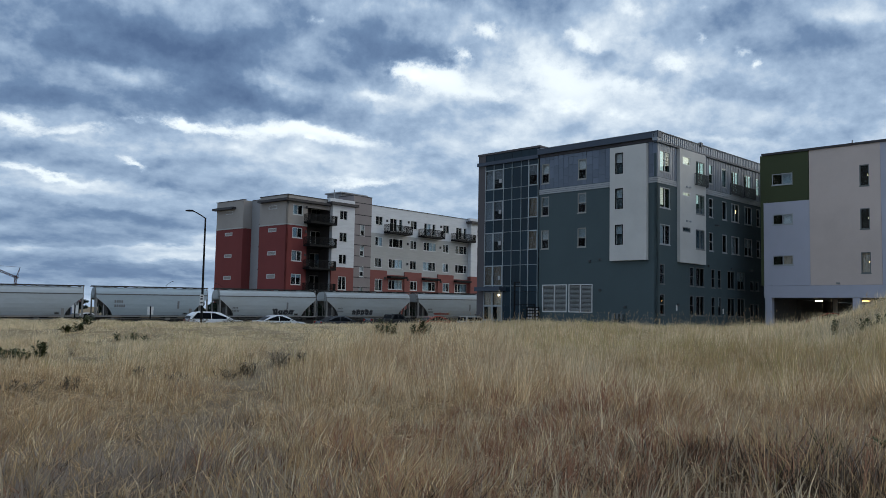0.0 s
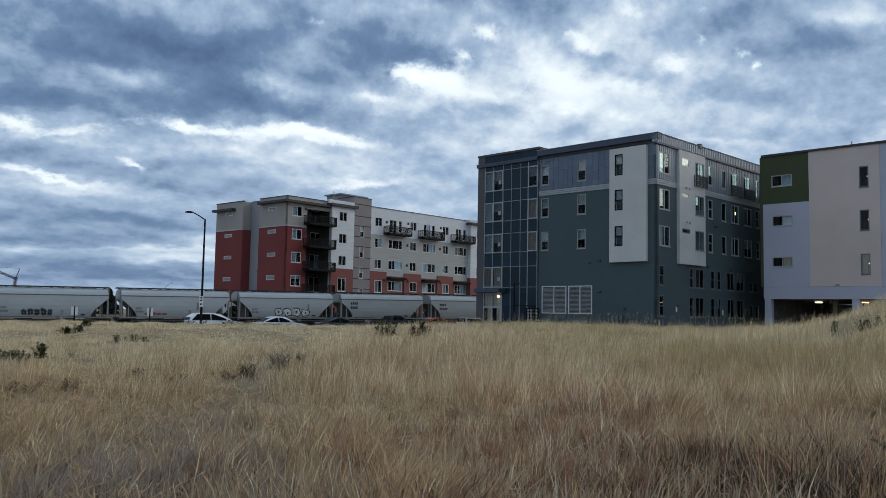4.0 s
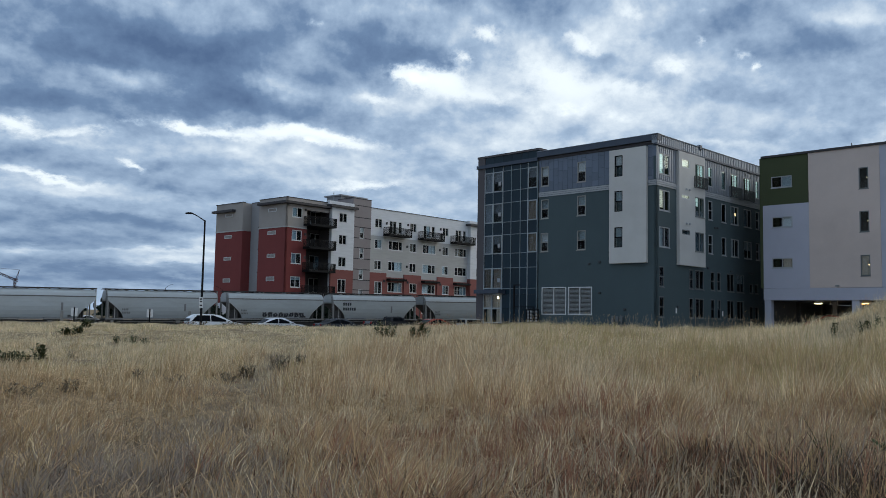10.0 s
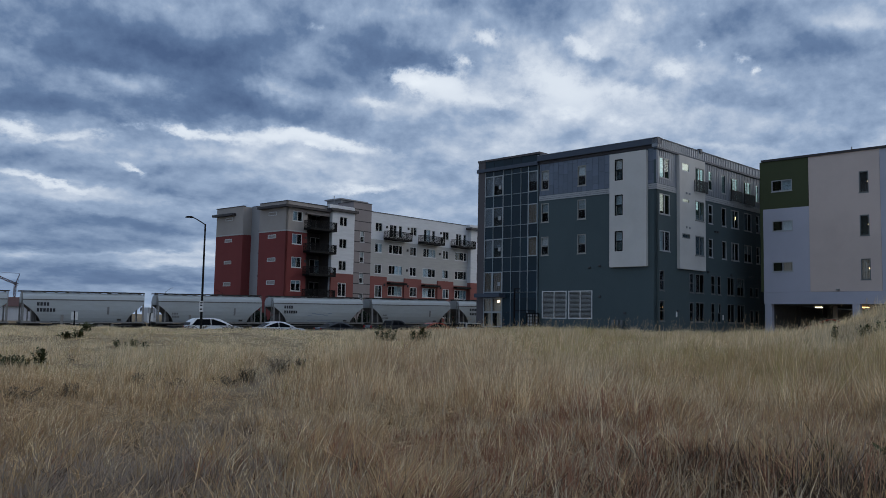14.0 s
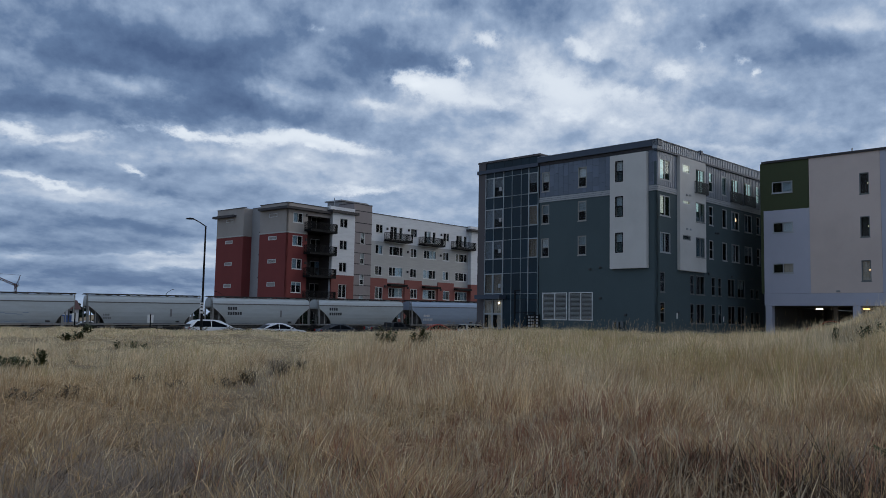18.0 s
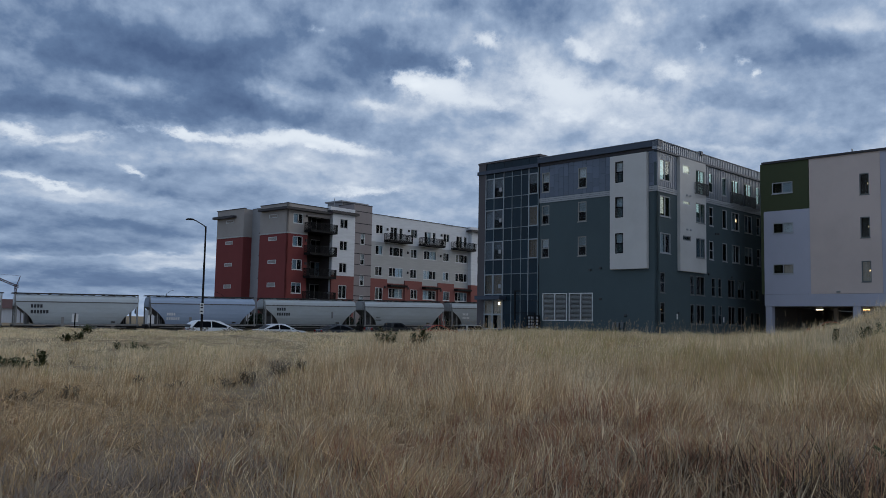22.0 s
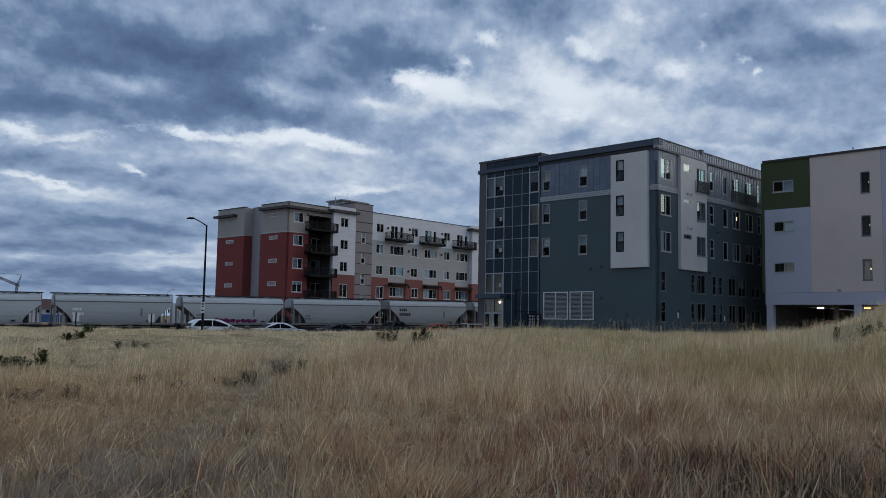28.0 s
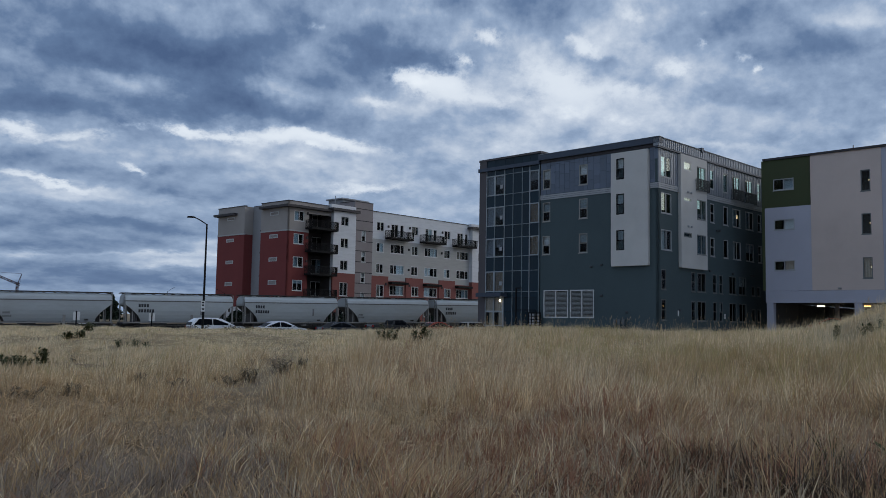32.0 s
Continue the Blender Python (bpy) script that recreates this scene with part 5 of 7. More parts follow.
car_piece("brake_wheel", "car_dark", lambda bm: tube(bm, (6.26, 0.35, 2.6), (6.30, 0.35, 2.6), 0.27, 0.27, 12))
car_piece("brake_pipe", "car_post", lambda bm: (box(bm, -5.0, 5.0, -1.30, -1.24, 0.80, 0.86), box(bm, 1.4, 1.9, -1.45, -1.05, 0.70, 0.95)))
car_piece("jacking_pad", "car_dark", lambda bm: (box(bm, 3.35, 3.75, -1.55, -1.40, 1.34, 1.50)))
BODY = {k: None for k in ("car_grey", "car_blue", "car_steel")}


def mark(bm, x, z, w, h):
    """A painted bar on the near side of the car."""
    y0, y1 = -side_y(z) - 0.012, -side_y(z + h) - 0.012
    v = [bm.verts.new(c) for c in ((x, y0, z), (x + w, y0, z), (x + w, y1, z + h), (x, y1, z + h))]
    u = [bm.verts.new((c.co.x, c.co.y + 0.009, c.co.z)) for c in v]
    bm.faces.new(v)
    bm.faces.new(u[::-1])
    for i in range(4):
        bm.faces.new((v[i], u[i], u[(i + 1) % 4], v[(i + 1) % 4]))


def lettering(car, mat, x, z, n1, n2, size, label):
    bm = bmesh.new()
    rows = ((n1, z), (n2, z - size * 1.5)) if n2 else ((n1, z),)
    for n, zz in rows:
        for i in range(n):
            mark(bm, x + i * size * 0.74, zz, size * 0.56, size * 0.88)
    part("lettering", bm, M[mat], car, label)


def graffiti(car, mats, x0, x1, z0, z1, seed, label):
    """A spray-painted tag: a row of fat, slanting, rounded letters, the fill lying inside a darker outline."""
    g = random.Random(seed)
    n = max(3, int((x1 - x0) / (0.62 if z1 - z0 < 1.1 else 1.0)))
    for i in range(n):
        w, h = (x1 - x0) / n * g.uniform(0.95, 1.2), (z1 - z0) * g.uniform(0.75, 1.0)
        cx, cz, tilt = x0 + (x1 - x0) * (i + 0.5) / n, z0 + h * 0.5, g.uniform(-0.3, 0.3)
        lobes = [g.uniform(0.72, 1.12) for _ in range(16)]
        square = g.uniform(0.45, 0.8)
        for k, m in enumerate(mats):
            f = 1.0 - 0.24 * k
            bm, front, back = bmesh.new(), [], []
            for j in range(16):
                a = math.pi * j / 8
                dx = math.copysign(abs(math.cos(a)) ** square, math.cos(a)) * w * 0.5 * f * lobes[j]
                z = max(cz + math.copysign(abs(math.sin(a)) ** square, math.sin(a)) * h * 0.5 * f * lobes[j], z0)
                y = -side_y(z) - 0.010 - 0.006 * k
                front.append(bm.verts.new((cx + dx + tilt * (z - cz), y, z)))
                back.append(bm.verts.new((cx + dx + tilt * (z - cz), y + 0.008, z)))
            bm.faces.new(front)
            bm.faces.new(back[::-1])
            for j in range(16):
                bm.faces.new((front[j], back[j], back[(j + 1) % 16], front[(j + 1) % 16]))
            part("graffiti", bm, M[m], car, label)
            # a counter or a cut through the letter
            if k == len(mats) - 1:
                bm = bmesh.new()
                mark(bm, cx - w * 0.06, cz - h * g.uniform(0.05, 0.25), w * 0.14, h * g.uniform(0.2, 0.4))
                for v in bm.verts:
                    v.co.y -= 0.006 * (k + 1)
                part("graffiti", bm, M[mats[0]], car, label)


def hopper(k, body="car_grey"):
    car = thing("freight_car", pose(0, 0, 0), {"car_grey": "weathered pale grey covered hopper car of a freight train", "car_blue": "pale blue covered hopper car of a freight train",
                                               "car_steel": "weathered blue-grey covered hopper car of a freight train"}[body], "freight car", "freight train cars")
    if BODY[body] is None:
        BODY[body] = mesh_of("hopper_body", hopper_body())
    put("hopper_body", BODY[body], M[body], car)
    for name, me, mat, at, label, under in CARPARTS:
        put(name, me, mat, car, label, at)
    return car


LETTERED = {6: (-4.8, 2.85, 4, 4, 0.36), 7: (-4.7, 2.80, 4, 5, 0.36), 10: (-4.75, 2.88, 4, 6, 0.42), 12: (-4.75, 2.9, 4, 6, 0.40), 14: (-4.3, 2.85, 4, 6, 0.40), 15: (-4.7, 2.9, 4, 6, 0.40),
            17: (-4.65, 2.9, 4, 6, 0.40), 22: (-4.7, 2.85, 4, 6, 0.40), 23: (-4.75, 2.85, 4, 6, 0.40), 25: (-4.7, 2.85, 4, 6, 0.40), 1: (-4.2, 2.6, 4, 5, 0.32)}
TRAIN = []
for k in range(-1, 28):
    car = hopper(k, "car_steel" if k == 1 else "car_blue" if k == 16 else "car_grey")
    if k in LETTERED:
        lettering(car, "paint_black" if k != 1 else "paint_faint", *LETTERED[k], "black stencilled car lettering" if k != 1 else "faded stencilled car lettering")
    elif k == 16:
        lettering(car, "paint_white", -4.3, 2.2, 4, 6, 0.34, "white stencilled car lettering")
    elif k == 19:
        lettering(car, "paint_white", -4.4, 2.55, 4, 5, 0.32, "white stencilled car lettering")
    else:
        lettering(car, "paint_faint", -4.55, 2.05, 4, 5, 0.24, "faded stencilled car lettering")
    if k == 5:
        graffiti(car, ("paint_green", "paint_white"), -1.7, 3.0, 1.25, 2.4, 8, "white and green spray-painted tag")
    if k == 20:
        graffiti(car, ("paint_pink",), -2.5, 2.8, 1.24, 1.85, 20, "magenta spray-painted tag")
    if k == 4:
        graffiti(car, ("paint_red",), -3.6, -1.0, 1.4, 1.75, 4, "red spray-painted tag")
    if k in (2, 3, 9):
        graffiti(car, ("paint_faint", "paint_black"), *{2: (0.5, 3.2), 3: (-2.5, 0.6), 9: (-1.9, 3.6)}[k], 1.3, 2.15, k, "dark faded spray-painted tag")
    if k == 12:
        bm = bmesh.new()
        for i in range(6):
            mark(bm, -1.6 + 0.55 * i, 1.35 + 0.03 * (i % 2), 0.54, 0.75 + 0.08 * ((i * 3) % 4))
        part("paint_patch", bm, M["paint_smudge"], car, "blue-grey painted-over patch")
    if k % 3 and k != 16:
        bm = bmesh.new()
        for i in range(4):
            mark(bm, 2.25 + 0.4 * (k % 2), 2.0 + 0.21 * i, 0.22, 0.21)
        part("data_panel", bm, M["paint_faint"], car, "dark stencilled data panel")
    TRAIN.append((k, car))

OFFSET = {0: 0.09, 1: -0.09, 2: 0.29, 3: 0.21, 4: 0.23, 5: -0.07, 6: -0.12, 7: -0.22, 8: -0.44, 9: -0.26, 10: -0.36, 11: 0.19, 12: -0.03, 13: 0.18, 14: 0.10, 15: 0.12, 16: 0.13, 17: 0.02, 18: 0.13,
          19: -0.01, 20: -0.14, 21: -0.06, 22: -0.05, 23: 0.07, 24: 0.07}


def train_pose(k, t):
    u = t / 32.0
    p = 37.5 + 1.0625 * (12.8 * (k - 0.5) - 19.11 - (293.87 * u - 42.594 * u * u + 14.752 * u ** 3)) + (OFFSET.get(k, 0) + OFFSET.get(k - 1, 0)) / 2
    x, y = p * ALONG[0] + TRACK_Q * ACROSS[0], p * ALONG[1] + TRACK_Q * ACROSS[1]
    return pose(x, y, -0.25 + 0.0126 * (p - 22) + RAIL_TOP, 0, -math.degrees(math.atan(0.0126)), math.degrees(TRACK))


# ================= street: parked cars, lamp, signs =================
M["light_red"] = material("red_tail_lens", (0.35, 0.02, 0.02), 0.2)
M["light_clear"] = material("clear_headlamp_lens", (0.6, 0.62, 0.64), 0.15)
M["rim"] = material("alloy_rim", (0.4, 0.4, 0.41), 0.35, 0.8)


def automobile(color, p, q, length, height, style, label, name="car", category="car", flip=False, at=None):
    """A parked car with shaped body, glass, lamps and wheels; its front points along +x."""
    x, y = p * ALONG[0] + q * ACROSS[0], p * ALONG[1] + q * ACROSS[1]
    z = float(road_level(p)) + 0.10
    car = thing(name, at or pose(x, y, z, 0, 0, math.degrees(TRACK) + (180 if flip else 0)), label, category, "parked cars")
    paint = material(name + "_paint_" + style, color, 0.25, vary=0.03, grain=2, bump=0.0, spec=0.6)
    L, H, W = length / 2, height, 0.92
    belt = H * (0.68 if style == "pickup" else 0.60)
    cabs = {"suv": ((-0.98, 0), (-0.93, 0.45), (-0.74, 0.90), (-0.52, 1.0), (-0.15, 1.0), (0.10, 0.90), (0.58, 0.0)),
            "sedan": ((-0.80, 0), (-0.45, 0.80), (-0.25, 0.98), (-0.02, 1.0), (0.16, 0.90), (0.60, 0.0)),
            "pickup": ((-0.20, 0), (-0.16, 0.9), (-0.10, 1.0), (0.22, 1.0), (0.28, 0.95), (0.50, 0.0)),
            "jeep": ((-0.92, 0), (-0.88, 0.92), (-0.82, 1.0), (0.1, 1.0), (0.15, 0.95), (0.30, 0.0))}[style]
    low = ((-1.0, 0.30), (-1.0, 0.52 * H), (-0.97, belt), (0.50, belt), (0.90, belt * 0.90), (0.99, belt * 0.72), (1.0, 0.34), (0.96, 0.22), (-0.96, 0.22))
    bm = bmesh.new()

    def slab(points, w0, w1, zs=None):
        rows = []
        for s in (-1, 1):
            rows.append([bm.verts.new((a * L, s * (w0 if b <= belt else w1), b)) for a, b in points])
        n = len(points)
        bm.faces.new(rows[0])
        bm.faces.new(rows[1][::-1])
        for i in range(n):
            bm.faces.new((rows[0][i], rows[1][i], rows[1][(i + 1) % n], rows[0][(i + 1) % n]))
    slab(low, W, W)
    bmesh.ops.bevel(bm, geom=[e for e in bm.edges], offset=0.05, segments=2, affect="EDGES")
    part("body", bm, paint, car)
    bm = bmesh.new()
    cab = [(a, belt - 0.02 + b * (H - belt + 0.02)) for a, b in cabs]
    rows = [[bm.verts.new((a * L, s * (W - 0.04 if k in (0, len(cab) - 1) else W - 0.04 - 0.20 * (b - belt) / (H - belt)), b)) for k, (a, b) in enumerate(cab)] for s in (-1, 1)]
    bm.faces.new(rows[0])
    bm.faces.new(rows[1][::-1])
    for i in range(len(cab)):
        bm.faces.new((rows[0][i], rows[1][i], rows[1][(i + 1) % len(cab)], rows[0][(i + 1) % len(cab)]))
    bmesh.ops.recalc_face_normals(bm, faces=bm.faces)
    bmesh.ops.bevel(bm, geom=[e for e in bm.edges], offset=0.04, segments=2, affect="EDGES")
    cabin = part("cabin", bm, paint, car)
    # side windows, windscreen and rear window lie a little proud of the cabin
    for s in (-1, 1):
        a0, a1 = cabs[0][0], cabs[-1][0]
        mid = (a0 + a1) / 2 - 0.03
        lo, hi = belt + 0.02, H - 0.10
        t0, t1 = cabs[2][0] + 0.03, cabs[-3][0]
        for q0, q1, r0, r1 in ((a0 + 0.07, mid - 0.012, t0 + 0.01, mid - 0.012), (mid + 0.012, a1 - 0.09, mid + 0.012, t1 + 0.02)):
            bm = bmesh.new()
            for yy in (W - 0.036, W - 0.05):
                vs = [bm.verts.new((c * L, s * (yy - 0.20 * (zz - belt) / (H - belt)), zz)) for c, zz in ((q0, lo), (q1, lo), (r1, hi), (r0, hi))]
                bm.faces.new(vs)
            part("side_window", bm, M["glass_dark"], cabin)
    for (a, b), (c, d), nm in ((cab[-1], cab[-2], "windscreen"), (cab[0], cab[1], "rear_window")):
        bm = bmesh.new()
        dx = 0.012 if nm == "windscreen" else -0.012
        pts = []
        for f, w in ((0.10, W - 0.14), (0.90, W - 0.24)):
            pts += [(a * L + (c - a) * L * f + dx, -w, b + (d - b) * f + 0.012), (a * L + (c - a) * L * f + dx, w, b + (d - b) * f + 0.012)]
        vs = [bm.verts.new(v) for v in pts]
        bm.faces.new((vs[0], vs[1], vs[3], vs[2]))
        lower = [bm.verts.new((v.co.x - dx * 0.8, v.co.y, v.co.z - 0.01)) for v in vs]
        bm.faces.new((lower[0], lower[2], lower[3], lower[1]))
        part(nm, bm, M["glass_dark"], cabin)
    for sx in (-0.62, 0.62):
        for sy in (-1, 1):
            bm = bmesh.new()
            tube(bm, (0, -0.11, 0), (0, 0.11, 0), 0.34, 0.34, 20)
            wheel = part("wheel", bm, M["tyre"], car)
            wheel.matrix_basis = pose(sx * L, sy * (W - 0.10), 0.34)
            bm = bmesh.new()
            tube(bm, (0, sy * 0.10, 0), (0, sy * 0.125, 0), 0.22, 0.20, 12)
            part("rim", bm, M["rim"], wheel)
    for sy in (-1, 1):
        flat = bmesh.new()
        box(flat, 0.93 * L, 0.985 * L, sy * 0.66 - 0.16, sy * 0.66 + 0.16, belt * 0.66, belt * 0.82)
        part("headlight", flat, M["light_clear"], car)
        flat = bmesh.new()
        box(flat, -1.005 * L, -0.965 * L, sy * 0.74 - 0.12, sy * 0.74 + 0.12, belt * 0.74, belt * 0.95)
        part("tail_light", flat, M["light_red"], car)
        flat = bmesh.new()
        box(flat, 0.30 * L, 0.36 * L, sy * 1.0 - 0.08, sy * 1.0 + 0.08, belt + 0.02, belt + 0.14)
        part("wing_mirror", flat, paint, car)
    return car


M["glass_dark"] = material("tinted_car_glass", (0.005, 0.006, 0.008), 0.3, vary=0.02, bump=0.0, spec=0.03)
automobile((0.84, 0.85, 0.86), 23.0, 72.1, 4.9, 1.60, "suv", "white sport utility car parked on the street")
automobile((0.82, 0.83, 0.85), 28.9, 72.1, 4.6, 1.33, "sedan", "white saloon car parked on the street")
automobile((0.045, 0.05, 0.06), 35.2, 72.6, 4.5, 1.27, "sedan", "dark grey saloon car parked on the street")
automobile((0.012, 0.012, 0.013), 40.6, 72.1, 5.3, 1.48, "pickup", "black pickup truck parked on the street", name="pickup_truck", category="pickup truck")
automobile((0.42, 0.07, 0.05), 45.8, 72.1, 4.3, 1.28, "sedan", "faded red hatchback car parked on the street")
HOUSE = pose(31.091, 80.992, 1.025, 0, 0, ROT_G)
automobile((0.40, 0.035, 0.03), 0, 0, 4.3, 1.45, "sedan", "red car parked under the deck", at=HOUSE @ pose(3.6, -4.9, 0, 0, 0, 90))
automobile((0.30, 0.31, 0.33), 0, 0, 4.5, 1.5, "suv", "silver-grey car parked under the deck", at=HOUSE @ pose(9.6, -5.6, 0, 0, 0, 90))
automobile((0.5, 0.5, 0.48), 50.6, 72.1, 3.7, 1.26, "jeep", "pale off-road car parked on the street")


def street_lamp(x, y, z, top, arm, turn, r=0.09, label="tall black street lamp with a curved arm", head=True):
    lamp = thing("street_lamp", pose(x, y, z, 0, 0, turn), label, "street lamp")
    bm = bmesh.new()
    tube(bm, (0, 0, -0.3), (0, 0, top), r, r * 0.62, 12)
    part("pole", bm, M["blackmetal"], lamp)
    bm = bmesh.new()
    tube(bm, (0, 0, -0.3), (0, 0, 0.35), r * 1.9, r * 1.5, 12)
    part("base", bm, M["blackmetal"], lamp)
    bm = bmesh.new()
    pts = [(-arm * f, 0, top - 0.05 + arm * 0.55 * (1 - (1 - f) ** 1.25)) for f in (0, 0.2, 0.4, 0.6, 0.8, 1.0)]
    for a, b in zip(pts, pts[1:]):
        tube(bm, a, b, r * 0.42, r * 0.38, 8)
    part("arm", bm, M["blackmetal"], lamp)
    bm = bmesh.new()
    bmesh.ops.create_uvsphere(bm, u_segments=12, v_segments=8, radius=1.0)
    for v in bm.verts:
        v.co = Vector((v.co.x * r * 3.4, v.co.y * r * 1.6, max(v.co.z, -0.35) * r * 1.0)) + Vector((pts[-1][0] - r * 2.2, 0, pts[-1][2]))
    part("lamp_head", bm, M["blackmetal"], lamp)
    return lamp


LX, LY = -18.96, 66.2
lamp = street_lamp(LX, LY, ground_at(LX, LY), 8.9 - ground_at(LX, LY), 1.05, 0, r=0.105)
bm = bmesh.new()
box(bm, -0.15, 0.15, -0.15, -0.13, 1.95 - ground_at(LX, LY), 2.80 - ground_at(LX, LY))
sgn = part("pole_sign", bm, M["signwhite"], lamp, "white street sign with black lettering")
bm = bmesh.new()
for z in (2.60, 2.40, 2.10):
    box(bm, -0.09, 0.09, -0.158, -0.151, z - ground_at(LX, LY), z + 0.11 - ground_at(LX, LY))
part("lettering", bm, M["ink"], sgn)
for x, y in ((-26.8, 61.3), (-22.3, 64.2)):
    g = ground_at(x, y)
    post = thing("marker_sign", pose(x, y, g, 0, 0, 12), "pair of white marker plates on a dark post", "sign", "marker signs")
    bm = bmesh.new()
    box(bm, -0.04, 0.04, -0.05, 0.05, -0.3, 1.80 - g)
    part("post", bm, M["blackmetal"], post)
    for a, b in ((-0.22, -0.045), (0.045, 0.22)):
        bm = bmesh.new()
        box(bm, a, b, -0.03, 0.0, 1.16 - g, 1.76 - g)
        part("plate", bm, M["signwhite"], post)
for u, h in ((-0.452, 2.0), (-0.300, 2.05), (-0.405, 0.95), (-0.392, 1.05)):
    y = 92.0 / (ACROSS[1] + ACROSS[0] * u)
    x = u * y
    g = ground_at(x, y)
    post = thing("marker_post", pose(x, y, g, 0, 0, 30), "weathered grey marker post beside the railway", "post", "railway marker posts")
    bm = bmesh.new()
    box(bm, -0.11, 0.11, -0.04, 0.04, -0.3, h * 0.45)
    part("stake", bm, M["car_post"], post)
    bm = bmesh.new()
    box(bm, -0.14, 0.14, -0.06, -0.04, h * 0.45, h + 0.35)
    part("board", bm, M["car_post"], post)

# ================= beyond the railway =================
M["shed_white"] = material("white_sheet_cladding", (0.60, 0.61, 0.64), 0.6, vary=0.06, stretch=(8, 8, 1))
M["shed_roof"] = material("red_brown_roof_sheet", (0.10, 0.042, 0.036), 0.7, vary=0.15, stretch=(8, 1, 1))
M["shed_blue"] = material("blue_roller_door", (0.055, 0.12, 0.30), 0.5, vary=0.06, stretch=(1, 1, 12))
M["leaf_dark"] = material("dark_evergreen_foliage", (0.020, 0.034, 0.020), 0.9, vary=0.3, island=0.35)
M["bark"] = material("grey_bark", (0.10, 0.08, 0.06), 0.9, vary=0.3, grain=12)


def beyond(u, q):
    y = q / (ACROSS[1] + ACROSS[0] * u)
    return u * y, y


x, y = beyond(-0.468, 116)
shed = thing("shed", pose(x, y, ground_at(x, y), 0, 0, math.degrees(TRACK) - 8), "low white shed with blue roller doors", "shed")
bm = bmesh.new()
box(bm, -5.8, 3.4, 0, 5, -0.5, 1.75)
part("wall", bm, M["shed_white"], shed)
bm = bmesh.new()
vs = [bm.verts.new(v) for v in ((-6.1, -0.3, 1.7), (3.7, -0.3, 1.7), (3.7, 5.3, 1.7), (-6.1, 5.3, 1.7), (-5.6, 2.5, 2.9), (3.2, 2.5, 2.9))]
for f in ((0, 1, 5, 4), (2, 3, 4, 5), (1, 2, 5), (3, 0, 4), (3, 2, 1, 0)):
    bm.faces.new([vs[i] for i in f])
part("roof", bm, M["shed_roof"], shed, "red-brown pitched roof")
for a in (-1.2, 1.15):
    bm = bmesh.new()
    box(bm, a, a + 2.05, -0.06, 0.0, -0.3, 0.95)
    part("roller_door", bm, M["shed_blue"], shed, "blue roller door")
for i in range(6):
    bm = bmesh.new()
    box(bm, -2.4 + i * 0.95, -2.0 + i * 0.95, -0.05, 0.0, 1.15, 1.5)
    part("window", bm, M["glass_dark"], shed)
for u, w, h, mat, lab, cat, nm in ((-0.310, 2.2, 2.75, "shed_white", "white storage container beyond the railway", "container", "storage_container"), (-0.345, 1.1, 2.0, "shed_white", "small white cabinet beyond the railway", "cabinet", "utility_cabinet"),
                                   (-0.245, 4.2, 2.2, "shed_white", "white box trailer beyond the railway", "trailer", "box_trailer")):
    x, y = beyond(u, 110)
    ob = thing(nm, pose(x, y, ground_at(x, y), 0, 0, math.degrees(TRACK)), lab, cat)
    bm = bmesh.new()
    box(bm, -w / 2, w / 2, 0, 2.3, 0.0 if w < 4 else 0.6, h)
    bmesh.ops.bevel(bm, geom=bm.edges[:], offset=0.05, segments=1, affect="EDGES")
    part("body", bm, M[mat], ob)
    bm = bmesh.new()
    for i in range(5):
        box(bm, -w / 2 + 0.08 + i * (w - 0.2) / 5, -w / 2 + 0.14 + i * (w - 0.2) / 5, -0.03, 0.0, 0.65, h - 0.1)
    part("door_rib", bm, M["steel"], ob)
    if w > 4:
        for sx in (-1.4, 1.4):
            bm = bmesh.new()
            tube(bm, (sx, 0.1, 0.4), (sx, 0.4, 0.4), 0.4, 0.4, 16)
            part("wheel", bm, M["tyre"], ob)

x, y = beyond(-0.4205, 107)
automobile((0.72, 0.73, 0.75), 0, 0, 3.9, 1.25, "sedan", "white car parked beyond the railway", at=pose(x, y, ground_at(x, y), 0, 0, math.degrees(TRACK)))


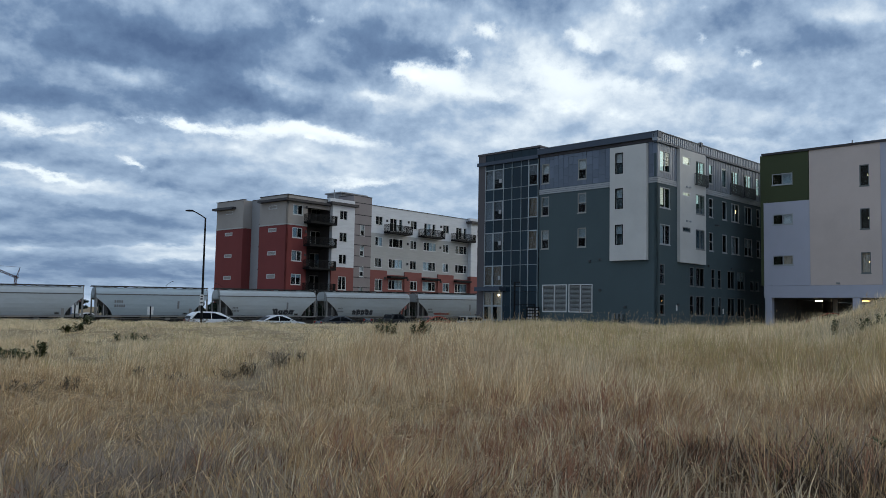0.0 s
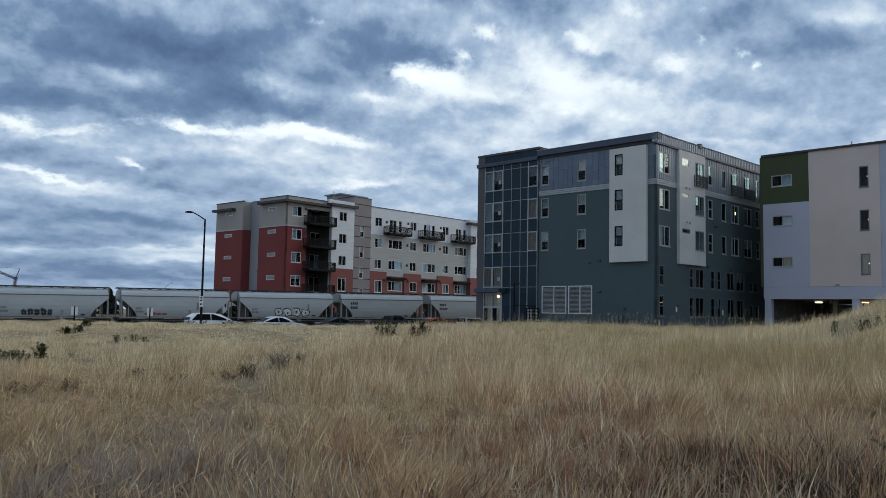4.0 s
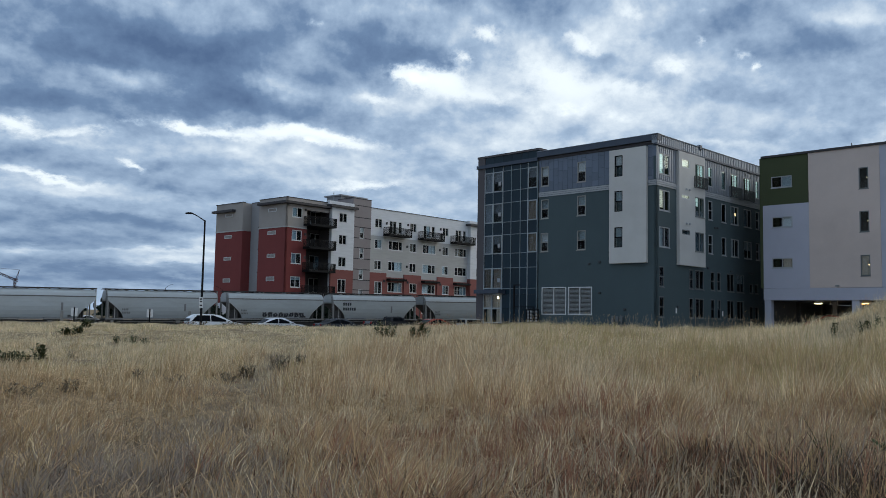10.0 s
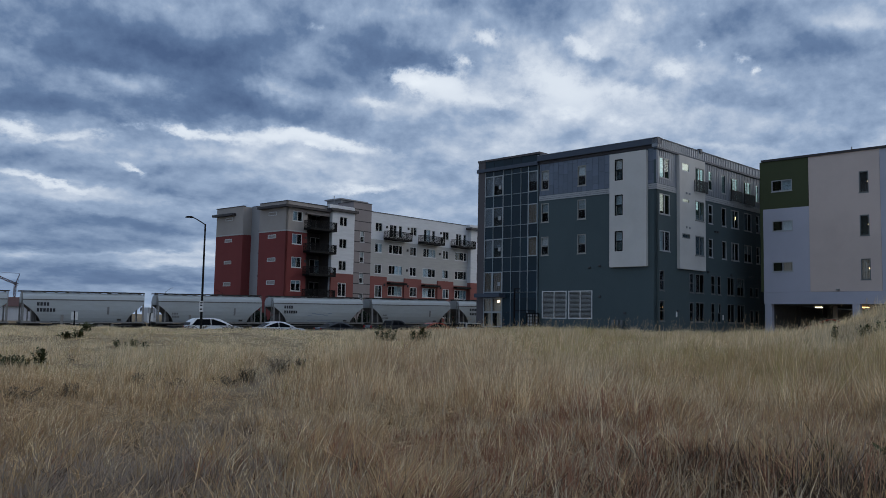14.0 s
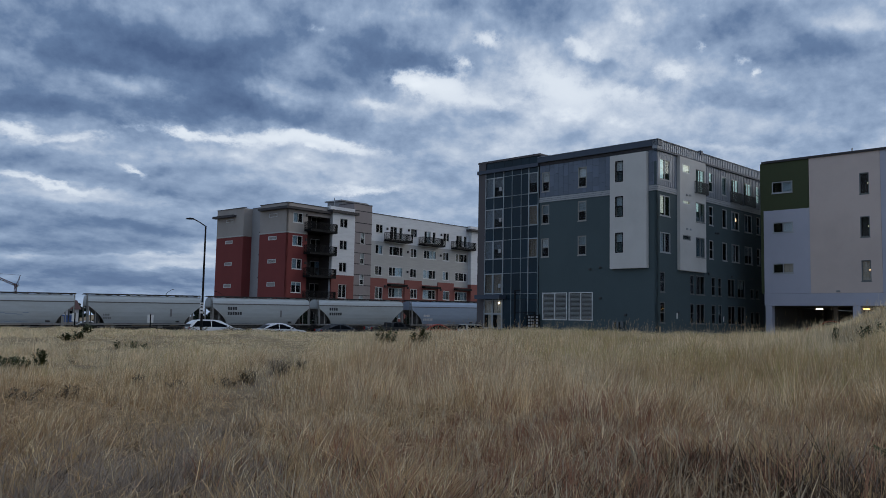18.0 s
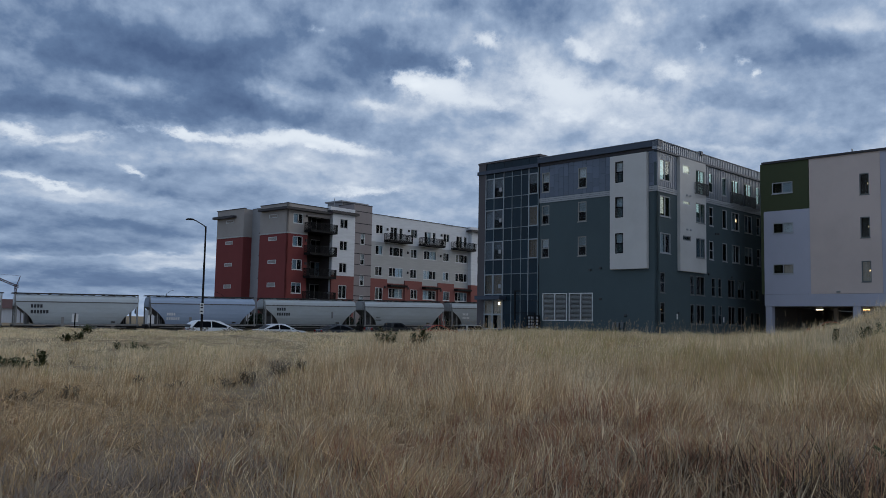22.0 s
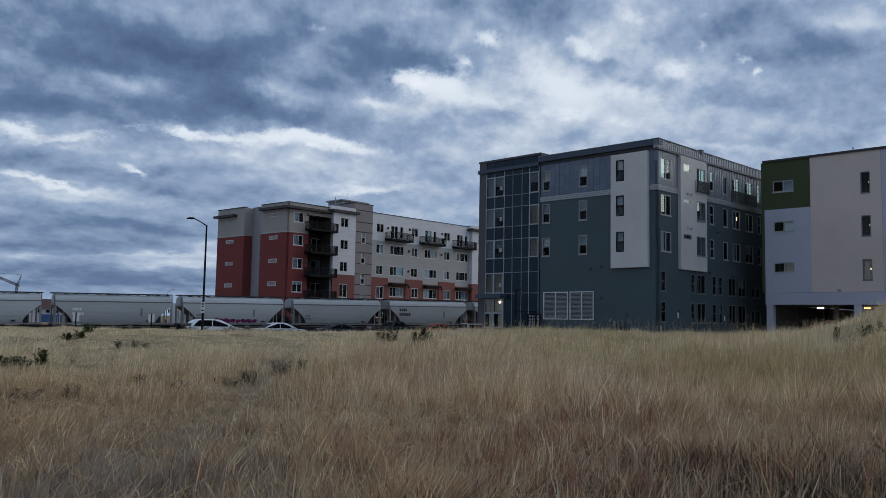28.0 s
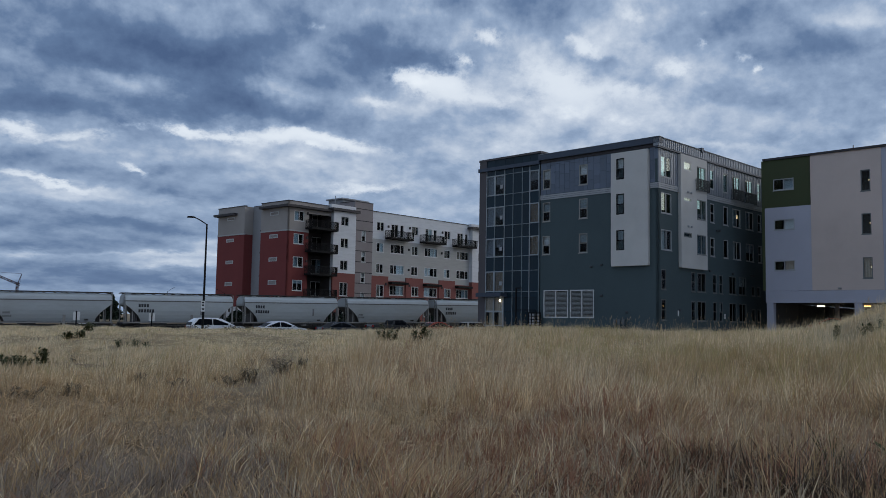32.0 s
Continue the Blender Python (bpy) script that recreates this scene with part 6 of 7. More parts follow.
def tree(x, y, h, spread, conifer, seed, label):
    g = random.Random(seed)
    ob = thing("tree", pose(x, y, ground_at(x, y)), label, "tree")
    bm = bmesh.new()
    tube(bm, (0, 0, -0.3), (0.1, 0, h * 0.8), 0.16, 0.04, 8)
    for i in range(9):
        a, f = g.uniform(0, 6.28), g.uniform(0.25, 0.8)
        r = spread * (1 - f * 0.7 if conifer else 0.7)
        tube(bm, (0, 0, h * f * 0.8), (math.cos(a) * r, math.sin(a) * r, h * f * 0.8 + (0.1 if conifer else 0.5)), 0.05, 0.015, 5)
    part("trunk", bm, M["bark"], ob)
    n = 5200
    r = np.random.RandomState(seed)
    zz = r.uniform(0.08, 1.0, n)
    rad = (spread * (1.02 - zz) ** 0.8 if conifer else spread * np.sqrt(np.clip(1 - (2 * zz - 1.0) ** 2, 0.02, 1))) * np.sqrt(r.uniform(0.25, 1, n)) * (1 + 0.25 * np.sin(zz * 21 + r.uniform(0, 1, n)))
    an = r.uniform(0, 6.283, n)
    c = np.stack([np.cos(an) * rad, np.sin(an) * rad, zz * h], -1)
    d1, d2 = r.normal(size=(n, 3)), r.normal(size=(n, 3))
    d1 = d1 / np.linalg.norm(d1, axis=1)[:, None] * r.uniform(0.10, 0.24, (n, 1))
    d2 = d2 / np.linalg.norm(d2, axis=1)[:, None] * r.uniform(0.06, 0.14, (n, 1))
    v = np.stack([c - d1, c + d2, c + d1, c - d2], 1).reshape(-1, 3)
    put("crown", quick_mesh("crown", v, np.arange(4 * n).reshape(-1, 4)), M["leaf_dark"], ob)


for u, q, h, sp, con, sd in ((-0.397, 112, 3.45, 1.6, True, 3), (-0.478, 124, 2.9, 2.6, False, 4), (-0.515, 126, 2.6, 2.4, False, 5), (-0.290, 109, 2.9, 1.0, True, 6), (-0.445, 126, 2.7, 2.2, False, 7)):
    x, y = beyond(u, q)
    tree(x, y, h, sp, con, sd, "dark evergreen tree beyond the railway" if con else "dark bushy tree beyond the railway")
for u, top, turn in ((-0.330, 4.75, 160), (-0.262, 4.75, 20)):
    x, y = beyond(u, 112)
    street_lamp(x, y, ground_at(x, y), top - ground_at(x, y), 0.9, turn, r=0.05, label="small dark street lamp beyond the railway")

# added shrubs: they darken the shaded ground floor seen through the train's gaps
for i in range(13):
    u = -0.272 + i * 0.026
    x, y = beyond(u, 106.5 + (i % 3) * 0.8)
    g = random.Random(70 + i)
    ob = thing("shrub", pose(x, y, ground_at(x, y)), "dark dense shrub added to darken the gaps under the train", "shrub", "railway shrubs")
    r = np.random.RandomState(300 + i)
    n, hh, ww = 1500, g.uniform(2.0, 2.7), g.uniform(1.3, 1.8)
    zz = r.uniform(0.0, 1.0, n)
    rad, an = ww * np.sqrt(np.clip(1.05 - zz ** 2.2, 0.02, 1)) * np.sqrt(r.uniform(0.2, 1, n)), r.uniform(0, 6.283, n)
    c = np.stack([np.cos(an) * rad, np.sin(an) * rad * 0.6, zz * hh], -1)
    d1, d2 = r.normal(size=(n, 3)) * 0.11, r.normal(size=(n, 3)) * 0.07
    put("foliage", quick_mesh("foliage", np.stack([c - d1, c + d2, c + d1, c - d2], 1).reshape(-1, 3), np.arange(4 * n).reshape(-1, 4)), M["leaf_dark"], ob)
    bm = bmesh.new()
    for k in range(5):
        tube(bm, (0, 0, -0.1), (g.uniform(-1, 1) * ww * 0.6, g.uniform(-0.5, 0.5), hh * 0.7), 0.03, 0.01, 5)
    part("stem", bm, M["bark"], ob)

# tower crane on the horizon
crane = thing("tower_crane", pose(-153.0, 300.0, 0), "distant luffing tower crane with a red-brown jib", "crane")
M["crane"] = material("dark_red_crane_steel", (0.06, 0.03, 0.03), 0.7)


def lattice(bm, a, b, w, n, r):
    a, b = Vector(a), Vector(b)
    q = (b - a).to_track_quat("Z", "Y")
    c = [q @ Vector(v) for v in ((w, w, 0), (-w, w, 0), (-w, -w, 0), (w, -w, 0))]
    for k in c:
        tube(bm, a + k, b + k, r, r, 4)
    for i in range(n):
        p0, p1 = a + (b - a) * i / n, a + (b - a) * (i + 1) / n
        for j in range(4):
            tube(bm, p0 + c[j], p1 + c[(j + 1) % 4], r * 0.6, r * 0.6, 4)


bm = bmesh.new()
lattice(bm, (0, 0, 0), (0, 0, 12.6), 0.3, 10, 0.09)
part("mast", bm, M["crane"], crane)
bm = bmesh.new()
lattice(bm, (1.0, 0, 11.6), (-16, 0, 18.2), 0.28, 14, 0.09)
part("jib", bm, M["crane"], crane)
bm = bmesh.new()
tube(bm, (0.3, 0, 12.4), (1.4, 0, 15.6), 0.12, 0.1, 6)
tube(bm, (1.4, 0, 15.6), (-10, 0, 16.2), 0.04, 0.04, 4)
tube(bm, (1.4, 0, 15.6), (0.8, 0, 11.8), 0.05, 0.05, 4)
part("back_stay", bm, M["crane"], crane)

# ================= the dry field =================
M["straw"] = material("dry_straw_grass", (0.66, 0.455, 0.25), 0.8, vary=0.6, grain=3.2, stain=0.45, bump=0.0, second=(0.40, 0.275, 0.15), island=0.5, detail=3, thin=0.2)
M["pale"] = material("pale_straw_grass", (0.90, 0.745, 0.52), 0.8, vary=0.55, grain=3.2, stain=0.4, bump=0.0, second=(0.74, 0.61, 0.385), island=0.35, detail=3, thin=0.35)
M["rust"] = material("rusty_brown_grass", (0.50, 0.245, 0.145), 0.85, vary=0.6, grain=3.2, stain=0.4, bump=0.0, second=(0.28, 0.155, 0.10), island=0.4, detail=3, thin=0.25)
M["thatch"] = material("grey_dead_thatch", (0.44, 0.355, 0.285), 0.9, vary=0.34, grain=4.5, stain=0.2, bump=0.0, second=(0.23, 0.18, 0.145), island=0.35, detail=3, thin=0.2)
M["stalk"] = material("bleached_straw_stalk", (0.66, 0.53, 0.36), 0.8, vary=0.3, grain=5, stain=0.3, bump=0.0, second=(0.34, 0.22, 0.13), island=0.35, detail=3)
M["olive_straw"] = material("greenish_straw_grass", (0.57, 0.475, 0.20), 0.8, vary=0.6, grain=3.2, stain=0.4, bump=0.0, second=(0.36, 0.30, 0.12), island=0.4, detail=3, thin=0.2)
GRASS = np.random.RandomState(11)


def lumps(x, y, s, seed):
    """A smooth uneven field between 0 and 1."""
    r = np.random.RandomState(seed)
    v = np.zeros_like(x)
    for k in range(9):
        a, f, p = r.uniform(0, 6.283), s * r.uniform(0.5, 2.2), r.uniform(0, 6.283)
        v += np.sin((x * math.cos(a) + y * math.sin(a)) * f + p)
    return 1 / (1 + np.exp(-v * 0.9))


def trodden(x, y):
    """1 on the flattened grey trail that runs up the field, 0 in standing grass."""
    mid = np.interp(y, (3, 6.5, 10, 14, 19, 25, 34), (-1.4, -2.7, -3.4, -3.5, -3.9, -4.5, -5.6))
    wide = np.interp(y, (3, 8, 14, 20, 26, 29), (1.7, 1.4, 0.9, 0.45, 0.2, 0.1)) * (0.75 + 0.5 * lumps(x, y, 0.8, 5))
    trail = np.exp(-((x - mid) / wide) ** 2)
    bare = np.exp(-((x + 6.0) / 0.9) ** 2 - ((y - 13.6) / 0.7) ** 2) + 0.9 * np.exp(-((x + 5.6) / 1.3) ** 2 - ((y - 16.3) / 0.6) ** 2) + 0.8 * np.exp(-((x + 9.0) / 2.2) ** 2 - ((y - 20.5) / 1.2) ** 2)
    return np.clip(trail + bare, 0, 1)


def growing(x, y):
    q = x * ACROSS[0] + y * ACROSS[1]
    c, s = math.cos(radians(ROT_G)), math.sin(radians(ROT_G))
    gx_, gy_ = (x - 18.748) * c + (y - 73.345) * s, -(x - 18.748) * s + (y - 73.345) * c
    hx_, hy_ = (x - 31.09) * c + (y - 80.99) * s, -(x - 31.09) * s + (y - 80.99) * c
    return (q < 64.5) & ~((gx_ > -0.5) & (gy_ > -0.5)) & ~((hx_ > -1.0) & (hy_ < 1.0))


def wedge(n, y0, y1, slope=0.62):
    if y0 < 0:                                   # all round the standpoint
        x, y = GRASS.uniform(-14, 14, n), GRASS.uniform(y0, y1, n)
        ok = np.abs(x) > np.maximum(y, 0) * 0.62 - 0.4
        return x[ok], y[ok]
    y = np.sqrt(GRASS.uniform(y0 * y0, y1 * y1, n))
    x = GRASS.uniform(-1, 1, n) * y * slope
    keep = growing(x, y)
    return x[keep], y[keep]


def blades(x, y, h, w, lean, joints, way=None):
    """Blades of grass: two bent halves near by, one tapering piece far off."""
    n = len(x)
    z = ground(x, y) - 0.02
    a, b = GRASS.uniform(0, 6.283, n), GRASS.uniform(0, 6.283, n)
    if way is not None:
        a = way + GRASS.normal(0, 0.9, n)
    tip = np.stack([np.cos(a) * lean * h + 0.08 * h, np.sin(a) * lean * h, h * np.sqrt(np.clip(1 - lean * lean * 0.85, 0.05, 1))], -1)
    side = np.stack([np.cos(b), np.sin(b) * 0.6, np.zeros(n)], -1) * (w / 2)[:, None]
    root = np.stack([x, y, z], -1)
    if joints:
        mid = root + tip * np.array([0.36, 0.36, 0.62])
        v = np.stack([root - side, root + side, mid - side * 0.85, mid + side * 0.85, root + tip], 1)
        f = np.array([[0, 1, 3], [0, 3, 2], [2, 3, 4]])
        return v.reshape(-1, 3), (np.arange(n)[:, None, None] * 5 + f).reshape(-1, 3)
    v = np.stack([root - side, root + side, root + tip], 1)
    return v.reshape(-1, 3), np.arange(3 * n).reshape(-1, 3)


def sward(name, mat, label, sets):
    vs, fs, n = [], [], 0
    for v, f in sets:
        vs.append(v)
        fs.append(f + n)
        n += len(v)
    return tagged(put(name, quick_mesh(name, np.concatenate(vs), np.concatenate(fs)), mat, None), label, "grass", kind="stuff")


def tufts(count, per, y0, y1, spread, height, width, joints, mood, lying=0.0):
    """Tufts of one colour: mood picks where that colour grows."""
    cx, cy = wedge(count, y0, y1)
    keep = GRASS.uniform(0, 1, len(cx)) < mood(cx, cy)
    cx, cy = cx[keep], cy[keep]
    x, y = np.repeat(cx, per), np.repeat(cy, per)
    t = 0.75 * trodden(x, y)
    way = np.repeat(GRASS.uniform(0, 6.283, len(cx)), per)
    bend = np.repeat(np.abs(GRASS.normal(0.0, 0.32, len(cx))), per)
    size = np.repeat(GRASS.uniform(0.55, 1.4, len(cx)), per)
    x, y = x + GRASS.normal(0, spread, len(x)), y + GRASS.normal(0, spread, len(x))
    ok = growing(x, y)
    x, y, t, size, way, bend = x[ok], y[ok], t[ok], size[ok], way[ok], bend[ok]
    h = height * size * (0.52 + 0.70 * lumps(x, y, 0.7, 3)) * (0.62 + 0.72 * lumps(x, y, 2.4, 9)) * GRASS.uniform(0.55, 1.2, len(x)) * (1 - 0.72 * t) * (1 - 0.45 * smooth(1, -9, x) * smooth(11, 24, y)) * (1 - 0.2 * dim_near(x, y)) * (1 + 0.42 * hump(x, y))
    lean = np.clip(np.abs(GRASS.normal(0.16, 0.22, len(x))) + bend * (1.5 - 0.8 * smooth(6, 14, y)) + 0.6 * t * GRASS.uniform(0, 1, len(x)) + lying, 0, 0.97)
    return blades(x, y, h, width * GRASS.uniform(0.6, 1.4, len(x)), lean, joints, way)


# the rise east of the trail carries the tallest grass
hump = lambda x, y: smooth(-3.6, -1.4, x) * smooth(9, 14, y)
# dim_near marks the foreground shade, imitated by fewer pale blades and more dark ones
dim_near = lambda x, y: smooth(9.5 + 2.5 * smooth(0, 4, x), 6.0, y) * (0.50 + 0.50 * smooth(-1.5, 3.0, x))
reddish = lambda x, y: 0.9 * np.exp(-((x - 0.6) / 2.2) ** 2 - ((y - 10.6) / 2.4) ** 2) + 0.9 * np.exp(-((x - 0.4) / 1.5) ** 2 - ((y - 9.2) / 1.8) ** 2) + 0.6 * np.exp(-((x - 1.0) / 3.0) ** 2 - ((y - 20) / 4.0) ** 2)
bleached = lambda x, y: smooth(0, -8, x) * smooth(15, 24, y)
near_rust = lambda x, y: (0.10 + 0.16 * smooth(14, 7, y) + (0.55 - 0.4 * smooth(10, 24, y)) * lumps(x, y, 0.45, 21) + 0.95 * reddish(x, y) * (0.35 + 0.65 * lumps(x, y, 0.9, 22))) * (1 - trodden(x, y)) * (1 - 0.8 * bleached(x, y)) * (1 - 0.55 * smooth(3.5, 8, x)) * (1 - 0.6 * dim_near(x, y) * smooth(1, 3, x))
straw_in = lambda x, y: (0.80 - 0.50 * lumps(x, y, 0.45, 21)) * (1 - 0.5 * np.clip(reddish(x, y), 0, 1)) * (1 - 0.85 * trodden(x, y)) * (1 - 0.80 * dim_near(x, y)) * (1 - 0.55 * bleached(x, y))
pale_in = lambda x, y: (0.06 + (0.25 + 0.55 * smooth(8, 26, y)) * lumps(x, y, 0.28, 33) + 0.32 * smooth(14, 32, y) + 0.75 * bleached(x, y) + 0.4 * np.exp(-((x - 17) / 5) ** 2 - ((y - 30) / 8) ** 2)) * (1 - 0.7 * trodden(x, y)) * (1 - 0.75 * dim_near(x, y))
mound_in = lambda x, y: np.exp(-((x - 17) / 5) ** 2 - ((y - 29) / 7) ** 2)
thatch_in = lambda x, y: 0.10 + 0.9 * trodden(x, y)
sward("tall_grass", M["straw"], "tall dry straw-coloured grass standing in the field",
      [tufts(7000, 12, -9, 12, 0.08, 0.42, 0.010, False, lambda x, y: 0.8 + 0 * x), tufts(11000, 16, 3.4, 12, 0.06, 0.48, 0.0100, True, straw_in), tufts(20000, 10, 12, 27, 0.08, 0.42, 0.012, False, straw_in), tufts(42000, 6, 27, 72, 0.16, 0.29, 0.019, False, straw_in)])
sward("pale_grass", M["pale"], "pale bleached grass heads among the straw",
      [tufts(8000, 12, 3.4, 12, 0.06, 0.50, 0.0100, True, pale_in), tufts(16000, 8, 12, 27, 0.09, 0.46, 0.012, False, pale_in), tufts(46000, 5, 27, 72, 0.16, 0.30, 0.018, False, pale_in), tufts(26000, 8, 20, 42, 0.12, 0.34, 0.014, False, mound_in),
       tufts(60000, 5, 22, 68, 0.2, 0.26, 0.022, False, bleached, 0.55)])
sward("rusty_grass", M["rust"], "rusty brown dry grass low in the field",
      [tufts(11000, 12, 3.4, 12, 0.07, 0.40, 0.0095, True, near_rust), tufts(8000, 12, 6.5, 13, 0.09, 0.40, 0.010, True, lambda x, y: 0.55 * reddish(x, y) * (0.25 + 0.75 * lumps(x, y, 0.9, 22))), tufts(14000, 8, 12, 27, 0.09, 0.32, 0.010, False, near_rust), tufts(20000, 5, 27, 60, 0.16, 0.24, 0.016, False, near_rust)])
sward("grey_thatch", M["thatch"], "flattened grey thatch on the trodden trail",
      [tufts(7000, 9, -9, 12, 0.10, 0.38, 0.010, False, thatch_in), tufts(16000, 10, 3.4, 12, 0.09, 0.40, 0.0080, True, thatch_in), tufts(16000, 8, 12, 27, 0.1, 0.34, 0.010, False, thatch_in), tufts(6000, 6, 27, 50, 0.15, 0.25, 0.015, False, thatch_in)])
greenish = lambda x, y: (0.15 + 0.85 * lumps(x, y, 0.35, 51)) * (0.85 * smooth(1.0, 6.0, x) * smooth(12, 17, y) + 0.08 * smooth(2, 4, x) + 0.4 * bleached(x, y))
sward("greenish_grass", M["olive_straw"], "greenish straw-coloured grass among the dry grass",
      [tufts(5000, 10, 3.4, 12, 0.07, 0.44, 0.0095, True, greenish), tufts(15000, 9, 12, 27, 0.09, 0.44, 0.012, False, greenish), tufts(30000, 6, 27, 68, 0.16, 0.30, 0.018, False, greenish)])
# low blades whose dark brown stands for shade between the near stalks
M["gap_shade"] = material("gap_shade_grass", (0.15, 0.10, 0.062), 0.9, vary=0.4, grain=4, stain=0.5, bump=0.0, second=(0.08, 0.055, 0.038), island=0.4, detail=3)
sward("decayed_grass", M["gap_shade"], "low grass coloured dark brown for the shade between the stalks", [tufts(17000, 12, 3.4, 12, 0.09, 0.34, 0.012, True, lambda x, y: dim_near(x, y) * (0.3 + 0.7 * smooth(-1.5, 2.0, x)), 0.1)])
x, y = wedge(15000, 4.2, 13)
ok = GRASS.uniform(0, 1, len(x)) < (0.12 + 0.85 * smooth(-2.5, 2.5, x)) * smooth(13, 8.5, y) + 0.06
x, y = x[ok], y[ok]
sward("dry_stalks", M["stalk"], "stiff broken straw stalks standing in the near grass",
      [blades(x, y, GRASS.uniform(0.20, 0.52, len(x)), GRASS.uniform(0.008, 0.016, len(x)), np.clip(np.abs(GRASS.normal(0.25, 0.35, len(x))), 0, 0.95), True)])
# fallen stalks lie across the near grass
x, y = wedge(30000, 3.4, 16)
n = len(x)
a, ln = GRASS.uniform(0, 6.283, n), GRASS.uniform(0.18, 0.6, n)
ok = GRASS.uniform(0, 1, len(x)) * (0.4 + 0.6 * smooth(-3, 2, x)) > 0.35 * dim_near(x, y) + 0.1
x, y = x[ok], y[ok]
n = len(x)
a, ln = a[ok], ln[ok]
z = ground(x, y) + GRASS.uniform(0.02, 0.22, n) * (1 - 0.6 * trodden(x, y))
d = np.stack([np.cos(a) * ln, np.sin(a) * ln, GRASS.normal(0, 0.10, n)], -1)
s = np.stack([-np.sin(a), np.cos(a), GRASS.uniform(-0.4, 0.4, n)], -1) * 0.0046
c = np.stack([x, y, z], -1)
tagged(put("fallen_straw", quick_mesh("fallen_straw", np.stack([c - s, c + s, c + d + s * 0.6, c + d - s * 0.6], 1).reshape(-1, 3), np.arange(4 * n).reshape(-1, 4)), M["straw"], None),
       "pale fallen straw stalks lying across the grass", "grass", kind="stuff")
M["seed"] = material("dry_seed_head", (0.62, 0.46, 0.28), 0.85, vary=0.3, grain=5, island=0.3, bump=0.0)
# thin seed stems stand above the rest
sets = []
for count, y0, y1, hh, ww in ((380, 4, 14, 0.66, 0.0032), (900, 14, 35, 0.66, 0.006), (900, 34, 70, 0.95, 0.006)):
    x, y = wedge(count, y0, y1, 0.56)
    rise = (y < 34) | (x > -1.5)
    x, y = x[rise], y[rise]
    h = hh * GRASS.uniform(0.7, 1.25, len(x)) * (1 - 0.6 * trodden(x, y)) * (0.6 + 0.55 * smooth(-6, 6, x))
    v, f = blades(x, y, h, np.full(len(x), ww), np.abs(GRASS.normal(0.1, 0.08, len(x))), True)
    sets.append((v, f))
    tip = v.reshape(-1, 5, 3)[:, 4]
    mid = v.reshape(-1, 5, 3)[:, 2:4].mean(1)
    up = (tip - mid) / np.linalg.norm(tip - mid, axis=1)[:, None]
    for k in range(7):
        r = GRASS.normal(0, 1, (len(tip), 3)) * (0.010 + ww)
        base = tip - up * (0.02 + 0.022 * k)
        end = base + r * 1.6 + up * 0.045
        sd = np.stack([np.full(len(tip), ww * 0.8), GRASS.normal(0, ww * 0.4, len(tip)), np.zeros(len(tip))], -1)
        sets.append((np.stack([base - sd, base + sd, end], 1).reshape(-1, 3), np.arange(3 * len(tip)).reshape(-1, 3)))
sward("seed_stems", M["seed"], "thin grass stems with feathery seed heads", sets)
# the field goes on beside and behind the standpoint
sward("short_grass", M["straw"], "short dry straw-coloured grass beside the tall grass",
      [tufts(26000, 11, -9, 12, 0.10, 0.40, 0.010, False, lambda x, y: 0.5 + 0.5 * lumps(x, y, 0.6, 61))])

M["weed"] = material("grey_green_weed_leaf", (0.12, 0.13, 0.055), 0.8, vary=0.25, grain=6, island=0.3, second=(0.17, 0.16, 0.09))
M["weed_dark"] = material("dark_green_weed_leaf", (0.062, 0.074, 0.024), 0.8, vary=0.25, grain=6, island=0.3)
M["weed_grey"] = material("grey_brown_dry_weed", (0.17, 0.135, 0.09), 0.85, vary=0.25, grain=6, island=0.3)


def weed(x, y, h, spread, stems, mat, seed, label, leaf=0.07, narrow=0.3):
    """A weed: branching stems with many small pointed leaves."""
    r = np.random.RandomState(seed)
    ob = thing("weed", pose(x, y, ground_at(x, y)), label, "weed", "green weeds")
    lv = []
    for i in range(stems):
        a = r.uniform(0, 6.283)
        base = Vector((r.normal(0, spread * 0.35), r.normal(0, spread * 0.25), -0.02))
        top = base + Vector((math.cos(a) * spread * r.uniform(0.1, 0.6), math.sin(a) * spread * r.uniform(0.1, 0.5), h * r.uniform(0.55, 1.0)))
        bm = bmesh.new()
        tube(bm, base, top, 0.006, 0.003, 4)
        part("stem", bm, M[mat], ob)
        n = int(9 + 16 * h / (h + 0.4))
        for k in range(n):
            f = 0.15 + 0.85 * (k + r.uniform(0, 1)) / n
            c = base.lerp(top, f)
            b = r.uniform(0, 6.283)
            d = Vector((math.cos(b), math.sin(b), r.uniform(0.1, 0.8))).normalized() * leaf * r.uniform(0.6, 1.4)
            s = Vector((-math.sin(b), math.cos(b), r.uniform(-0.4, 0.4))) * leaf * narrow * 0.5
            lv += [c, c + d * 0.5 + s, c + d, c + d * 0.5 - s]
    put("foliage", quick_mesh("foliage", np.array([tuple(v) for v in lv]), np.arange(len(lv)).reshape(-1, 4)), M[mat], ob)


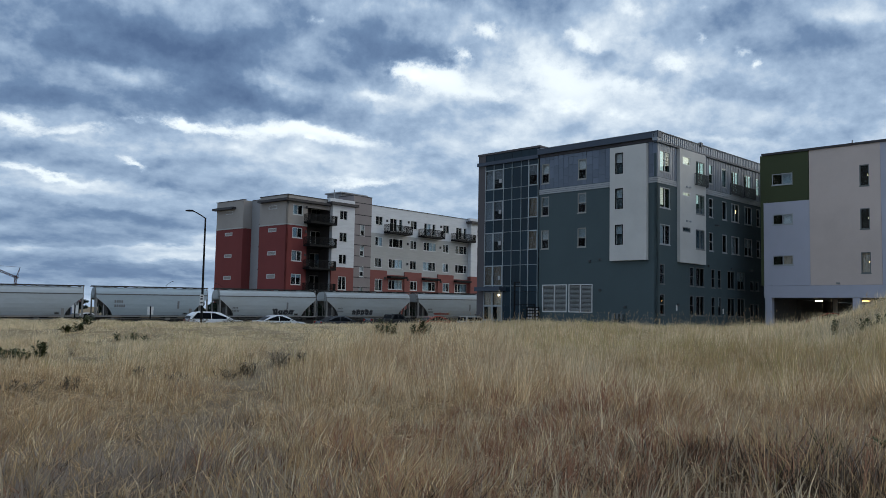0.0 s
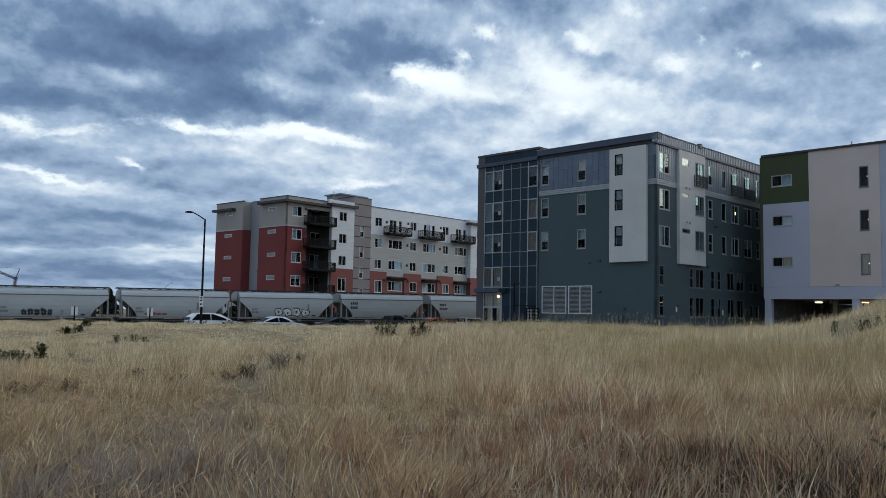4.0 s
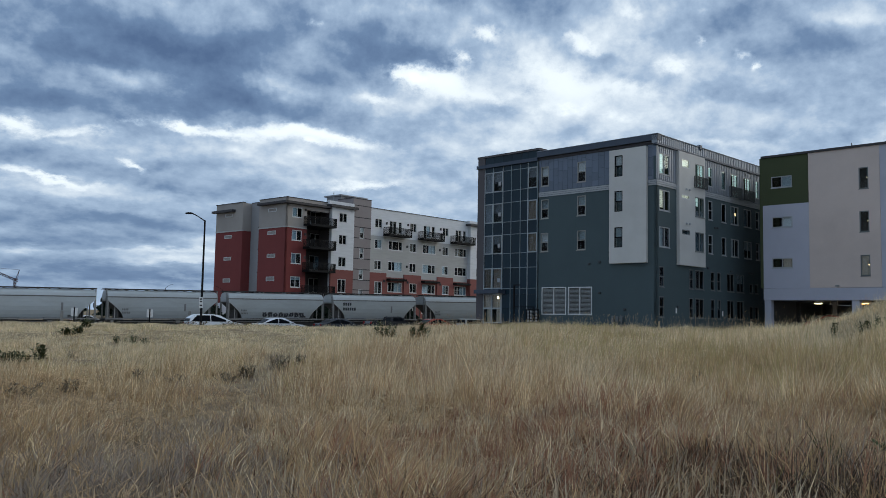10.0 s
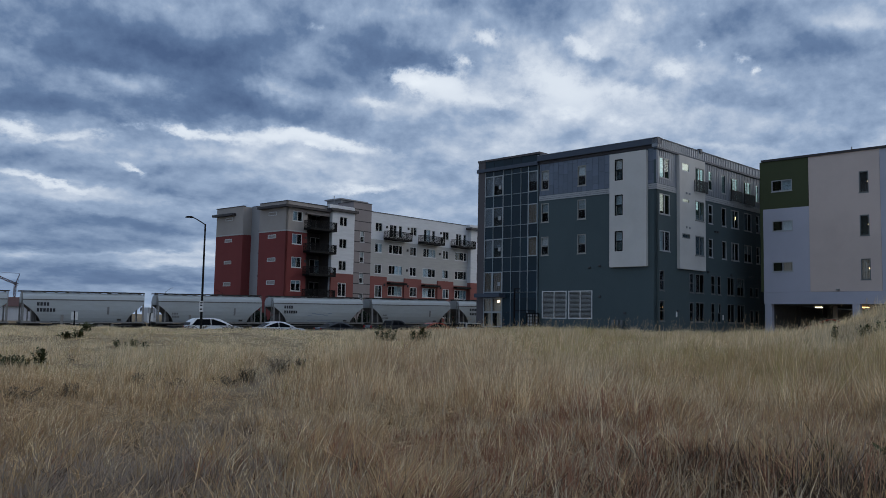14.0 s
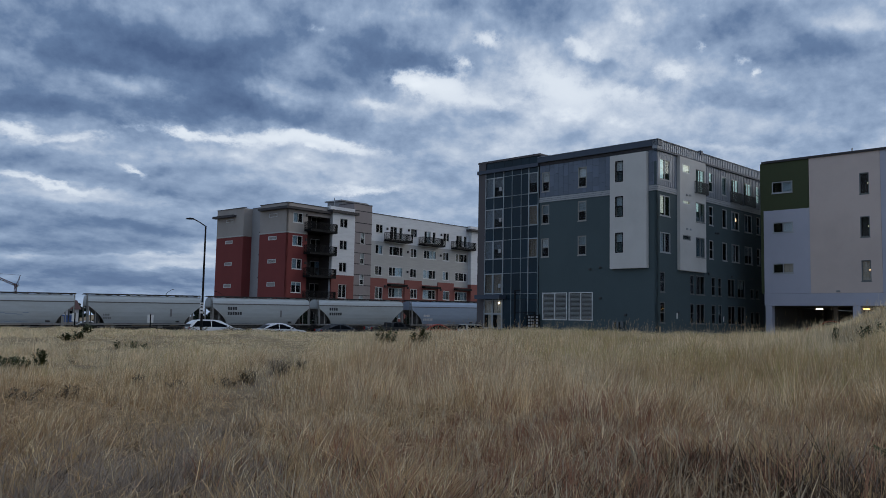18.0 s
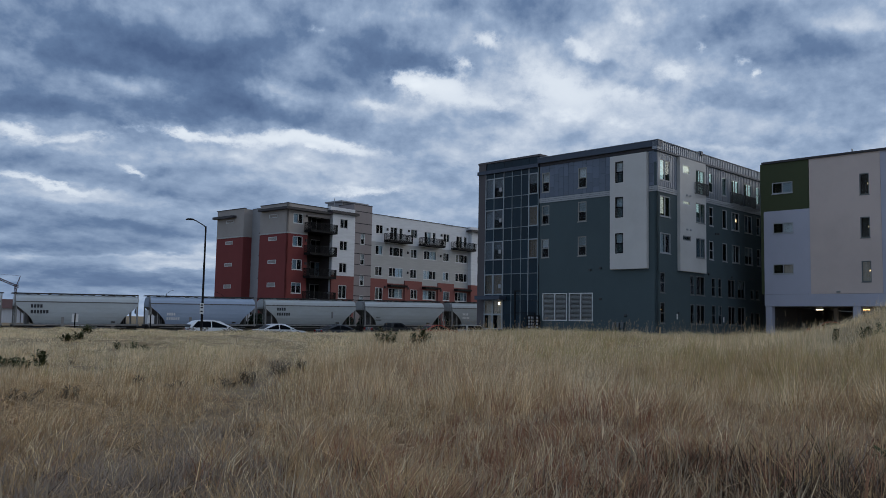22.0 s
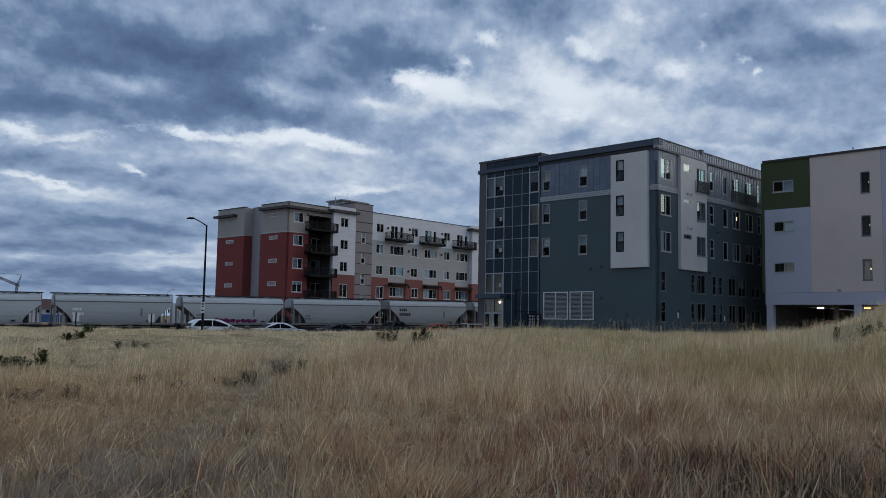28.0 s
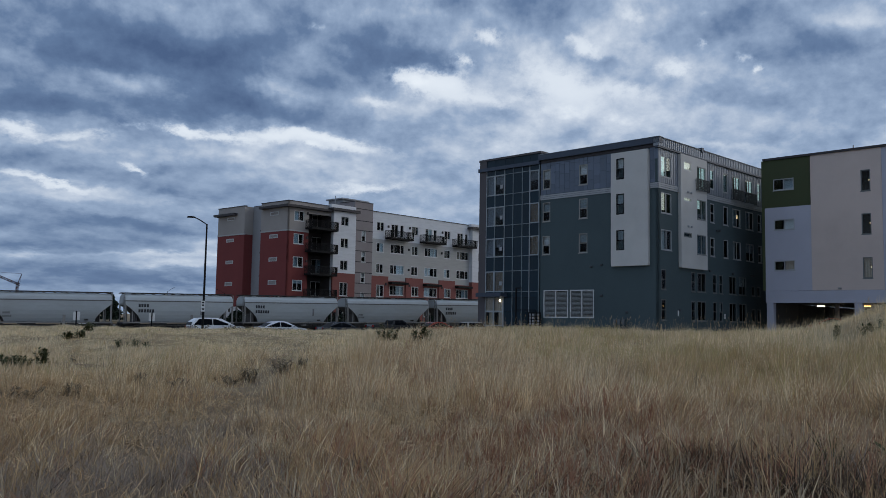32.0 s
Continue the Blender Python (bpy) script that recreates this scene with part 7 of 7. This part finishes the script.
def blade_weed(x, y, h, count, seed):
    """A tuft of long, broad, folded leaves."""
    r = np.random.RandomState(seed)
    ob = thing("weed", pose(x, y, ground_at(x, y)), "upright dull green weed with long pointed leaves", "weed", "green weeds")
    for i in range(count):
        a, lean, ln, w = r.uniform(0, 6.283), r.uniform(0.15, 0.55), h * r.uniform(0.6, 1.05), r.uniform(0.006, 0.012)
        bm = bmesh.new()
        rows = []
        for k in range(6):
            f = k / 5
            c = Vector((math.cos(a) * lean * ln * f ** 1.6, math.sin(a) * lean * ln * f ** 1.6, ln * f * (1 - 0.25 * lean * f)))
            s = Vector((-math.sin(a), math.cos(a), 0)) * w * math.sin(math.pi * (0.18 + 0.80 * f))
            rows.append([bm.verts.new(c - s + Vector((0, 0, 0.006))), bm.verts.new(c), bm.verts.new(c + s + Vector((0, 0, 0.006)))])
        for p, q in zip(rows, rows[1:]):
            bm.faces.new((p[0], p[1], q[1], q[0]))
            bm.faces.new((p[1], p[2], q[2], q[1]))
        part("leaf", bm, M["weed_blade"], ob)


M["weed_blade"] = material("dull_green_leaf", (0.060, 0.062, 0.018), 0.8, vary=0.25, grain=9, second=(0.105, 0.088, 0.036), rand=0.2)
blade_weed(3.34, 7.25, 0.66, 10, 41)
blade_weed(3.44, 7.20, 0.55, 8, 42)
blade_weed(2.72, 7.9, 0.34, 5, 43)
GW = "low grey-green weed growing among dry grass"
DG = "dark green leafy weed growing among dry grass"
# east, north, height, spread, stems, leaf length
WEST_WEEDS = ((-14.5, 32.6, 0.32, 0.34, 14, 0.17), (-14.15, 32.8, 0.36, 0.22, 9, 0.17), (-15.5, 36.6, 0.50, 0.34, 12, 0.17), (-11.05, 28.7, 0.30, 0.14, 5, 0.13), (-10.55, 28.9, 0.28, 0.16, 5, 0.13),
              (-10.15, 29.0, 0.24, 0.2, 5, 0.12), (-9.3, 19.6, 0.46, 0.20, 14, 0.12), (-9.8, 19.1, 0.32, 0.42, 28, 0.12), (-10.4, 19.2, 0.34, 0.42, 28, 0.12), (-11.0, 19.3, 0.34, 0.5, 26, 0.12),
              (-9.45, 19.0, 0.24, 0.3, 12, 0.10), (-2.65, 37.0, 0.86, 0.42, 11, 0.22), (-2.2, 37.4, 0.60, 0.3, 6, 0.20), (-0.75, 34.6, 0.78, 0.36, 11, 0.20), (-1.1, 34.4, 0.56, 0.25, 6, 0.18))
EAST_WEEDS = ((14.0, 30.0, 0.72, 0.16, 6, 0.15), (14.75, 29.2, 0.55, 0.42, 14, 0.16), (15.3, 29.0, 0.42, 0.4, 9, 0.14), (4.5, 8.6, 0.34, 0.18, 8, 0.17), (4.66, 8.5, 0.26, 0.16, 6, 0.15))
PALE_WEEDS = ((-10.5, 28.8, 0.30, 0.3, 5, 0.10), (-7.4, 17.2, 0.2, 0.4, 8, 0.08))
# dry weeds; the dark clumps along the ditch also imitate its shade
DRY_AND_SHADE_WEEDS = ((-6.9, 13.8, 0.24, 0.5, 22, 0.08), (-6.3, 14.4, 0.28, 0.2, 12, 0.07), (-6.05, 16.8, 0.28, 0.22, 12, 0.08), (-5.2, 16.4, 0.22, 0.4, 16, 0.08), (-4.1, 17.9, 0.34, 0.26, 16, 0.09), (-3.6, 18.9, 0.38, 0.3, 18, 0.09),
             (-4.4, 17.2, 0.24, 0.3, 12, 0.08), (-3.3, 19.8, 0.36, 0.3, 12, 0.09), (4.2, 14.4, 0.42, 0.2, 6, 0.08), (5.5, 18.0, 0.42, 0.3, 7, 0.08),
             (-9.6, 22.0, 0.25, 0.3, 5, 0.08), (2.5, 24.0, 0.3, 0.25, 5, 0.07), (-16.6, 56.5, 0.28, 1.4, 22, 0.12), (-14.2, 57.5, 0.28, 1.5, 24, 0.12),
             (-11.5, 58.5, 0.28, 1.5, 22, 0.12), (-8.8, 60.0, 0.25, 1.5, 16, 0.12), (-6.0, 61.0, 0.25, 1.4, 12, 0.12))
for i, (x, y, h, sp, st, leaf) in enumerate(WEST_WEEDS + EAST_WEEDS):
    weed(x, y, h, sp, st, "weed_dark", 100 + i, DG, leaf * 0.85, 0.45)
for i, (x, y, h, sp, st, leaf) in enumerate(PALE_WEEDS):
    weed(x, y, h, sp, st, "weed", 140 + i, GW, leaf, 0.26)
for i, (x, y, h, sp, st, leaf) in enumerate(DRY_AND_SHADE_WEEDS):
    weed(x, y, h, sp, st, "weed_grey", 160 + i, "dry grey-brown weed among the grass", leaf, 0.26)
for x, y, h in ((14.2, 55.0, 0.85), (20.2, 55.0, 0.8)):
    st = thing("survey_stake", pose(x, y, ground_at(x, y), 0, 3, 20), "raw timber survey stake standing in the grass", "stake", "survey stakes")
    bm = bmesh.new()
    box(bm, -0.045, 0.045, -0.02, 0.02, -0.2, h)
    part("stake", bm, M["wood"], st)


# ================= what moves =================
def motions():
    """The freight train rolls along its track at about nine metres a second, slowing a little."""
    for k, car in TRAIN:
        walk(car, [(t, train_pose(k, t)) for t in (0.0, 2.0, 4.0, 6.0, 8.0, 10.0, 12.0, 14.0, 16.0, 18.0, 20.0, 22.0, 24.0, 26.0, 28.0, 30.0, 32.0)])


motions()
